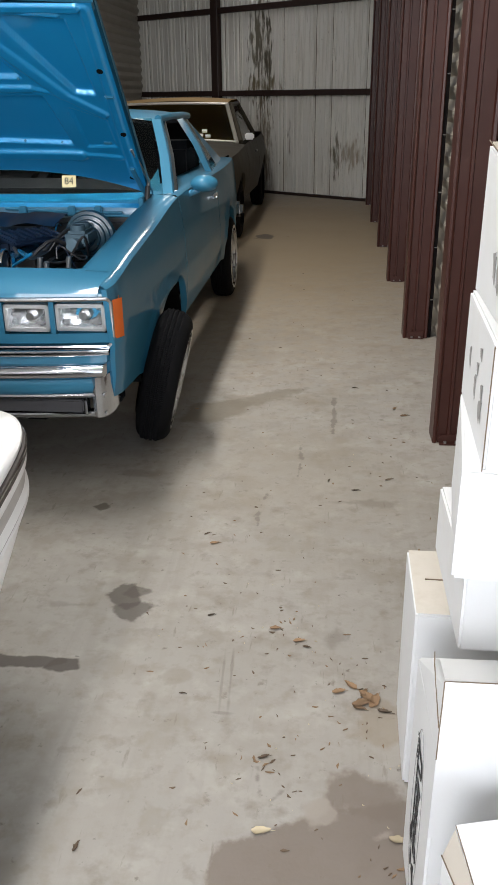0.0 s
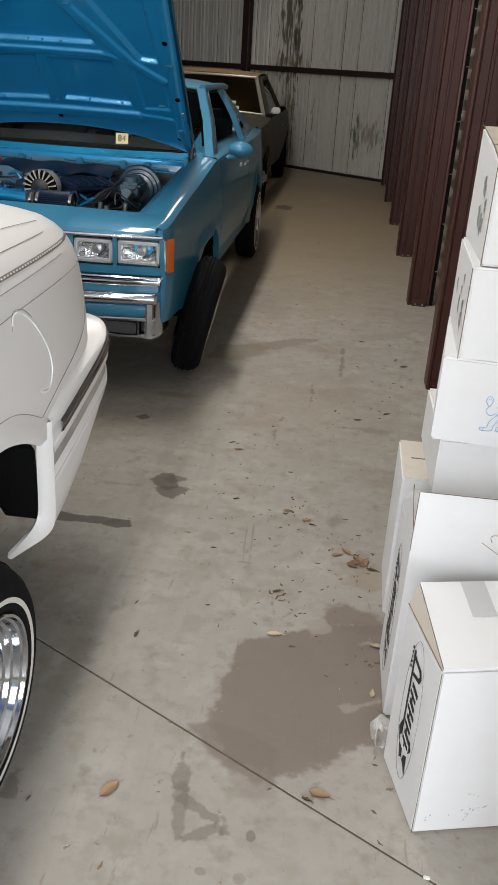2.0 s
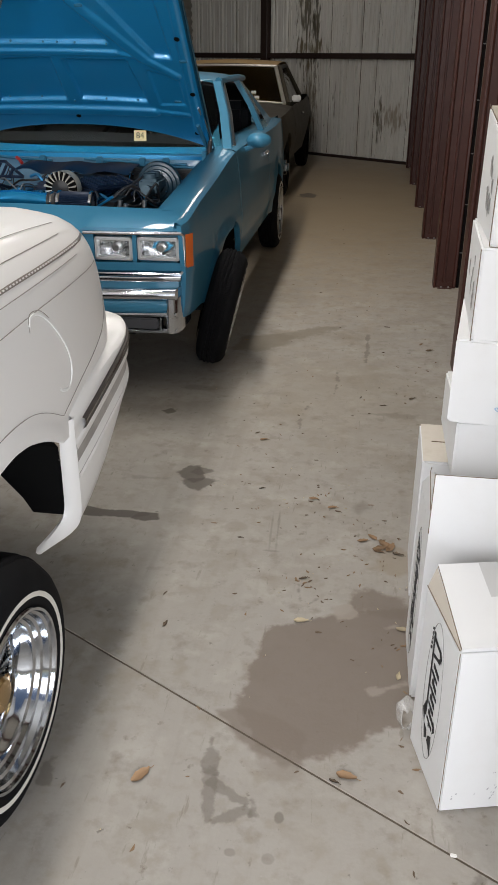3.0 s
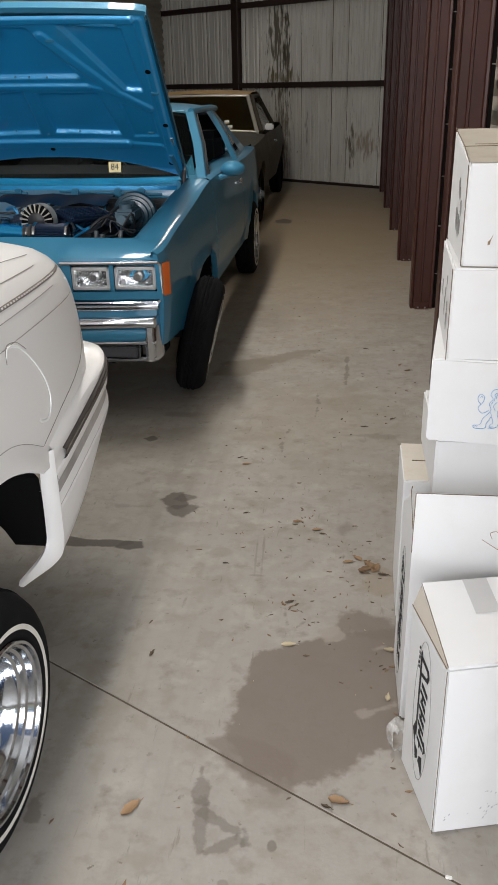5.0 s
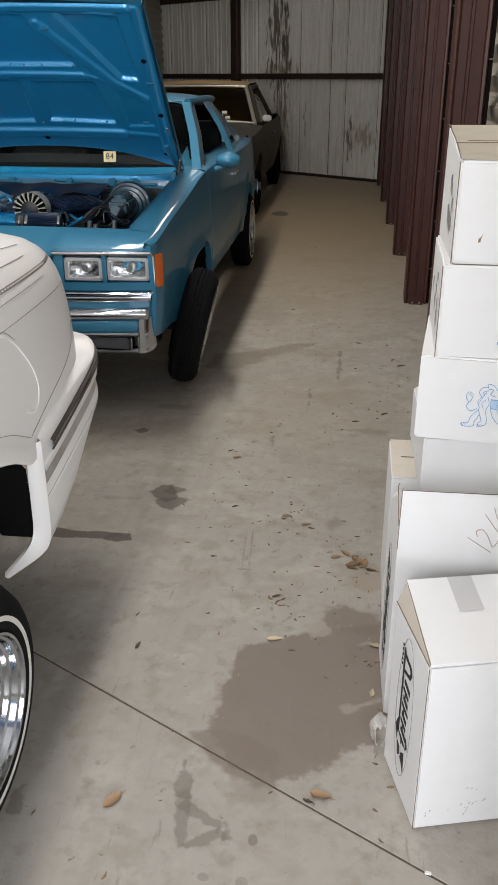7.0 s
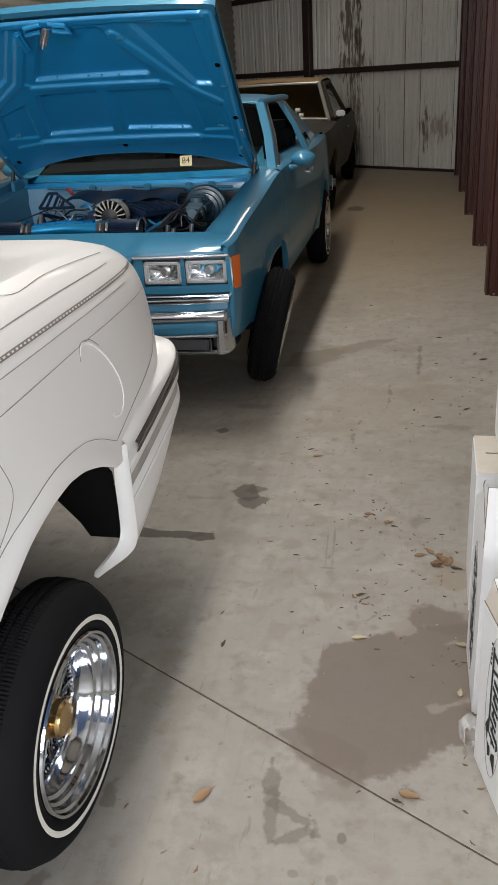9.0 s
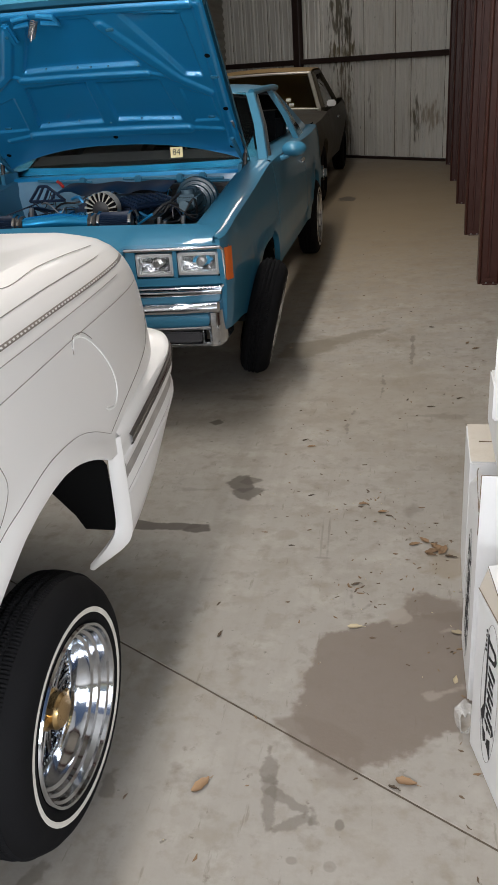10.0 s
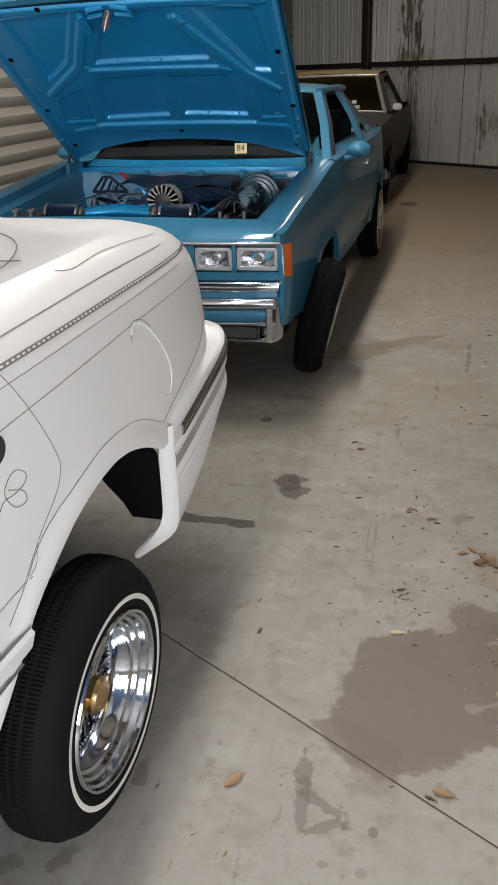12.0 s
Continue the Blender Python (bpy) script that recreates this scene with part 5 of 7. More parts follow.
bm = bmesh.new()
for dx in (-0.10, 0.10):
    tube(bm, [hood_point(-0.02 + dx * 0.2, 1.285, -0.05), hood_point(-0.02 + dx, 1.28, -0.062), hood_point(-0.02 + dx * 1.15, 1.24, -0.064), hood_point(-0.02 + dx * 0.3, 1.25, -0.06)], 0.012, 8)
box(bm, (-0.185, -1.27, -0.085), (-0.145, -1.14, -0.055), 0.012, hood_m)
part("latch_bracket", bm, hood_paint, blue)
for s in (1, -1):
    bm = bmesh.new()
    tube(bm, [(s * 0.755, 1.50, 0.90), (s * 0.765, 1.57, 1.08), hood_point(s * 0.745, 0.42, -0.05)], 0.008, 8)
    part("bonnet_strut", bm, steel_dull, blue, "slim gas strut")
    bm = bmesh.new()
    tube(bm, [(s * 0.755, 1.50, 0.88), (s * 0.762, 1.56, 1.05)], 0.013, 10)
    part("strut_body", bm, cable_black, blue)
    bm = bmesh.new()
    box(bm, (s * 0.74 - 0.012, 1.48, 0.90), (s * 0.74 + 0.012, 1.68, 1.0), 0.004)
    tube(bm, [(s * 0.74, 1.65, 0.99), hood_point(s * 0.73, 0.10, -0.05), hood_point(s * 0.72, 0.28, -0.06)], 0.012, 8)
    part("bonnet_hinge", bm, blue_paint, blue)

# cowl, firewall, glasshouse
bm = bmesh.new()
rows = []
for x in span(-0.86, 0.86, 30):
    u = 1 - (x / 0.86) ** 2
    rows.append([(x, 1.60 - 0.03 * u, 0.935 + 0.010 * u), (x, 1.62 - 0.03 * u, 0.955 + 0.010 * u), (x, 1.66 - 0.04 * u, 0.960 + 0.010 * u), (x, 1.72 - 0.06 * u, 0.955 + 0.010 * u), (x, 1.88 - 0.12 * u, 0.962 + 0.010 * u)])
grid(bm, rows)
part("cowl", bm, hood_paint, blue, "blue cowl panel at the windscreen's foot")
bm = bmesh.new()
grid(bm, [[(x, 1.60 - 0.03 * (1 - (x / 0.86) ** 2), 0.936 + 0.01 * (1 - (x / 0.86) ** 2)), (x, 1.585, 0.90), (x, 1.56, 0.86), (x, 1.55, 0.5)] for x in span(-0.78, 0.78, 16)])
part("firewall", bm, mat("pale_blue_firewall_paint", (0.13, 0.28, 0.41), 0.4, vary=0.1, coat=0.3, dirt=(0.10, 0.2, 0.3), dirt_amount=0.5, dirt_scale=5), blue)
A0, A1 = (0.845, 1.70, 0.985), (0.655, 2.42, 1.345)
P_B0, P_B1 = (0.855, 3.16, 0.98), (0.668, 3.12, 1.335)


def bar(name, p, q, w, d, material, mid=None, label=""):
    """A flat pillar strip: w wide along the car, d thick."""
    bm = bmesh.new()
    pts = [Vector(p), Vector(mid) if mid else (Vector(p) + Vector(q)) / 2 + Vector((0.012 if p[0] > 0 else -0.012, 0, 0.006)), Vector(q)]
    rows = []
    for c in [pts[0].lerp(pts[1], t) for t in (0, 0.5)] + [pts[1].lerp(pts[2], t) for t in (0, 0.5, 1)]:
        rows.append([c + Vector(o) for o in ((-d / 2, -w / 2, 0), (d / 2, -w * 0.4, 0), (d / 2, w * 0.4, 0), (-d / 2, w / 2, 0))])
    vs = grid(bm, rows, close_v=True)
    return part(name, bm, material, blue, label)


for s in (1, -1):
    f_ = lambda p: (s * p[0], p[1], p[2])
    bar("windscreen_pillar", f_(A0), f_(A1), 0.075, 0.05, blue_paint)
    bar("window_frame", f_((0.862, 1.80, 0.98)), f_((0.675, 2.50, 1.33)), 0.022, 0.025, chrome, label="thin bright window edge")
    bar("centre_pillar", f_(P_B0), f_(P_B1), 0.085, 0.04, blue_paint)
    bm = bmesh.new()
    quad = [(0.845, 3.62, 0.975), (0.80, 4.35, 0.965), (0.615, 3.60, 1.335), (0.66, 3.40, 1.33)]
    grid(bm, [[f_(quad[0]), f_(quad[1])], [f_(quad[3]), f_(quad[2])]])
    part("rear_pillar", bm, blue_paint, blue)
    bm = bmesh.new()
    grid(bm, [[f_((q[0] - 0.04, q[1], q[2])) for q in (quad[0], quad[1])], [f_((q[0] - 0.04, q[1], q[2])) for q in (quad[3], quad[2])]])
    part("pillar_lining", bm, seat_dark, blue)
    bm = bmesh.new()
    tube(bm, [f_(p) for p in ((0.66, 2.42, 1.345), (0.678, 2.8, 1.352), (0.676, 3.2, 1.348), (0.65, 3.55, 1.335))], 0.022, 8)
    part("roof_rail", bm, blue_paint, blue)
    pane(blue, "quarter_window", [f_((0.85, 3.20, 0.98)), f_((0.845, 3.62, 0.98)), f_((0.66, 3.40, 1.325)), f_((0.665, 3.16, 1.325))], label="dusty rear quarter window")
    # door mirror
    bm = bmesh.new()
    bmesh.ops.create_uvsphere(bm, u_segments=24, v_segments=14, radius=1.0)
    for v in bm.verts:
        x, y, z = v.co
        y = y * 0.075 if y < 0 else y * 0.03
        v.co = (s * (0.985 + x * 0.080), 2.02 + y, 1.018 + z * 0.047)
    tube(bm, [f_((0.85, 1.99, 0.965)), f_((0.90, 2.0, 0.965)), f_((0.955, 2.01, 0.985))], [0.026, 0.018, 0.016], 10)
    part("door_mirror", bm, blue_paint, blue, "bullet-shaped blue door mirror")
bm = bmesh.new()
rows = []
for y in span(2.36, 3.58, 12):
    z = lerp([(2.36, 1.345), (2.6, 1.375), (3.2, 1.375), (3.58, 1.335)], y)
    rows.append([(x, y, z + 0.018 * (1 - (x / 0.66) ** 2) - 0.02 * (abs(x) / 0.66) ** 6) for x in span(-0.66, 0.66, 16)])
grid(bm, rows)
part("roof", bm, blue_paint, blue)
bm = bmesh.new()
grid(bm, [[(p[0] * 0.98, p[1], p[2] - 0.03) for p in r] for r in rows])
part("headliner", bm, seat_dark, blue)
screen = pane(blue, "windscreen", [(-0.80, 1.73, 0.965), (0.80, 1.73, 0.965), (0.63, 2.38, 1.35), (-0.63, 2.38, 1.35)], None, 10, (0, -0.06, 0.0))
pane(blue, "rear_window", [(-0.66, 4.15, 0.99), (0.66, 4.15, 0.99), (0.6, 3.58, 1.33), (-0.6, 3.58, 1.33)], pane_dark)
bm = bmesh.new()
grid(bm, [[(x * w, y, z + 0.012 * (1 - x * x)) for x in span(-1, 1, 12)] for y, z, w in ((4.1, 0.97, 0.83), (4.4, 0.972, 0.82), (4.8, 0.955, 0.78), (5.02, 0.90, 0.74), (5.05, 0.7, 0.76), (5.04, 0.45, 0.76))])
part("boot_lid", bm, blue_paint, blue)
bm = bmesh.new()
box(bm, (-0.88, 5.06, 0.42), (0.88, 5.16, 0.56), 0.03)
part("rear_bumper", bm, chrome, blue)
pane(blue, "door_window", [(-0.852, 1.86, 0.985), (-0.855, 3.12, 0.985), (-0.67, 3.10, 1.335), (-0.672, 2.48, 1.335)], pane_dark)
bm = bmesh.new()
box(bm, (-0.70, 3.45, 0.45), (0.70, 3.75, 1.17), 0.06)
part("back_seat", bm, seat_dark, blue)
# windscreen card
bm = bmesh.new()
box(bm, (-0.037, -0.0006, -0.030), (0.037, 0.0006, 0.030), 0.0004)
card = part("windscreen_card", bm, sticker_yellow, screen, "small yellow number card behind the windscreen")
card.matrix_local = pose(0.315, 1.685, 1.062, -12, 0, 4)


lettering("84", 0.050, ink_black, screen, pose(0.315, 1.685, 1.062, -12, 0, 4) @ pose(0, -0.003, 0, 90, 0, 0))
# cabin
bm = bmesh.new()
box(bm, (-0.74, 1.85, 0.55), (0.74, 2.10, 0.955), 0.04)
part("dashboard", bm, seat_dark, blue)
for x in (-0.38, 0.38):
    bm = bmesh.new()
    box(bm, (x - 0.25, 2.55, 0.45), (x + 0.25, 3.05, 0.62), 0.06)
    box(bm, (x - 0.24, 2.98, 0.5), (x + 0.24, 3.14, 1.12), 0.06, pose(0, 0, 0))
    part("seat", bm, seat_dark, blue)
bm = bmesh.new()
ring = [(0.38 + 0.18 * math.cos(t), 2.28 + 0.05 * math.sin(t), 0.98 + 0.17 * math.sin(t)) for t in span(0, 2 * math.pi, 28)]
tube(bm, ring, 0.014, 8, False)
tube(bm, [(0.20, 2.28, 0.98), (0.56, 2.28, 0.98)], 0.012, 8)
tube(bm, [(0.38, 2.28, 0.98), (0.38, 2.0, 0.88)], 0.02, 8)
part("steering_wheel", bm, chrome, blue, "small chrome chain-style steering wheel")
bm = bmesh.new()
box(bm, (-0.70, 1.7, 0.36), (0.70, 5.0, 0.40))
box(bm, (-0.60, 0.25, 0.40), (0.60, 1.7, 0.43))
# unseen rails, pans and tank, added to block light under the coupe
for s_ in (1, -1):
    box(bm, (s_ * 0.62 - 0.05, 1.45, 0.20), (s_ * 0.62 + 0.05, 3.25, 0.37), 0.01)
    box(bm, (s_ * 0.50 - 0.05, 0.35, 0.24), (s_ * 0.50 + 0.05, 1.45, 0.41), 0.01)
    box(bm, (s_ * 0.50 - 0.05, 3.25, 0.26), (s_ * 0.50 + 0.05, 4.95, 0.38), 0.01)
box(bm, (-0.55, 0.62, 0.17), (0.55, 0.98, 0.42), 0.03)
box(bm, (-0.45, 1.0, 0.19), (0.40, 2.4, 0.38), 0.04)
box(bm, (-0.50, 4.1, 0.22), (0.50, 4.8, 0.38), 0.04)
tube(bm, [(-0.75, B_RW, 0.30), (0.75, B_RW, 0.30)], 0.05, 12)
grid(bm, [[(s_ * 0.78, y, z) for z in (0.4, 0.982)] for s_ in (1,) for y in (1.7, 4.9)])
grid(bm, [[(s_ * 0.78, y, z) for z in (0.4, 0.982)] for s_ in (-1,) for y in (1.7, 4.9)])
grid(bm, [[(x, 3.2, z) for z in (0.4, 0.95)] for x in (-0.8, 0.8)])
part("underbody", bm, dark_void, blue)
for s in (1, -1):
    bm = bmesh.new()
    grid(bm, [[(s * (b_wide(y, b_high(y)) - o), y, b_high(y) + h) for o, h in ((0.0, 0.0), (0.015, 0.010), (0.06, 0.014), (0.20, 0.012))] for y in span(1.66, 4.6, 24)])
    part("shoulder", bm, blue_paint, blue)
# wheels: the front pair leans out at the top
for s in (1, -1):
    wire_wheel(blue, (s * 0.950, B_FW, 0.296), 13.5, s, chrome, True, steer=3.6 * s, slim=True)
    wire_wheel(blue, (s * 0.865, B_RW, 0.304), 0, s, chrome, False, steer=0.5 * s)

# ---- engine bay ----
def pleated(name, x0, x1, y, z, r, label):
    bm = bmesh.new()
    rows = []
    for x in (x0, x0 + 0.004, x1 - 0.004, x1):
        rr = r if x in (x0 + 0.004, x1 - 0.004) else r * 0.92
        rows.append([(x, y + (rr - (0.006 if i % 2 else 0)) * math.cos(2 * math.pi * i / 72), z + (rr - (0.006 if i % 2 else 0)) * math.sin(2 * math.pi * i / 72)) for i in range(72)])
    vs = grid(bm, rows, close_v=True)
    bm.faces.new(vs[0])
    bm.faces.new(vs[-1][::-1])
    return part(name, bm, filter_navy, blue, label)


def ringed(name, x0, x1, y, z, r, material, label=""):
    bm = bmesh.new()
    lathe(bm, [(x0, r * 0.9), (x0, r), (x0 + 0.003, r + 0.003), (x1 - 0.003, r + 0.003), (x1, r), (x1, r * 0.9)], 32)
    bmesh.ops.transform(bm, matrix=Matrix.Translation((0, y, z)), verts=bm.verts)
    return part(name, bm, material, blue, label)


IY, IZ = 0.50, 0.862
for x0, x1 in ((-0.375, -0.215), (0.235, 0.385)):
    pleated("air_filter", x0, x1, IY, IZ, 0.050, "navy pleated cone air filter with chrome ends")
    for a in (x0 - 0.012, x1 - 0.004):
        ringed("filter_band", a, a + 0.016, IY, IZ, 0.052, chrome, "chrome filter end band")
bm = bmesh.new()
tube(bm, [(-0.17, IY, IZ), (-0.10, IY + 0.005, IZ + 0.005), (0.0, IY + 0.03, IZ + 0.008), (0.10, IY + 0.005, IZ + 0.005), (0.19, IY, IZ)], [0.036, 0.038, 0.040, 0.038, 0.036], 20)
tube(bm, [(0.0, IY + 0.03, IZ), (0.02, 0.8, 0.83), (0.02, 1.0, 0.80)], [0.036, 0.04, 0.045], 18)
part("intake_tube", bm, tube_blue, blue, "bright anodised blue intake tube")
for x in (-0.19, 0.195):
    ringed("hose_coupler", x - 0.022, x + 0.022, IY, IZ, 0.042, cable_black)
    ringed("hose_clamp", x - 0.006, x + 0.006, IY, IZ, 0.045, chrome)
bm = bmesh.new()
box(bm, (-0.28, 0.72, 0.45), (0.28, 1.40, 0.72), 0.03)
for s in (1, -1):
    box(bm, (s * 0.27 - 0.07, 0.80, 0.60), (s * 0.27 + 0.07, 1.35, 0.78), 0.03)
part("engine_block", bm, black_plastic, blue)
for s in (1, -1):
    bm = bmesh.new()
    box(bm, (s * 0.25 - 0.065, 0.82, 0.77), (s * 0.25 + 0.065, 1.34, 0.815), 0.015)
    part("valve_cover", bm, tube_blue, blue, "blue anodised valve cover")
bm = bmesh.new()
lathe(bm, [(-0.05, 0.03), (-0.05, 0.07), (-0.035, 0.083), (0.035, 0.083), (0.05, 0.07), (0.05, 0.03)], 36, "y")
fins = []
for i in range(18):
    t = 2 * math.pi * i / 18
    fins.append([[Matrix.Rotation(t + w_, 4, "Y") @ Vector((0, y_, r_)) for r_ in (0.045, 0.088)] for w_, y_ in ((-0.06, -0.036), (-0.045, -0.058), (0.045, -0.058), (0.06, -0.036))])
bmesh.ops.transform(bm, matrix=Matrix.Translation((0.12, 0.86, 0.875)), verts=bm.verts)
cast_alloy = mat("cast_alloy", (0.50, 0.47, 0.41), 0.5, metal=0.3)
# black ring paints the shade between the fins
slot_ring = bmesh.new()
lathe(slot_ring, [(-0.0500, 0.044), (-0.0515, 0.047), (-0.0515, 0.071), (-0.0375, 0.0845)], 36, "y")
bmesh.ops.transform(slot_ring, matrix=Matrix.Translation((0.12, 0.86, 0.875)), verts=slot_ring.verts)
alternator = part("alternator", bm, cast_alloy, blue, "pale cast alternator with cooling fins")
part("slots", slot_ring, dark_void, alternator, "dark cooling slots")
for rows in fins:
    bm = bmesh.new()
    grid(bm, rows)
    bmesh.ops.transform(bm, matrix=Matrix.Translation((0.12, 0.86, 0.875)), verts=bm.verts)
    part("fin", bm, cast_alloy, alternator)
bm = bmesh.new()
lathe(bm, [(-0.062, 0.0), (-0.062, 0.03), (-0.055, 0.045), (-0.05, 0.03)], 24, "y")
bmesh.ops.transform(bm, matrix=Matrix.Translation((0.12, 0.86, 0.875)), verts=bm.verts)
part("pulley", bm, cable_black, blue)
bm = bmesh.new()
lathe(bm, [(-0.085, 0.0), (-0.085, 0.035), (-0.072, 0.040), (-0.070, 0.062), (-0.062, 0.066), (-0.058, 0.084), (-0.044, 0.088), (-0.040, 0.104), (-0.030, 0.108), (-0.026, 0.122), (0.0, 0.127), (0.004, 0.118), (0.03, 0.118), (0.06, 0.09)], 40, "y")
bmesh.ops.transform(bm, matrix=Matrix.Translation((0.52, 1.30, 0.84)), verts=bm.verts)
part("brake_booster", bm, mat("dark_teal_paint", (0.010, 0.045, 0.072), 0.35, coat=0.3), blue, "round blue brake booster")
bm = bmesh.new()
box(bm, (0.465, 1.05, 0.83), (0.575, 1.23, 0.90), 0.015)
tube(bm, [(0.52, 1.24, 0.84), (0.52, 1.05, 0.84), (0.52, 0.98, 0.85)], 0.03, 16)
for y in (1.09, 1.17):
    tube(bm, [(0.52, y, 0.90), (0.52, y, 0.925)], 0.035, 18)
part("brake_master_cylinder", bm, mat("grey_blue_casting", (0.07, 0.12, 0.155), 0.5, metal=0.3), blue, "cast master cylinder")
bm = bmesh.new()
for s in (1, -1):
    for k in range(7):
        y = 1.02 + k * 0.05
        bm = bmesh.new()
        box(bm, (s * 0.10 - 0.055, y, 0.885), (s * 0.10 + 0.055, y + 0.03, 0.892), 0.002, pose(0.13 * s, 0, 0.02, 0, s * 16, 0))
        part("cover_slat", bm, filter_navy, blue)
bm = bmesh.new()
box(bm, (-0.10, 0.98, 0.80), (0.24, 1.40, 0.875), 0.02)
part("intake_manifold", bm, filter_navy, blue, "dark blue slotted intake cover")
bm = bmesh.new()
rows = []
for i in range(17):
    x = -0.30 + 0.66 * i / 16
    lift = 0.012 * math.sin(i * 1.1)
    rows.append([(x, 1.22 + 0.03 * math.sin(i * 0.9), 0.905 + lift), (x, 1.26, 0.918 + lift), (x + 0.02, 1.40, 0.94 + 0.4 * lift), (x + 0.02, 1.41, 0.925 + 0.4 * lift)])
grid(bm, rows)
part("engine_cover", bm, mat("navy_cover_plate", (0.006, 0.022, 0.055), 0.4, coat=0.3), blue, "wavy navy cover plate")
bm = bmesh.new()
for p, q in (((-0.50, 0.862), (-0.43, 0.945)), ((-0.43, 0.945), (-0.38, 0.945)), ((-0.50, 0.862), (-0.28, 0.862)), ((-0.455, 0.865), (-0.405, 0.94)), ((-0.41, 0.865), (-0.375, 0.925)), ((-0.365, 0.865), (-0.335, 0.91)), ((-0.38, 0.945), (-0.28, 0.862))):
    tube(bm, [(p[0], 1.30, p[1]), (q[0], 1.30, q[1])], 0.009, 6)
part("slotted_bracket", bm, filter_navy, blue, "dark slotted triangular bracket")
bm = bmesh.new()
tube(bm, [(-0.36, 1.42, 0.955), (-0.33, 1.39, 0.945), (-0.31, 1.37, 0.93)], 0.010, 8)
part("red_terminal", bm, red_plastic, blue, "red plastic terminal cover")
bm = bmesh.new()
box(bm, (-0.64, 0.50, 0.60), (-0.47, 0.74, 0.84), 0.012)
part("battery", bm, black_plastic, blue)
for x in (-0.60, -0.51):
    bm = bmesh.new()
    tube(bm, [(x, 0.55, 0.84), (x, 0.55, 0.865)], 0.014, 10)
    box(bm, (x - 0.02, 0.54, 0.86), (x + 0.02, 0.59, 0.875), 0.004)
    part("battery_terminal", bm, steel_dull, blue)
rng = random.Random(5)
for k in range(34):
    bm = bmesh.new()
    x, y = rng.uniform(-0.45, 0.64), rng.uniform(0.62, 1.5)
    pts = [(x, y, rng.uniform(0.72, 0.86))]
    for i in range(4):
        x += rng.uniform(-0.12, 0.12)
        y += rng.uniform(-0.02, 0.16)
        pts.append((max(-0.66, min(0.66, x)), min(1.53, y), rng.uniform(0.76, 0.90)))
    smooth_pts = []
    for i in range(len(pts) - 1):
        p0, p1, p2, p3 = [Vector(pts[max(0, min(len(pts) - 1, i + d))]) for d in (-1, 0, 1, 2)]
        for t in (0, 0.25, 0.5, 0.75):
            smooth_pts.append(0.5 * ((2 * p1) + (p2 - p0) * t + (2 * p0 - 5 * p1 + 4 * p2 - p3) * t * t + (3 * p1 - p0 - 3 * p2 + p3) * t**3))
    tube(bm, smooth_pts, rng.choice((0.004, 0.006, 0.009, 0.003)), 7)
    part("hose", bm, rng.choice((cable_black, cable_black, cable_black, filter_navy, steel_dull, hood_paint)), blue)
bm = bmesh.new()
for x0, x1, z in ((-0.55, -0.2, 0.955), (0.0, 0.62, 0.948), (0.10, 0.70, 0.93)):
    tube(bm, [(x0, 1.565, z - 0.01), ((x0 + x1) / 2, 1.545, z - 0.02), (x1, 1.56, z - 0.03)], 0.008, 8)
for x in (-0.25, 0.10, 0.36, 0.5):
    box(bm, (x - 0.02, 1.53, 0.91), (x + 0.02, 1.56, 0.955), 0.006)
part("firewall_harness", bm, blue_paint, blue)
# boxes added only to darken the firewall's right half
bm = bmesh.new()
box(bm, (0.02, 1.44, 0.60), (0.40, 1.55, 0.905), 0.02)
box(bm, (0.34, 1.47, 0.60), (0.72, 1.55, 0.90), 0.02)
part("dark_bay_box", bm, black_plastic, blue, "dark boxes added over the firewall's right half")
bm = bmesh.new()
box(bm, (-0.075, -0.17, -0.015), (0.075, 0.17, 0.015), 0.012, pose(0.30, 1.08, 0.872, -4, 14, -28))
sloped = part("sloping_cover", bm, filter_navy, blue, "navy ribbed engine cover")
for i in range(6):
    bm = bmesh.new()
    box(bm, (-0.06, -0.145 + 0.05 * i, 0.015), (0.06, -0.125 + 0.05 * i, 0.024), 0.004, pose(0.30, 1.08, 0.872, -4, 14, -28))
    part("rib", bm, filter_navy, sloped)
for x, y, z in ((0.46, 0.70, 0.80), (0.50, 0.66, 0.79), (0.58, 0.72, 0.80), (-0.22, 0.70, 0.87)):
    bm = bmesh.new()
    tube(bm, [(x, y, z), (x + 0.006, y, z + 0.045)], 0.012, 10)
    part("line_fitting", bm, steel_dull, blue, "bright metal line fitting")
bm = bmesh.new()
box(bm, (-0.70, 0.24, 0.45), (0.70, 0.30, 0.835), 0.01)
part("radiator_support", bm, blue_paint, blue)
bm = bmesh.new()
box(bm, (0.28, 0.62, 0.5), (0.62, 1.2, 0.74), 0.04)
box(bm, (0.30, 0.75, 0.72), (0.44, 1.3, 0.82), 0.03)
part("accessory_housing", bm, black_plastic, blue)
bm = bmesh.new()
box(bm, (-0.38, 0.31, 0.45), (0.42, 0.37, 0.80), 0.01)
part("radiator", bm, black_plastic, blue)

# ---- the white sedan, tail towards the blue coupe ----
white = thing("white_sedan", BASE @ pose(-1.58, 0, 0), "pearl white sedan with brown pinstripes, raised on wire wheels", "car", "parked cars")
W_W = [(-3.5, 0.80), (-3.2, 0.90), (-2.0, 0.94), (-0.5, 0.955), (0.7, 0.952), (1.2, 0.942), (1.5, 0.936), (1.72, 0.922), (1.82, 0.90), (1.90, 0.865), (1.96, 0.81)]
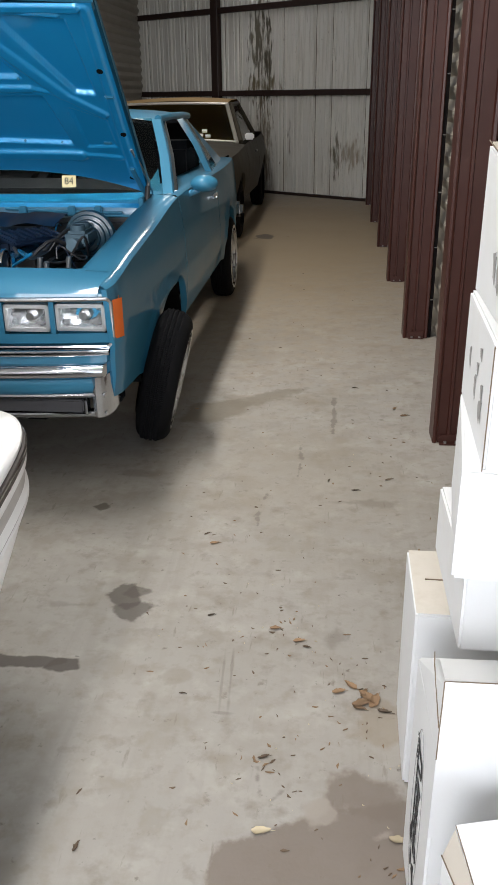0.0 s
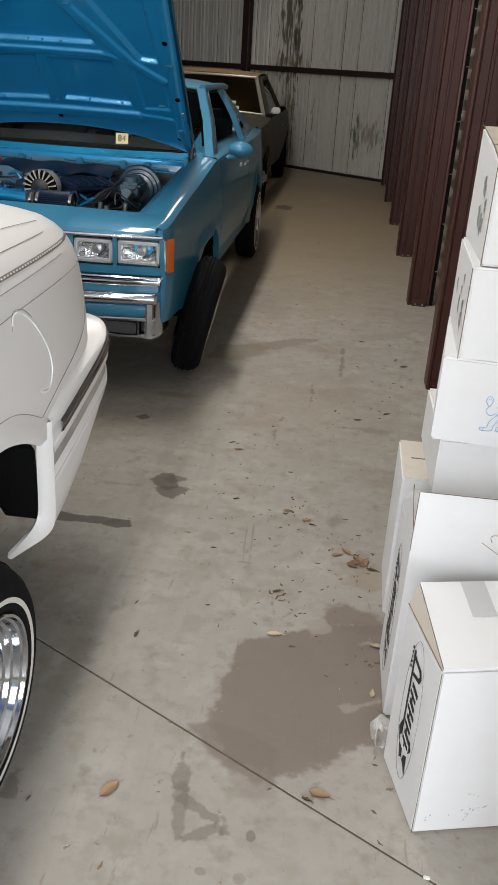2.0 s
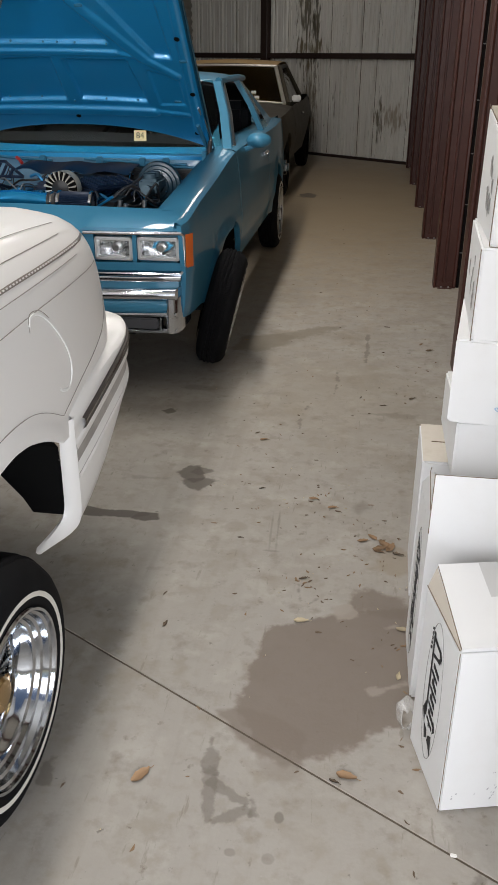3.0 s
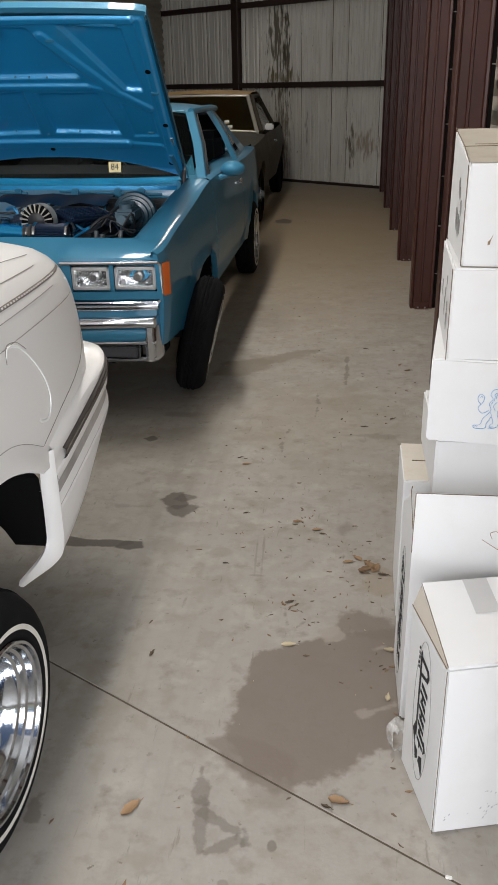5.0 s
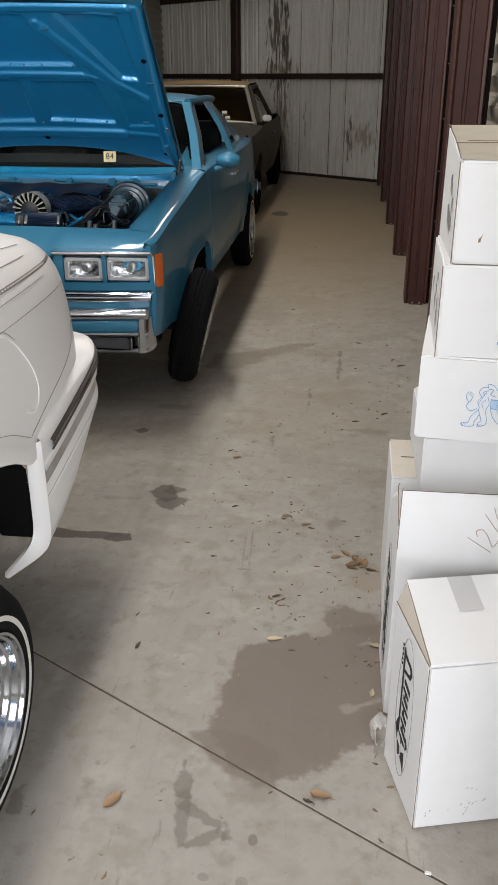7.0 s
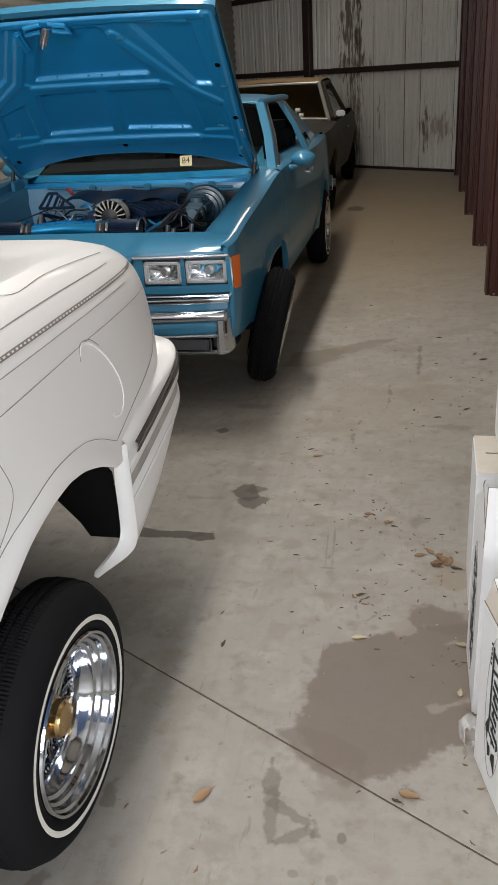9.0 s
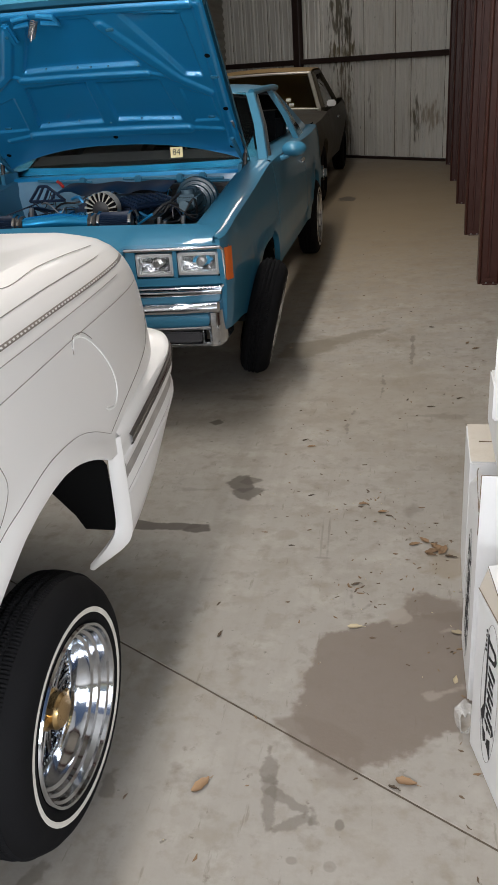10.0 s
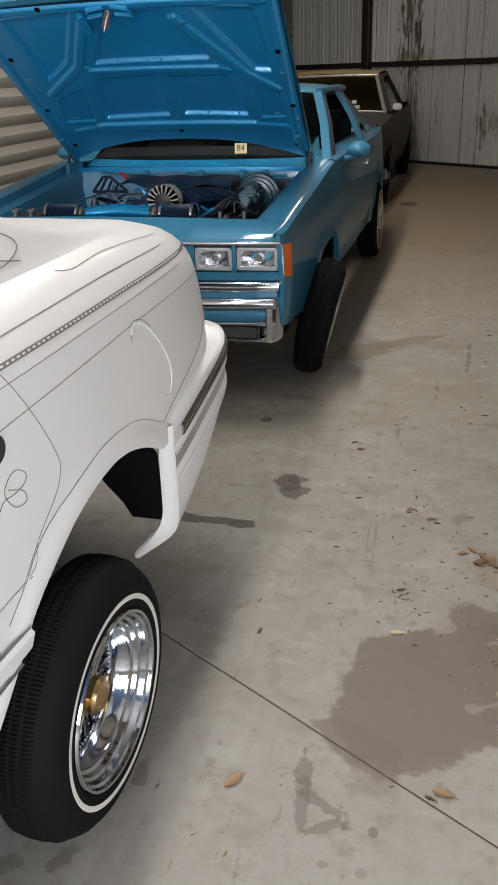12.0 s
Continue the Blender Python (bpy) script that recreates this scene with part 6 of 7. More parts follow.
W_PROF = [(0.28, -0.05), (0.36, -0.025), (0.5, -0.004), (0.62, 0.0), (0.8, -0.004), (0.95, -0.020), (1.03, -0.042), (1.08, -0.075), (1.11, -0.115), (1.125, -0.15)]
W_HIGH = [(-3.5, 0.85), (-3.0, 1.0), (-1.8, 1.10), (-0.5, 1.125), (0.6, 1.125), (1.2, 1.12), (1.5, 1.10), (1.75, 1.075), (1.96, 1.035)]
W_FRONT = -2.28


def w_high(y):
    return curve(W_HIGH, y)


def w_wide(y, z):
    top = w_high(y)
    zz = z + (1.125 - top) * max(0.0, (z - 0.6) / 0.5)
    flare = 0.014 * max(0.0, 1 - abs(z - w_low(y) - 0.02) / 0.05) if 0.1 < y < 1.3 else 0.0
    return curve(W_W, y) + curve(W_PROF, zz) + flare


def w_low(y):
    return lerp([(-3.5, 0.55), (-2.8, 0.55), (-2.72, 0.62), (-2.5, 0.70), (-2.28, 0.72), (-2.05, 0.70), (-1.85, 0.62), (-1.75, 0.29), (0.24, 0.29), (0.30, 0.368), (0.36, 0.439), (0.413, 0.49), (0.459, 0.531), (0.51, 0.578), (0.55, 0.601), (0.596, 0.621), (0.665, 0.650), (0.72, 0.670), (0.80, 0.686), (0.88, 0.694), (0.951, 0.693), (1.03, 0.680), (1.08, 0.665), (1.13, 0.646), (1.18, 0.624), (1.23, 0.597), (1.27, 0.575), (1.32, 0.57), (1.9, 0.60)], y)


W_YS = sorted(set([0.26, 0.28, 0.30, 0.32, 0.345, 0.37, 0.395] + span(-3.5, 1.96, 60) + span(0.1, 1.25, 30) + span(1.55, 1.96, 14)))
for s in (1, -1):
    side_panel("body_side", white, white_paint, s, W_YS, w_low, w_high, w_wide, 22, 0.05, False)
    # the sedan's arch shade is in this skin's near-black colour
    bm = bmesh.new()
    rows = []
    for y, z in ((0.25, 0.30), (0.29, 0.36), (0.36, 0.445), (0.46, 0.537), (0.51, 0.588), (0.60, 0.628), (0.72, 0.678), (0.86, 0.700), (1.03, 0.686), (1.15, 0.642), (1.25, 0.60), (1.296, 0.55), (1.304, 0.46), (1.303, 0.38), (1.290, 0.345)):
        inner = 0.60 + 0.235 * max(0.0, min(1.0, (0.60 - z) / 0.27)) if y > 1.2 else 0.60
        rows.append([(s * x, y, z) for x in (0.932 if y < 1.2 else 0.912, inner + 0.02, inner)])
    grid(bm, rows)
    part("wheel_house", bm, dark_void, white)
# boot lid, rear pillars and tail in one flowing skin
W_RIDGE = [(0.10, 1.495), (0.30, 1.475), (0.50, 1.425), (0.70, 1.355), (0.90, 1.280), (1.05, 1.222), (1.20, 1.178), (1.35, 1.153), (1.50, 1.138), (1.70, 1.110), (1.85, 1.078), (1.96, 1.045)]
W_TOP = [(0.10, 0.62), (0.30, 0.64), (0.50, 0.675), (0.70, 0.71), (0.90, 0.735), (1.05, 0.745), (1.20, 0.745), (1.50, 0.72), (1.96, 0.62)]


def deck_row(y):
    edge = w_wide(y, w_high(y))
    top, ridge, hi = curve(W_TOP, y), curve(W_RIDGE, y), w_high(y)
    lift = ridge - hi
    side = [(edge, hi), (edge - 0.012, hi + 0.16 * lift), (edge + (top - edge) * 0.45, hi + 0.50 * lift), (edge + (top - edge) * 0.75, hi + 0.72 * lift), (top, hi + 0.86 * lift)]
    inner = [(top * u, hi + (0.86 + 0.14 * (1 - u * u)) * lift) for u in (0.85, 0.6, 0.3, 0.0)]
    half = side + inner
    return [(x, y, z) for x, z in half] + [(-x, y, z) for x, z in half[-2::-1]]


bm = bmesh.new()
rows = [deck_row(y) for y in sorted(set(span(0.10, 1.96, 44) + [1.93, 1.945]))]
count = len(rows[0])
for y, z, half in ((1.985, 1.0, 0.71), (2.0, 0.93, 0.765), (2.015, 0.84, 0.795), (2.03, 0.74, 0.81), (2.04, 0.64, 0.81)):
    last = deck_row(1.96)
    rows.append([(p[0] / last[0][0] * half, y - 0.10 * abs(p[0] / last[0][0]) ** 4, z) for p in last])
grid(bm, rows)
part("boot_lid", bm, white_paint, white, "pearl white boot lid flowing into the rear pillars", True, 60)
# windows, roof and the rest of the cabin
for s in (1, -1):
    pane(white, "side_window", [(s * 0.85, 0.26, 1.12), (s * 0.85, -1.25, 1.10), (s * 0.66, -0.75, 1.46), (s * 0.69, -0.03, 1.47)])
    bm = bmesh.new()
    tube(bm, [(s * 0.84, -1.55, 1.09), (s * 0.65, -0.78, 1.47)], 0.03, 8)
    tube(bm, [(s * 0.86, -0.42, 1.11), (s * 0.68, -0.40, 1.48)], 0.025, 8)
    part("pillar", bm, white_paint, white)
pane(white, "rear_window", [(-0.60, 1.06, 1.232), (0.60, 1.06, 1.232), (0.53, 0.36, 1.478), (-0.53, 0.36, 1.478)])
pane(white, "windscreen", [(-0.80, -1.62, 1.1), (0.80, -1.62, 1.1), (0.63, -0.82, 1.47), (-0.63, -0.82, 1.47)])
bm = bmesh.new()
rows = [[(x * 0.67, y, z + 0.03 * (1 - x * x)) for x in span(-1, 1, 14)] for y, z in ((0.16, 1.482), (0.0, 1.492), (-0.4, 1.50), (-0.75, 1.485), (-0.86, 1.465))]
grid(bm, rows)
grid(bm, [[(p[0], p[1], p[2] - 0.03) for p in r] for r in rows])
part("roof", bm, white_paint, white)
bm = bmesh.new()
grid(bm, [[(x * w_wide(y, w_high(y)), y, w_high(y) + 0.03 * (1 - x * x)) for x in span(-1, 1, 12)] for y in span(-3.5, -1.55, 14)])
grid(bm, [[(x * 0.80, -3.5 - 0.02 * (1 - x * x), z) for x in span(-1, 1, 8)] for z in (0.35, 0.6, 0.86)])
part("bonnet", bm, white_paint, white)
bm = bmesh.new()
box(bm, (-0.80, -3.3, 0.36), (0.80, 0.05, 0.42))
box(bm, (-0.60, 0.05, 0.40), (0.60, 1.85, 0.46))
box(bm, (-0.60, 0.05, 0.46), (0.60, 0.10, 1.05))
# unseen low slabs, added to keep light from under the sedan
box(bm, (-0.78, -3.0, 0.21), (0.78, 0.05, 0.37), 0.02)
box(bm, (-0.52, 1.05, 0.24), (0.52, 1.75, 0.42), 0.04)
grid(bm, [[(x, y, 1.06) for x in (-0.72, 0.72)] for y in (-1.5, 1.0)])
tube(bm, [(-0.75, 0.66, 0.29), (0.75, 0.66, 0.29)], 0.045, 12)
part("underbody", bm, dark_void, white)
for x in (-0.4, 0.4):
    bm = bmesh.new()
    box(bm, (x - 0.3, -0.25, 0.5), (x + 0.3, 0.0, 1.12), 0.06)
    part("seat", bm, seat_dark, white)

# rear bumper: wraps round the corner
W_PATH = [(0.950, 1.325), (0.953, 1.39), (0.956, 1.50), (0.958, 1.64), (0.958, 1.76), (0.950, 1.85), (0.918, 1.93), (0.85, 1.99), (0.74, 2.035), (0.62, 2.055), (0.3, 2.075), (0.0, 2.08)]
W_PATH = W_PATH + [(-x, y) for x, y in W_PATH[-2::-1]]


def bumper_z(y, z):
    """The bumper climbs towards the tail, and its lower edge climbs faster."""
    lift = 0.20 * (max(1.30, min(1.95, y)) - 1.36)
    low = max(0.0, min(1.0, (0.45 - z) / 0.17))
    z -= 0.8 * max(0.0, z - 0.6) * max(0.0, min(1.0, (y - 1.45) / 0.4))
    return z + lift + low * curve([(1.32, 0.0), (1.40, 0.004), (1.50, 0.02), (1.62, 0.055), (1.78, 0.145), (1.90, 0.17), (2.2, 0.17)], y)


def wrap(name, prof, material, label="", i0=0, i1=None):
    """A band that runs along the bumper; prof holds (outwards, z)."""
    pts = [Vector(p) for p in bend(W_PATH, 4)]
    pts = pts[4 * i0:len(pts) + 4 * i1 if i1 else None]
    rows = []
    for i, p in enumerate(pts):
        d = (pts[min(i + 1, len(pts) - 1)] - pts[max(i - 1, 0)]).normalized()
        n = Vector((d.y, -d.x))
        rows.append([(*(p + n * o), bumper_z(p.y, z)) for o, z in prof])
    bm = bmesh.new()
    grid(bm, rows)
    return part(name, bm, material, white, label)


bumper_w = wrap("rear_bumper", [(-0.17, 0.652), (-0.10, 0.652), (-0.04, 0.650), (-0.016, 0.645), (-0.005, 0.636), (0.0, 0.620), (0.001, 0.598), (-0.001, 0.594), (-0.001, 0.560), (0.004, 0.554), (0.005, 0.540), (0.001, 0.532), (-0.006, 0.524), (-0.007, 0.486), (-0.001, 0.476), (0.001, 0.462), (-0.005, 0.456), (-0.005, 0.450), (0.001, 0.444), (0.0, 0.40), (-0.004, 0.35), (-0.014, 0.305), (-0.03, 0.288), (-0.06, 0.282)], white_paint, "white wrap-round rear bumper with grooves")
rubber_strip = mat("dark_bumper_rubber", (0.07, 0.06, 0.055), 0.5)
wrap("bumper_moulding", [(-0.001, 0.594), (0.007, 0.590), (0.009, 0.580), (0.008, 0.565), (-0.001, 0.560)], rubber_strip, "dark rubber bumper strip", 1, -1)
wrap("bumper_bright_strip", [(0.0085, 0.5835), (0.0105, 0.5815), (0.0085, 0.5795)], chrome, "thin bright strip", 1, -1)
# grey painted into the bumper's hollows as their shade
recess_shade = mat("grey_recess_shade", (0.40, 0.375, 0.35), 0.6, vary=0.5, scale=9)
wrap("bumper_recess_band", [(-0.0048, 0.522), (-0.0058, 0.518), (-0.0058, 0.491), (-0.0048, 0.488)], recess_shade, "soft grey shade band in the bumper recess")
wrap("bumper_groove", [(-0.004, 0.4555), (-0.0035, 0.453), (-0.004, 0.4505)], recess_shade, "soft grey bumper line")


def bend3(points, n=5):
    """A smooth run through points in space."""
    out = []
    for i in range(len(points) - 1):
        q = [Vector(points[max(0, min(len(points) - 1, i + d))]) for d in (-1, 0, 1, 2)]
        out += [0.5 * ((2 * q[1]) + (q[2] - q[0]) * t + (2 * q[0] - 5 * q[1] + 4 * q[2] - q[3]) * t * t + (3 * q[1] - q[0] - 3 * q[2] + q[3]) * t**3) for t in (k / n for k in range(n))]
    return out + [Vector(points[-1])]


CAP_OUT = bend3([(0.951, 1.326, 0.625), (0.952, 1.326, 0.52), (0.952, 1.326, 0.42), (0.951, 1.324, 0.345), (0.945, 1.314, 0.308), (0.930, 1.288, 0.290), (0.908, 1.245, 0.284), (0.884, 1.185, 0.286)])
CAP_IN = bend3([(0.918, 1.302, 0.625), (0.915, 1.297, 0.52), (0.914, 1.296, 0.42), (0.913, 1.293, 0.365), (0.908, 1.277, 0.334), (0.897, 1.249, 0.315), (0.885, 1.212, 0.304), (0.873, 1.165, 0.296)])
for s in (1, -1):
    bm = bmesh.new()
    rows = []
    for p, q in zip(CAP_OUT, CAP_IN):
        bulge = Vector((0.003, -0.007, -0.002))
        mid = [p.lerp(q, t) + bulge * (4 * t * (1 - t)) for t in (0.12, 0.35, 0.6, 0.85)]
        back = Vector((-0.004, 0.016, 0.004))
        rows.append([(s * v.x, v.y, v.z) for v in (p + back * 0.4, p, *mid, q, q + back)])
    grid(bm, rows)
    part("bumper_end", bm, white_paint, bumper_w, "white end cap of the bumper")
    for z0, z1 in ((0.592, 0.590), (0.505, 0.503)):
        bm = bmesh.new()
        grid(bm, [[(s * (0.948 - 0.040 * t), 1.3235 - 0.024 * t - 0.029 * t * (1 - t), z + 0.006 * t) for z in (z0, z1)] for t in span(0, 1, 6)])
        part("end_seam", bm, pin_brown, bumper_w)
    bm = bmesh.new()
    tube(bm, [(s * 0.918, 1.297, 0.608), (s * 0.918, 1.291, 0.608)], 0.005, 10)
    part("screw", bm, steel_dull, bumper_w)


# pinstripes and joints that follow the body
def on_side(y, z, s=1):
    e = 0.004
    p = Vector((s * w_wide(y, z), y, z))
    dy = Vector((s * (w_wide(y + e, z) - w_wide(y - e, z)), 2 * e, 0))
    dz = Vector((s * (w_wide(y, z + e) - w_wide(y, z - e)), 0, 2 * e))
    n = dy.cross(dz).normalized()
    if n.x * s < 0:
        n = -n
    return p, n


def stripe(name, yz, width, material, label="", s=1, lift=0.0014, steps=8):
    bm = bmesh.new()
    pts, nrm = [], []
    for (y0, z0), (y1, z1) in zip(yz, yz[1:]):
        for k in range(steps):
            p, n = on_side(y0 + (y1 - y0) * k / steps, z0 + (z1 - z0) * k / steps, s)
            pts.append(p)
            nrm.append(n)
    p, n = on_side(*yz[-1], s)
    pts.append(p)
    nrm.append(n)
    ribbon(bm, pts, nrm, width, lift)
    return part(name, bm, material, white, label)


for s in (1, -1):
    stripe("diamond_band", [(-0.4, 1.034), (0.5, 1.034), (1.2, 1.026), (1.80, 1.016)], 0.011, pin_brown, "brown band of tiny diamonds", s)
    bm = bmesh.new()
    for k in range(64):
        y = 0.42 + k * 0.02
        p, n = on_side(y, lerp([(-0.4, 1.034), (0.5, 1.034), (1.2, 1.026), (1.80, 1.016)], y), s)
        ribbon(bm, [p + Vector((0, -0.005, 0)), p, p + Vector((0, 0.005, 0))], [n] * 3, 0.005, 0.0024)
    tagged(part("diamond_row", bm, white_paint, white, "light diamonds in the brown band"), kind="stuff")
    stripe("pinstripe", [(-0.4, 1.004), (0.5, 1.004), (1.2, 0.998), (1.62, 0.996)], 0.0017, pin_brown, "", s)
    stripe("pinstripe", [(-0.4, 0.940), (0.5, 0.942), (1.2, 0.946), (1.78, 0.942)], 0.0017, pin_brown, "", s)
    stripe("pinstripe", bend([(0.44, 0.61), (0.512, 0.650), (0.594, 0.703), (0.723, 0.732), (0.897, 0.754), (1.062, 0.739), (1.176, 0.703), (1.284, 0.650), (1.30, 0.652), (1.443, 0.690), (1.60, 0.725), (1.72, 0.765), (1.80, 0.84)]), 0.0017, pin_brown, "", s, steps=2)
    stripe("scroll_stripe", bend([(1.165, 0.925), (1.186, 0.943), (1.24, 0.934), (1.303, 0.888), (1.366, 0.812), (1.384, 0.748), (1.353, 0.706), (1.303, 0.713), (1.282, 0.727)]), 0.008, pin_white, "white scroll pinstripe", s, 0.003, steps=2)
    stripe("scroll_edge", bend([(1.160, 0.912), (1.168, 0.936), (1.19, 0.951), (1.245, 0.942), (1.29, 0.912)]), 0.0018, pin_brown, "", s, steps=2)
    stripe("door_joint", bend([(0.53, 1.11), (0.59, 1.05), (0.659, 0.928), (0.70, 0.84), (0.708, 0.795), (0.672, 0.755), (0.583, 0.706), (0.50, 0.645)]), 0.0022, pin_brown, "", s, 0.0008, steps=3)
    stripe("swirl_stripe", bend([(0.46, 0.80), (0.498, 0.828), (0.533, 0.826), (0.572, 0.828), (0.586, 0.843), (0.56, 0.862), (0.53, 0.859), (0.508, 0.838), (0.531, 0.803), (0.568, 0.796), (0.566, 0.818), (0.52, 0.842)]), 0.0017, pin_brown, "", s, steps=2)
    bm = bmesh.new()
    p, n = on_side(0.512, 0.922, s)
    lathe(bm, [(0.0, 0.026), (0.007, 0.026), (0.009, 0.022), (0.005, 0.015), (0.003, 0.0)], 24)
    bmesh.ops.transform(bm, matrix=Matrix.Translation(p) @ (pose(0, 0, 0) if s > 0 else pose(0, 0, 0, 0, 0, 180)) @ Matrix.Diagonal((1, 1.1, 1, 1)), verts=bm.verts)
    part("door_handle", bm, black_plastic, white, "black door handle cup with bright edge")
    stripe("rocker_moulding", [(-1.7, 0.557), (0.478, 0.557)], 0.055, white_paint, "", s, 0.010)
    stripe("cladding_joint", bend([(-1.7, 0.655), (0.30, 0.655), (0.53, 0.657), (0.575, 0.70)]), 0.0022, pin_brown, "", s, 0.0010, steps=3)
    stripe("rocker_line", [(-1.7, 0.524), (0.446, 0.524)], 0.006, steel_dull, "", s, 0.006)
# shoulder pinstripes
for s in (1, -1):
    stripe("pinstripe", bend([(0.60, 1.080), (0.66, 1.072), (0.80, 1.072), (1.2, 1.070), (1.6, 1.056)]), 0.0018, pin_brown, "", s, steps=3)
    stripe("pinstripe", bend([(1.02, 1.112), (1.08, 1.103), (1.25, 1.104), (1.45, 1.092), (1.66, 1.074)]), 0.0017, pin_brown, "", s, steps=3)


def on_deck(y, u, s=1):
    """A point and normal on the rear pillar; u runs from the waist up."""
    def at(yy, uu):
        row = deck_row(yy)
        i = min(int(uu), 3)
        return Vector(row[i]).lerp(Vector(row[i + 1]), uu - i)
    e = 0.02
    n = (at(y + e, u) - at(y - e, u)).cross(at(y, u + e) - at(y, u - e)).normalized()
    if n.x < 0:
        n = -n
    p = at(y, u)
    return Vector((s * p.x, p.y, p.z)), Vector((s * n.x, n.y, n.z))


for s in (1, -1):
    for yu in ([(0.70, 1.2), (0.80, 0.9), (0.90, 1.1), (0.96, 1.7), (0.93, 2.3), (0.86, 2.4), (0.82, 1.9), (0.86, 1.3), (0.95, 1.05)], [(0.68, 2.3), (0.80, 3.0), (0.88, 2.9), (0.90, 2.2), (0.84, 1.6), (0.76, 1.9), (0.78, 2.5)]):
        bm = bmesh.new()
        got = [on_deck(y, u, s) for y, u in bend(yu, 5)]
        ribbon(bm, [g[0] for g in got], [g[1] for g in got], 0.0022, 0.0022)
        part("swirl_stripe", bm, pin_brown, white, "thin brown pinstripe swirl")
for s in (1, -1):
    wire_wheel(white, (s * 0.967, 0.640, 0.2935), 1.8, s, gold_metal, True, None, 0.2806, -1.6 * s, True)
    wire_wheel(white, (s * 0.90, W_FRONT, 0.303), 3, s, gold_metal, False)

# ---- the old brown coupe at the far end ----
GX, GY = -1.80, 8.35
brown = thing("brown_coupe", BASE @ pose(GX, GY, 0), "old olive-brown coupe with a tan vinyl roof and bright screen trim", "car", "parked cars")


def g_low(y):
    d0, d1 = abs(y - 1.0), abs(y - 3.95)
    lo = 0.30
    for d in (d0, d1):
        if d < 0.37:
            lo = max(lo, 0.32 + math.sqrt(0.37**2 - d * d))
    return lo


def g_high(y):
    return curve([(0.0, 0.80), (0.3, 0.86), (1.0, 0.90), (2.0, 0.93), (3.2, 0.93), (4.3, 0.95), (5.2, 0.86)], y)


def g_wide(y, z):
    return curve([(0.0, 0.82), (0.3, 0.90), (1.0, 0.955), (2.5, 0.94), (4.2, 0.95), (5.2, 0.84)], y) + curve([(0.3, -0.07), (0.5, -0.02), (0.65, 0.0), (0.8, -0.015), (0.95, -0.06)], z)


for s in (1, -1):
    side_panel("front_fender", brown, gold_paint, s, arch_ys(0.0, 1.80, 1.0, 0.37, 20), g_low, g_high, g_wide, 8)
    side_panel("door", brown, gold_paint, s, span(1.81, 3.2, 10), g_low, g_high, g_wide, 8)
    side_panel("quarter_panel", brown, gold_paint, s, arch_ys(3.21, 5.2, 3.95, 0.37, 20), g_low, g_high, g_wide, 8)
    # rims and sidewall stripes blackened: the darkness down there is in their colour
    wire_wheel(brown, (s * 0.85, 1.0, 0.313), 0, s, chrome, False, rubber, 0.30, shaded_stripe=rubber)
    wire_wheel(brown, (s * 0.85, 3.95, 0.313), 0, s, chrome, False, rubber, 0.30, shaded_stripe=rubber)
    bm = bmesh.new()
    tube(bm, [(s * 0.80, 1.82, 0.95), (s * 0.62, 2.42, 1.36)], 0.024, 8)
    part("screen_trim", bm, bright_trim, brown, "bright windscreen pillar trim")
    bm = bmesh.new()
    tube(bm, [(s * 0.83, 2.0, 0.95), (s * 0.66, 2.5, 1.35), (s * 0.66, 3.2, 1.36), (s * 0.82, 3.7, 0.98)], 0.03, 8)
    part("window_frame", bm, gold_paint, brown)
    pane(brown, "side_window", [(s * 0.83, 2.0, 0.95), (s * 0.83, 3.3, 0.95), (s * 0.66, 3.2, 1.35), (s * 0.66, 2.5, 1.35)])
    bm = bmesh.new()
    box(bm, (min(s * 0.87, s * 0.98), 2.05, 0.97), (max(s * 0.87, s * 0.98), 2.11, 1.045), 0.015)
    part("door_mirror", bm, paper_white if s > 0 else gold_paint, brown, "squarish pale door mirror")
    bm = bmesh.new()
    tube(bm, [(s * (g_wide(2.9, 0.8) + 0.01), y, 0.80) for y in (2.78, 2.94)], 0.013, 8)
    part("door_handle", bm, chrome, brown, "chrome door handle")
bm = bmesh.new()
rows = [[(x * g_wide(y, g_high(y)), y, g_high(y) + 0.05 * (1 - abs(x) ** 3) - 0.012 * math.exp(-((abs(x) - 0.45) / 0.06) ** 2)) for x in span(-1, 1, 40)] for y in span(0.02, 1.86, 12)]
grid(bm, rows)
part("bonnet", bm, gold_paint, brown, "long dark bonnet")
bm = bmesh.new()
box(bm, (-0.82, -0.02, 0.55), (0.82, 0.08, 0.82), 0.03)
part("grille_panel", bm, gold_paint, brown)
bm = bmesh.new()
box(bm, (-0.90, -0.14, 0.40), (0.90, 0.02, 0.56), 0.03)
part("front_bumper", bm, chrome, brown)
pane(brown, "windscreen", [(-0.78, 1.83, 0.955), (0.78, 1.83, 0.955), (0.62, 2.42, 1.36), (-0.62, 2.42, 1.36)], pane_olive)
bm = bmesh.new()
tube(bm, [(x * 0.63, 2.41 - 0.03 * (1 - x * x), 1.365 + 0.01 * (1 - x * x)) for x in span(-1, 1, 10)], 0.016, 8)
tube(bm, [(x * 0.79, 1.82 - 0.05 * (1 - x * x), 0.962 + 0.03 * (1 - x * x)) for x in span(-1, 1, 10)], 0.012, 8)
part("screen_moulding", bm, bright_trim, brown, "bright windscreen moulding")
bm = bmesh.new()
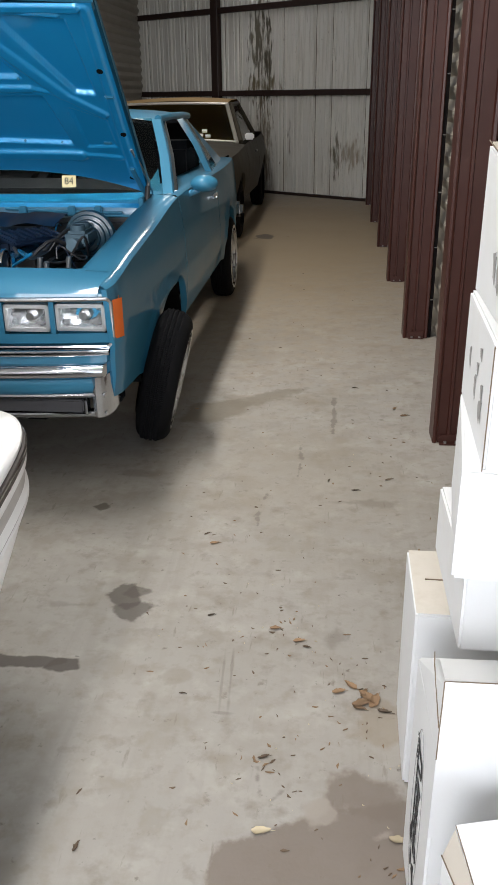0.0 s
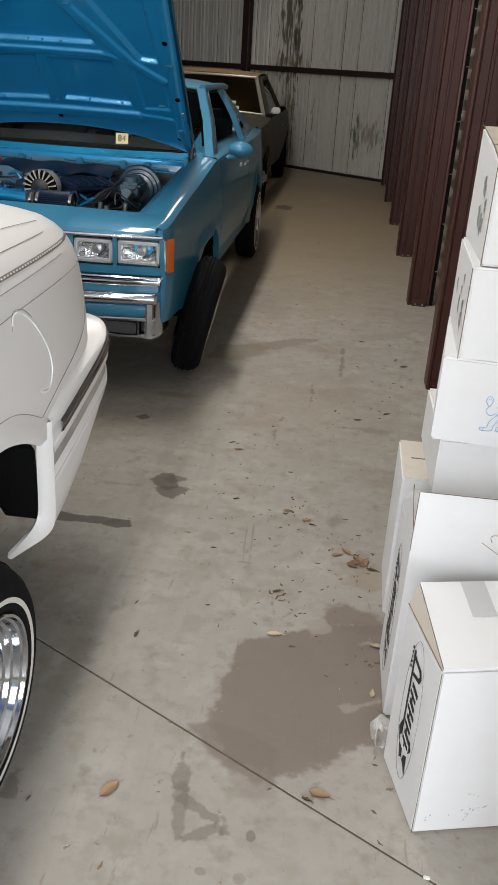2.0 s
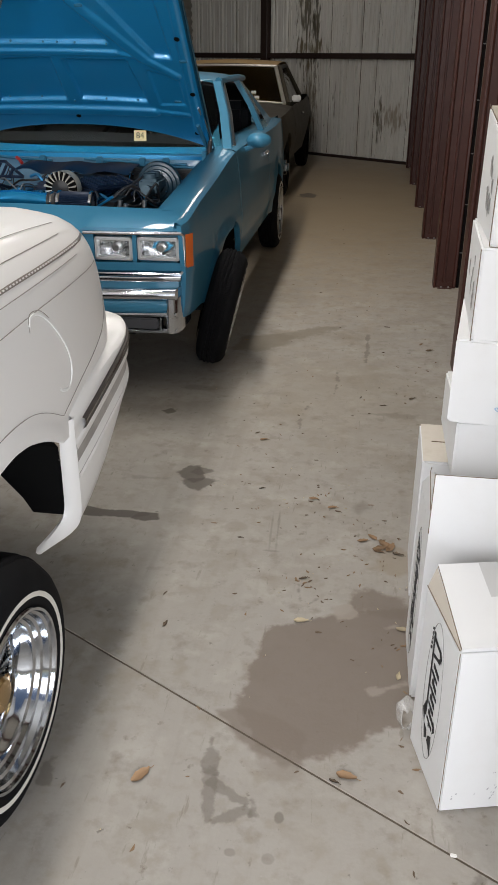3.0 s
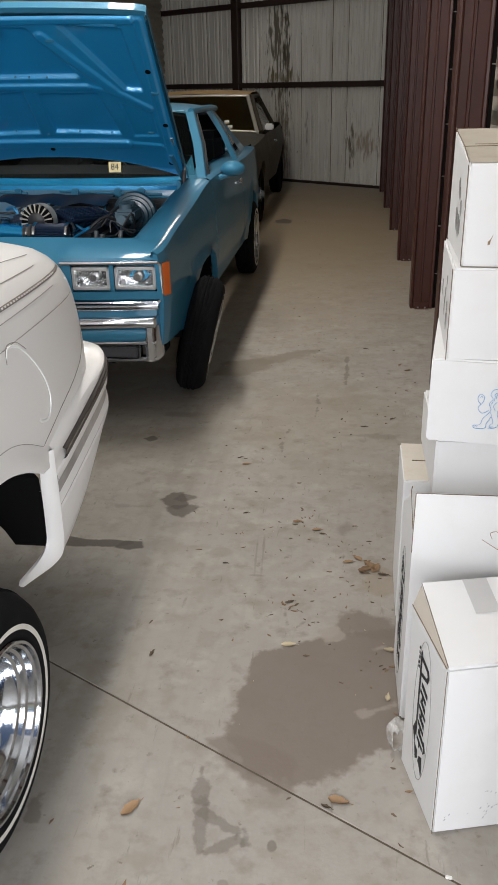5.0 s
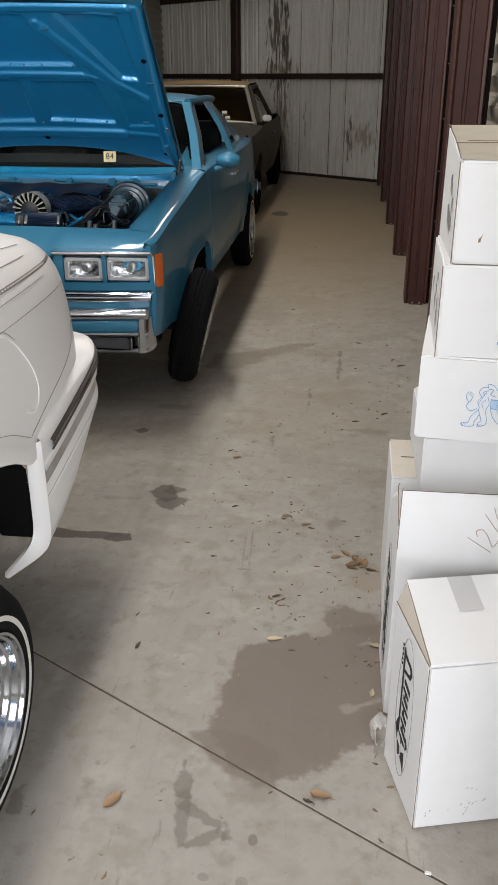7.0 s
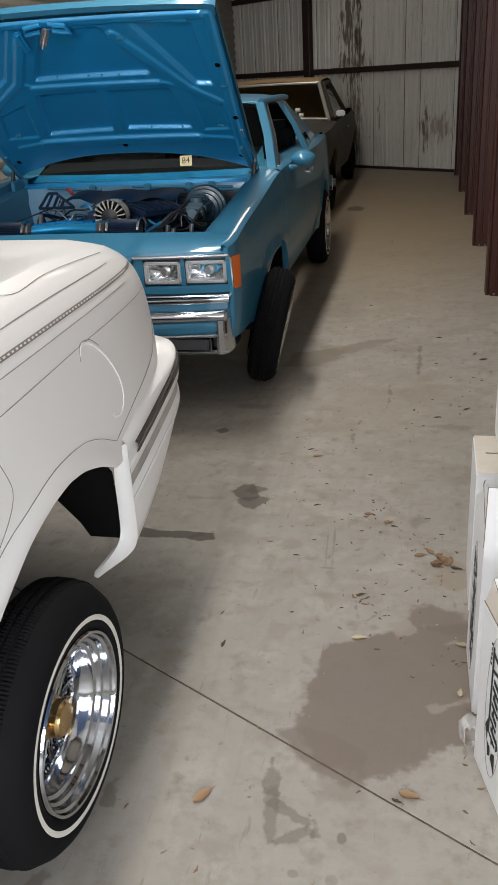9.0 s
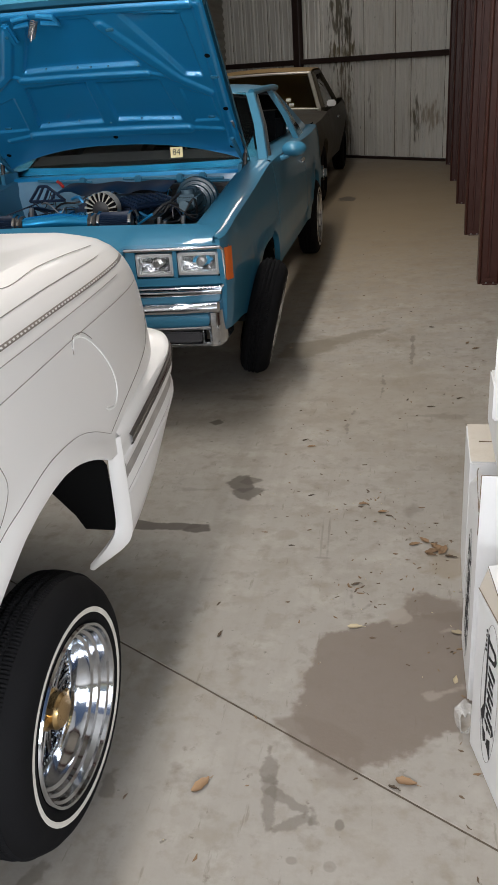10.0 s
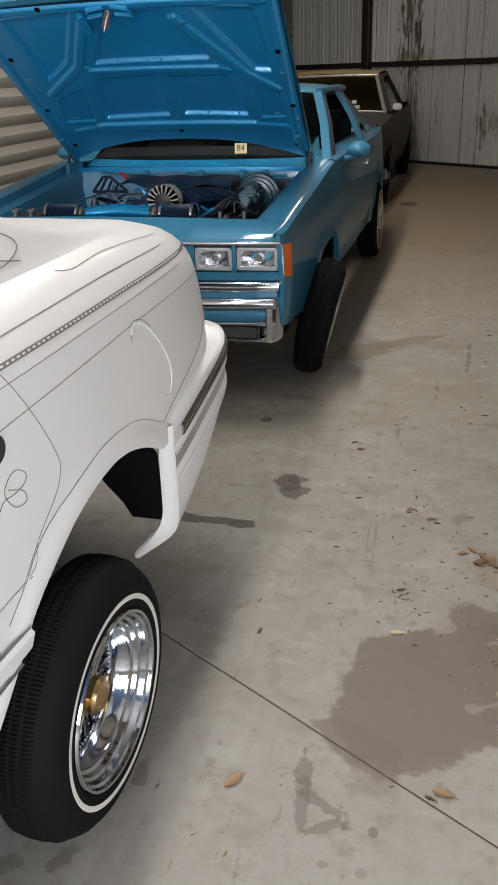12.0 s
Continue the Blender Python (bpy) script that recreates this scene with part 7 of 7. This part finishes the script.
rows = [[(x * w, y, z + 0.03 * (1 - x * x)) for x in span(-1, 1, 14)] for y, z, w in ((2.40, 1.37, 0.63), (2.55, 1.405, 0.66), (3.1, 1.41, 0.67), (3.5, 1.37, 0.66), (4.1, 1.0, 0.74))]
grid(bm, rows)
grid(bm, [[(p[0] if isinstance(p, tuple) else p[0], p[1], p[2] - 0.04) for p in r] for r in rows])
part("roof", bm, tan_vinyl, brown, "faded tan vinyl roof")
bm = bmesh.new()
grid(bm, [[(x * 0.85, y, z) for x in span(-1, 1, 8)] for y, z in ((4.05, 0.98), (4.6, 0.96), (5.15, 0.87), (5.22, 0.6), (5.2, 0.4))])
box(bm, (-0.78, 0.3, 0.28), (0.78, 5.0, 0.33))
part("boot_lid", bm, gold_paint, brown)
bm = bmesh.new()
box(bm, (-0.7, 1.95, 0.5), (0.7, 2.15, 0.95), 0.04)
box(bm, (-0.6, 2.9, 0.4), (0.6, 3.1, 1.05), 0.06)
part("cabin_trim", bm, mat("olive_upholstery", (0.075, 0.066, 0.042), 0.8), brown, "olive seats and dashboard")
for x, z in ((0.36, 1.03), (0.40, 1.075), (0.45, 1.02)):
    bm = bmesh.new()
    box(bm, (x - 0.03, 1.885 + (z - 1.0) * 1.45, z - 0.018), (x + 0.03, 1.888 + (z - 1.0) * 1.45, z + 0.018))
    part("screen_paper", bm, paper_white, brown, "white paper behind the windscreen")


# ---- leaves and litter on the floor ----
def leaf(name, a, b, size, turn, material, curl=0.3, wide=0.24):
    bm = bmesh.new()
    n = 9
    rows = []
    for i in range(n):
        t = i / (n - 1)
        w = (wide * (1 - 0.45 * t) * 1.35 + 0.03 * math.sin(t * 17 + turn) + 0.018 * math.sin(t * 41 + turn)) * math.sin(math.pi * (0.04 + 0.92 * t)) ** 0.8
        rows.append([((t - 0.5) * size, (k * w + 0.16 * (t - 0.3) ** 2 - 0.02 * math.sin(t * 9)) * size, 0.0022 + size * (curl * 0.5 * (k * w) ** 2 * 3 + curl * 0.22 * (t - 0.4) ** 2) + 0.0012 * abs(k)) for k in (-1, -0.5, 0, 0.5, 1)])
    grid(bm, rows)
    grid(bm, [[(x, y, max(0.0003, z - 0.0014)) for x, y, z in r] for r in rows])
    tube(bm, [(0.48 * size, 0, 0.003 + size * 0.02), (0.62 * size, 0.02 * size, 0.002), (0.72 * size, 0.05 * size, 0.0015)], 0.0007, 4)
    ob = mesh_object("leaf", bm, material)
    ob.matrix_world = BASE @ pose(a, b, 0, 0, 0, turn)
    return tagged(ob, name, "leaf", "leaves on the floor")


LEAVES = ((-0.319, 0.738, 0.08, 52, 0), (-0.003, 1.363, 0.060, 4, 1), (-0.394, 1.289, 0.055, 75, 2), (0.122, 0.784, 0.05, -25, 2), (0.150, 0.803, 0.072, -15, 0),
          (0.245, 1.815, 0.09, 130, 0), (0.262, 1.80, 0.085, 65, 0), (0.228, 1.79, 0.08, 20, 0), (0.285, 1.762, 0.075, -15, 2), (0.201, 1.859, 0.06, 130, 0), (0.221, 1.771, 0.05, -20, 0), (0.168, 1.831, 0.055, 15, 0), (0.235, 1.83, 0.05, 60, 0), (0.276, 1.162, 0.04, 80, 1), (0.292, 1.363, 0.055, -12, 1),
          (-0.305, 2.655, 0.05, 35, 2), (-0.27, 2.59, 0.05, 10, 0), (-0.221, 2.152, 0.045, 20, 2), (0.134, 3.134, 0.05, 70, 2), (0.266, 4.305, 0.06, -20, 2), (0.38, 3.16, 0.07, 30, 2),
          (-0.014, 1.579, 0.06, 20, 2), (0.053, 2.044, 0.05, 10, 0), (0.075, 2.017, 0.045, -15, 2), (0.50, 3.9, 0.06, 15, 0), (0.46, 4.0, 0.05, 60, 0), (-0.02, 2.10, 0.05, 0, 0), (0.24, 3.05, 0.06, 2, 2), (-0.25, 1.79, 0.035, 0, 2))
NAMES = ("curled brown dry leaf on the concrete", "pale yellow dry leaf on the concrete", "dark brown dry leaf on the concrete")
leaf_dark = mat("dark_dry_leaf", (0.11, 0.075, 0.048), 0.85, vary=0.3, scale=30, piece=0.3)
for a, b, size, turn, kind in LEAVES:
    leaf(NAMES[kind], a, b, size * (0.68, 0.72, 0.5)[kind], turn, (leaf_brown, leaf_pale, leaf_dark)[kind], (0.7, 0.5, 1.0)[kind], (0.22, 0.22, 0.15)[kind])


def litter(name, count, spread, material, label, seed, lo, hi):
    """Countless crumbs of dry leaf, grit and bark."""
    rng = random.Random(seed)
    bm = bmesh.new()
    for k in range(count):
        ca, cb, ra, rb = rng.choice(spread)
        a, b = rng.gauss(ca, ra), rng.gauss(cb, rb)
        if a > 0.56 or a < -0.6:
            continue
        size, t = rng.uniform(lo, hi), rng.uniform(0, 6.28)
        q = [(size * rng.uniform(0.5, 1.2), size * rng.uniform(-0.3, 0.3)), (size * rng.uniform(-0.3, 0.4), size * rng.uniform(0.10, 0.40)), (-size * rng.uniform(0.4, 1.2), size * rng.uniform(-0.3, 0.3)), (size * rng.uniform(-0.4, 0.3), -size * rng.uniform(0.10, 0.35))]
        zs = [rng.uniform(0.0, 0.003) for _ in q]
        top = [bm.verts.new((a + x * math.cos(t) - y * math.sin(t), b + x * math.sin(t) + y * math.cos(t), 0.001 + z)) for (x, y), z in zip(q, zs)]
        low = [bm.verts.new((v.co.x, v.co.y, 0.0004)) for v in top]
        bm.faces.new(top)
        for i in range(4):
            bm.faces.new([low[i], low[(i + 1) % 4], top[(i + 1) % 4], top[i]])
    ob = mesh_object(name, bm, material, False)
    ob.matrix_world = BASE
    return tagged(ob, label, "litter", "", "stuff")


ZONES = ((0.22, 1.75, 0.09, 0.16), (0.06, 2.05, 0.12, 0.12), (-0.24, 2.3, 0.12, 0.3), (0.1, 2.6, 0.3, 0.6), (0.48, 3.6, 0.06, 0.5), (-0.05, 4.2, 0.3, 1.0), (0.0, 1.55, 0.08, 0.08), (0.28, 1.15, 0.05, 0.2), (0.0, 1.2, 0.4, 0.7), (-0.1, 6.0, 0.3, 1.8))
litter("dark_litter", 150, ZONES, leaf_dark, "dark crumbs of leaf and bark on concrete", 3, 0.003, 0.011)
litter("tan_litter", 110, ZONES, leaf_brown, "tan scraps of dry leaf on concrete", 8, 0.004, 0.013)
litter("pale_grit", 60, ZONES, leaf_pale, "pale grit on the concrete", 12, 0.002, 0.004)
bm = bmesh.new()
box(bm, (-0.007, -0.004, 0), (0.007, 0.004, 0.005), 0.0015)
ob = mesh_object("pale_chip", bm, paper_white)
ob.matrix_world = BASE @ pose(0.378, 0.627, 0.0, 0, 0, -8)
tagged(ob, "small white chip by the sawn joint", "litter")
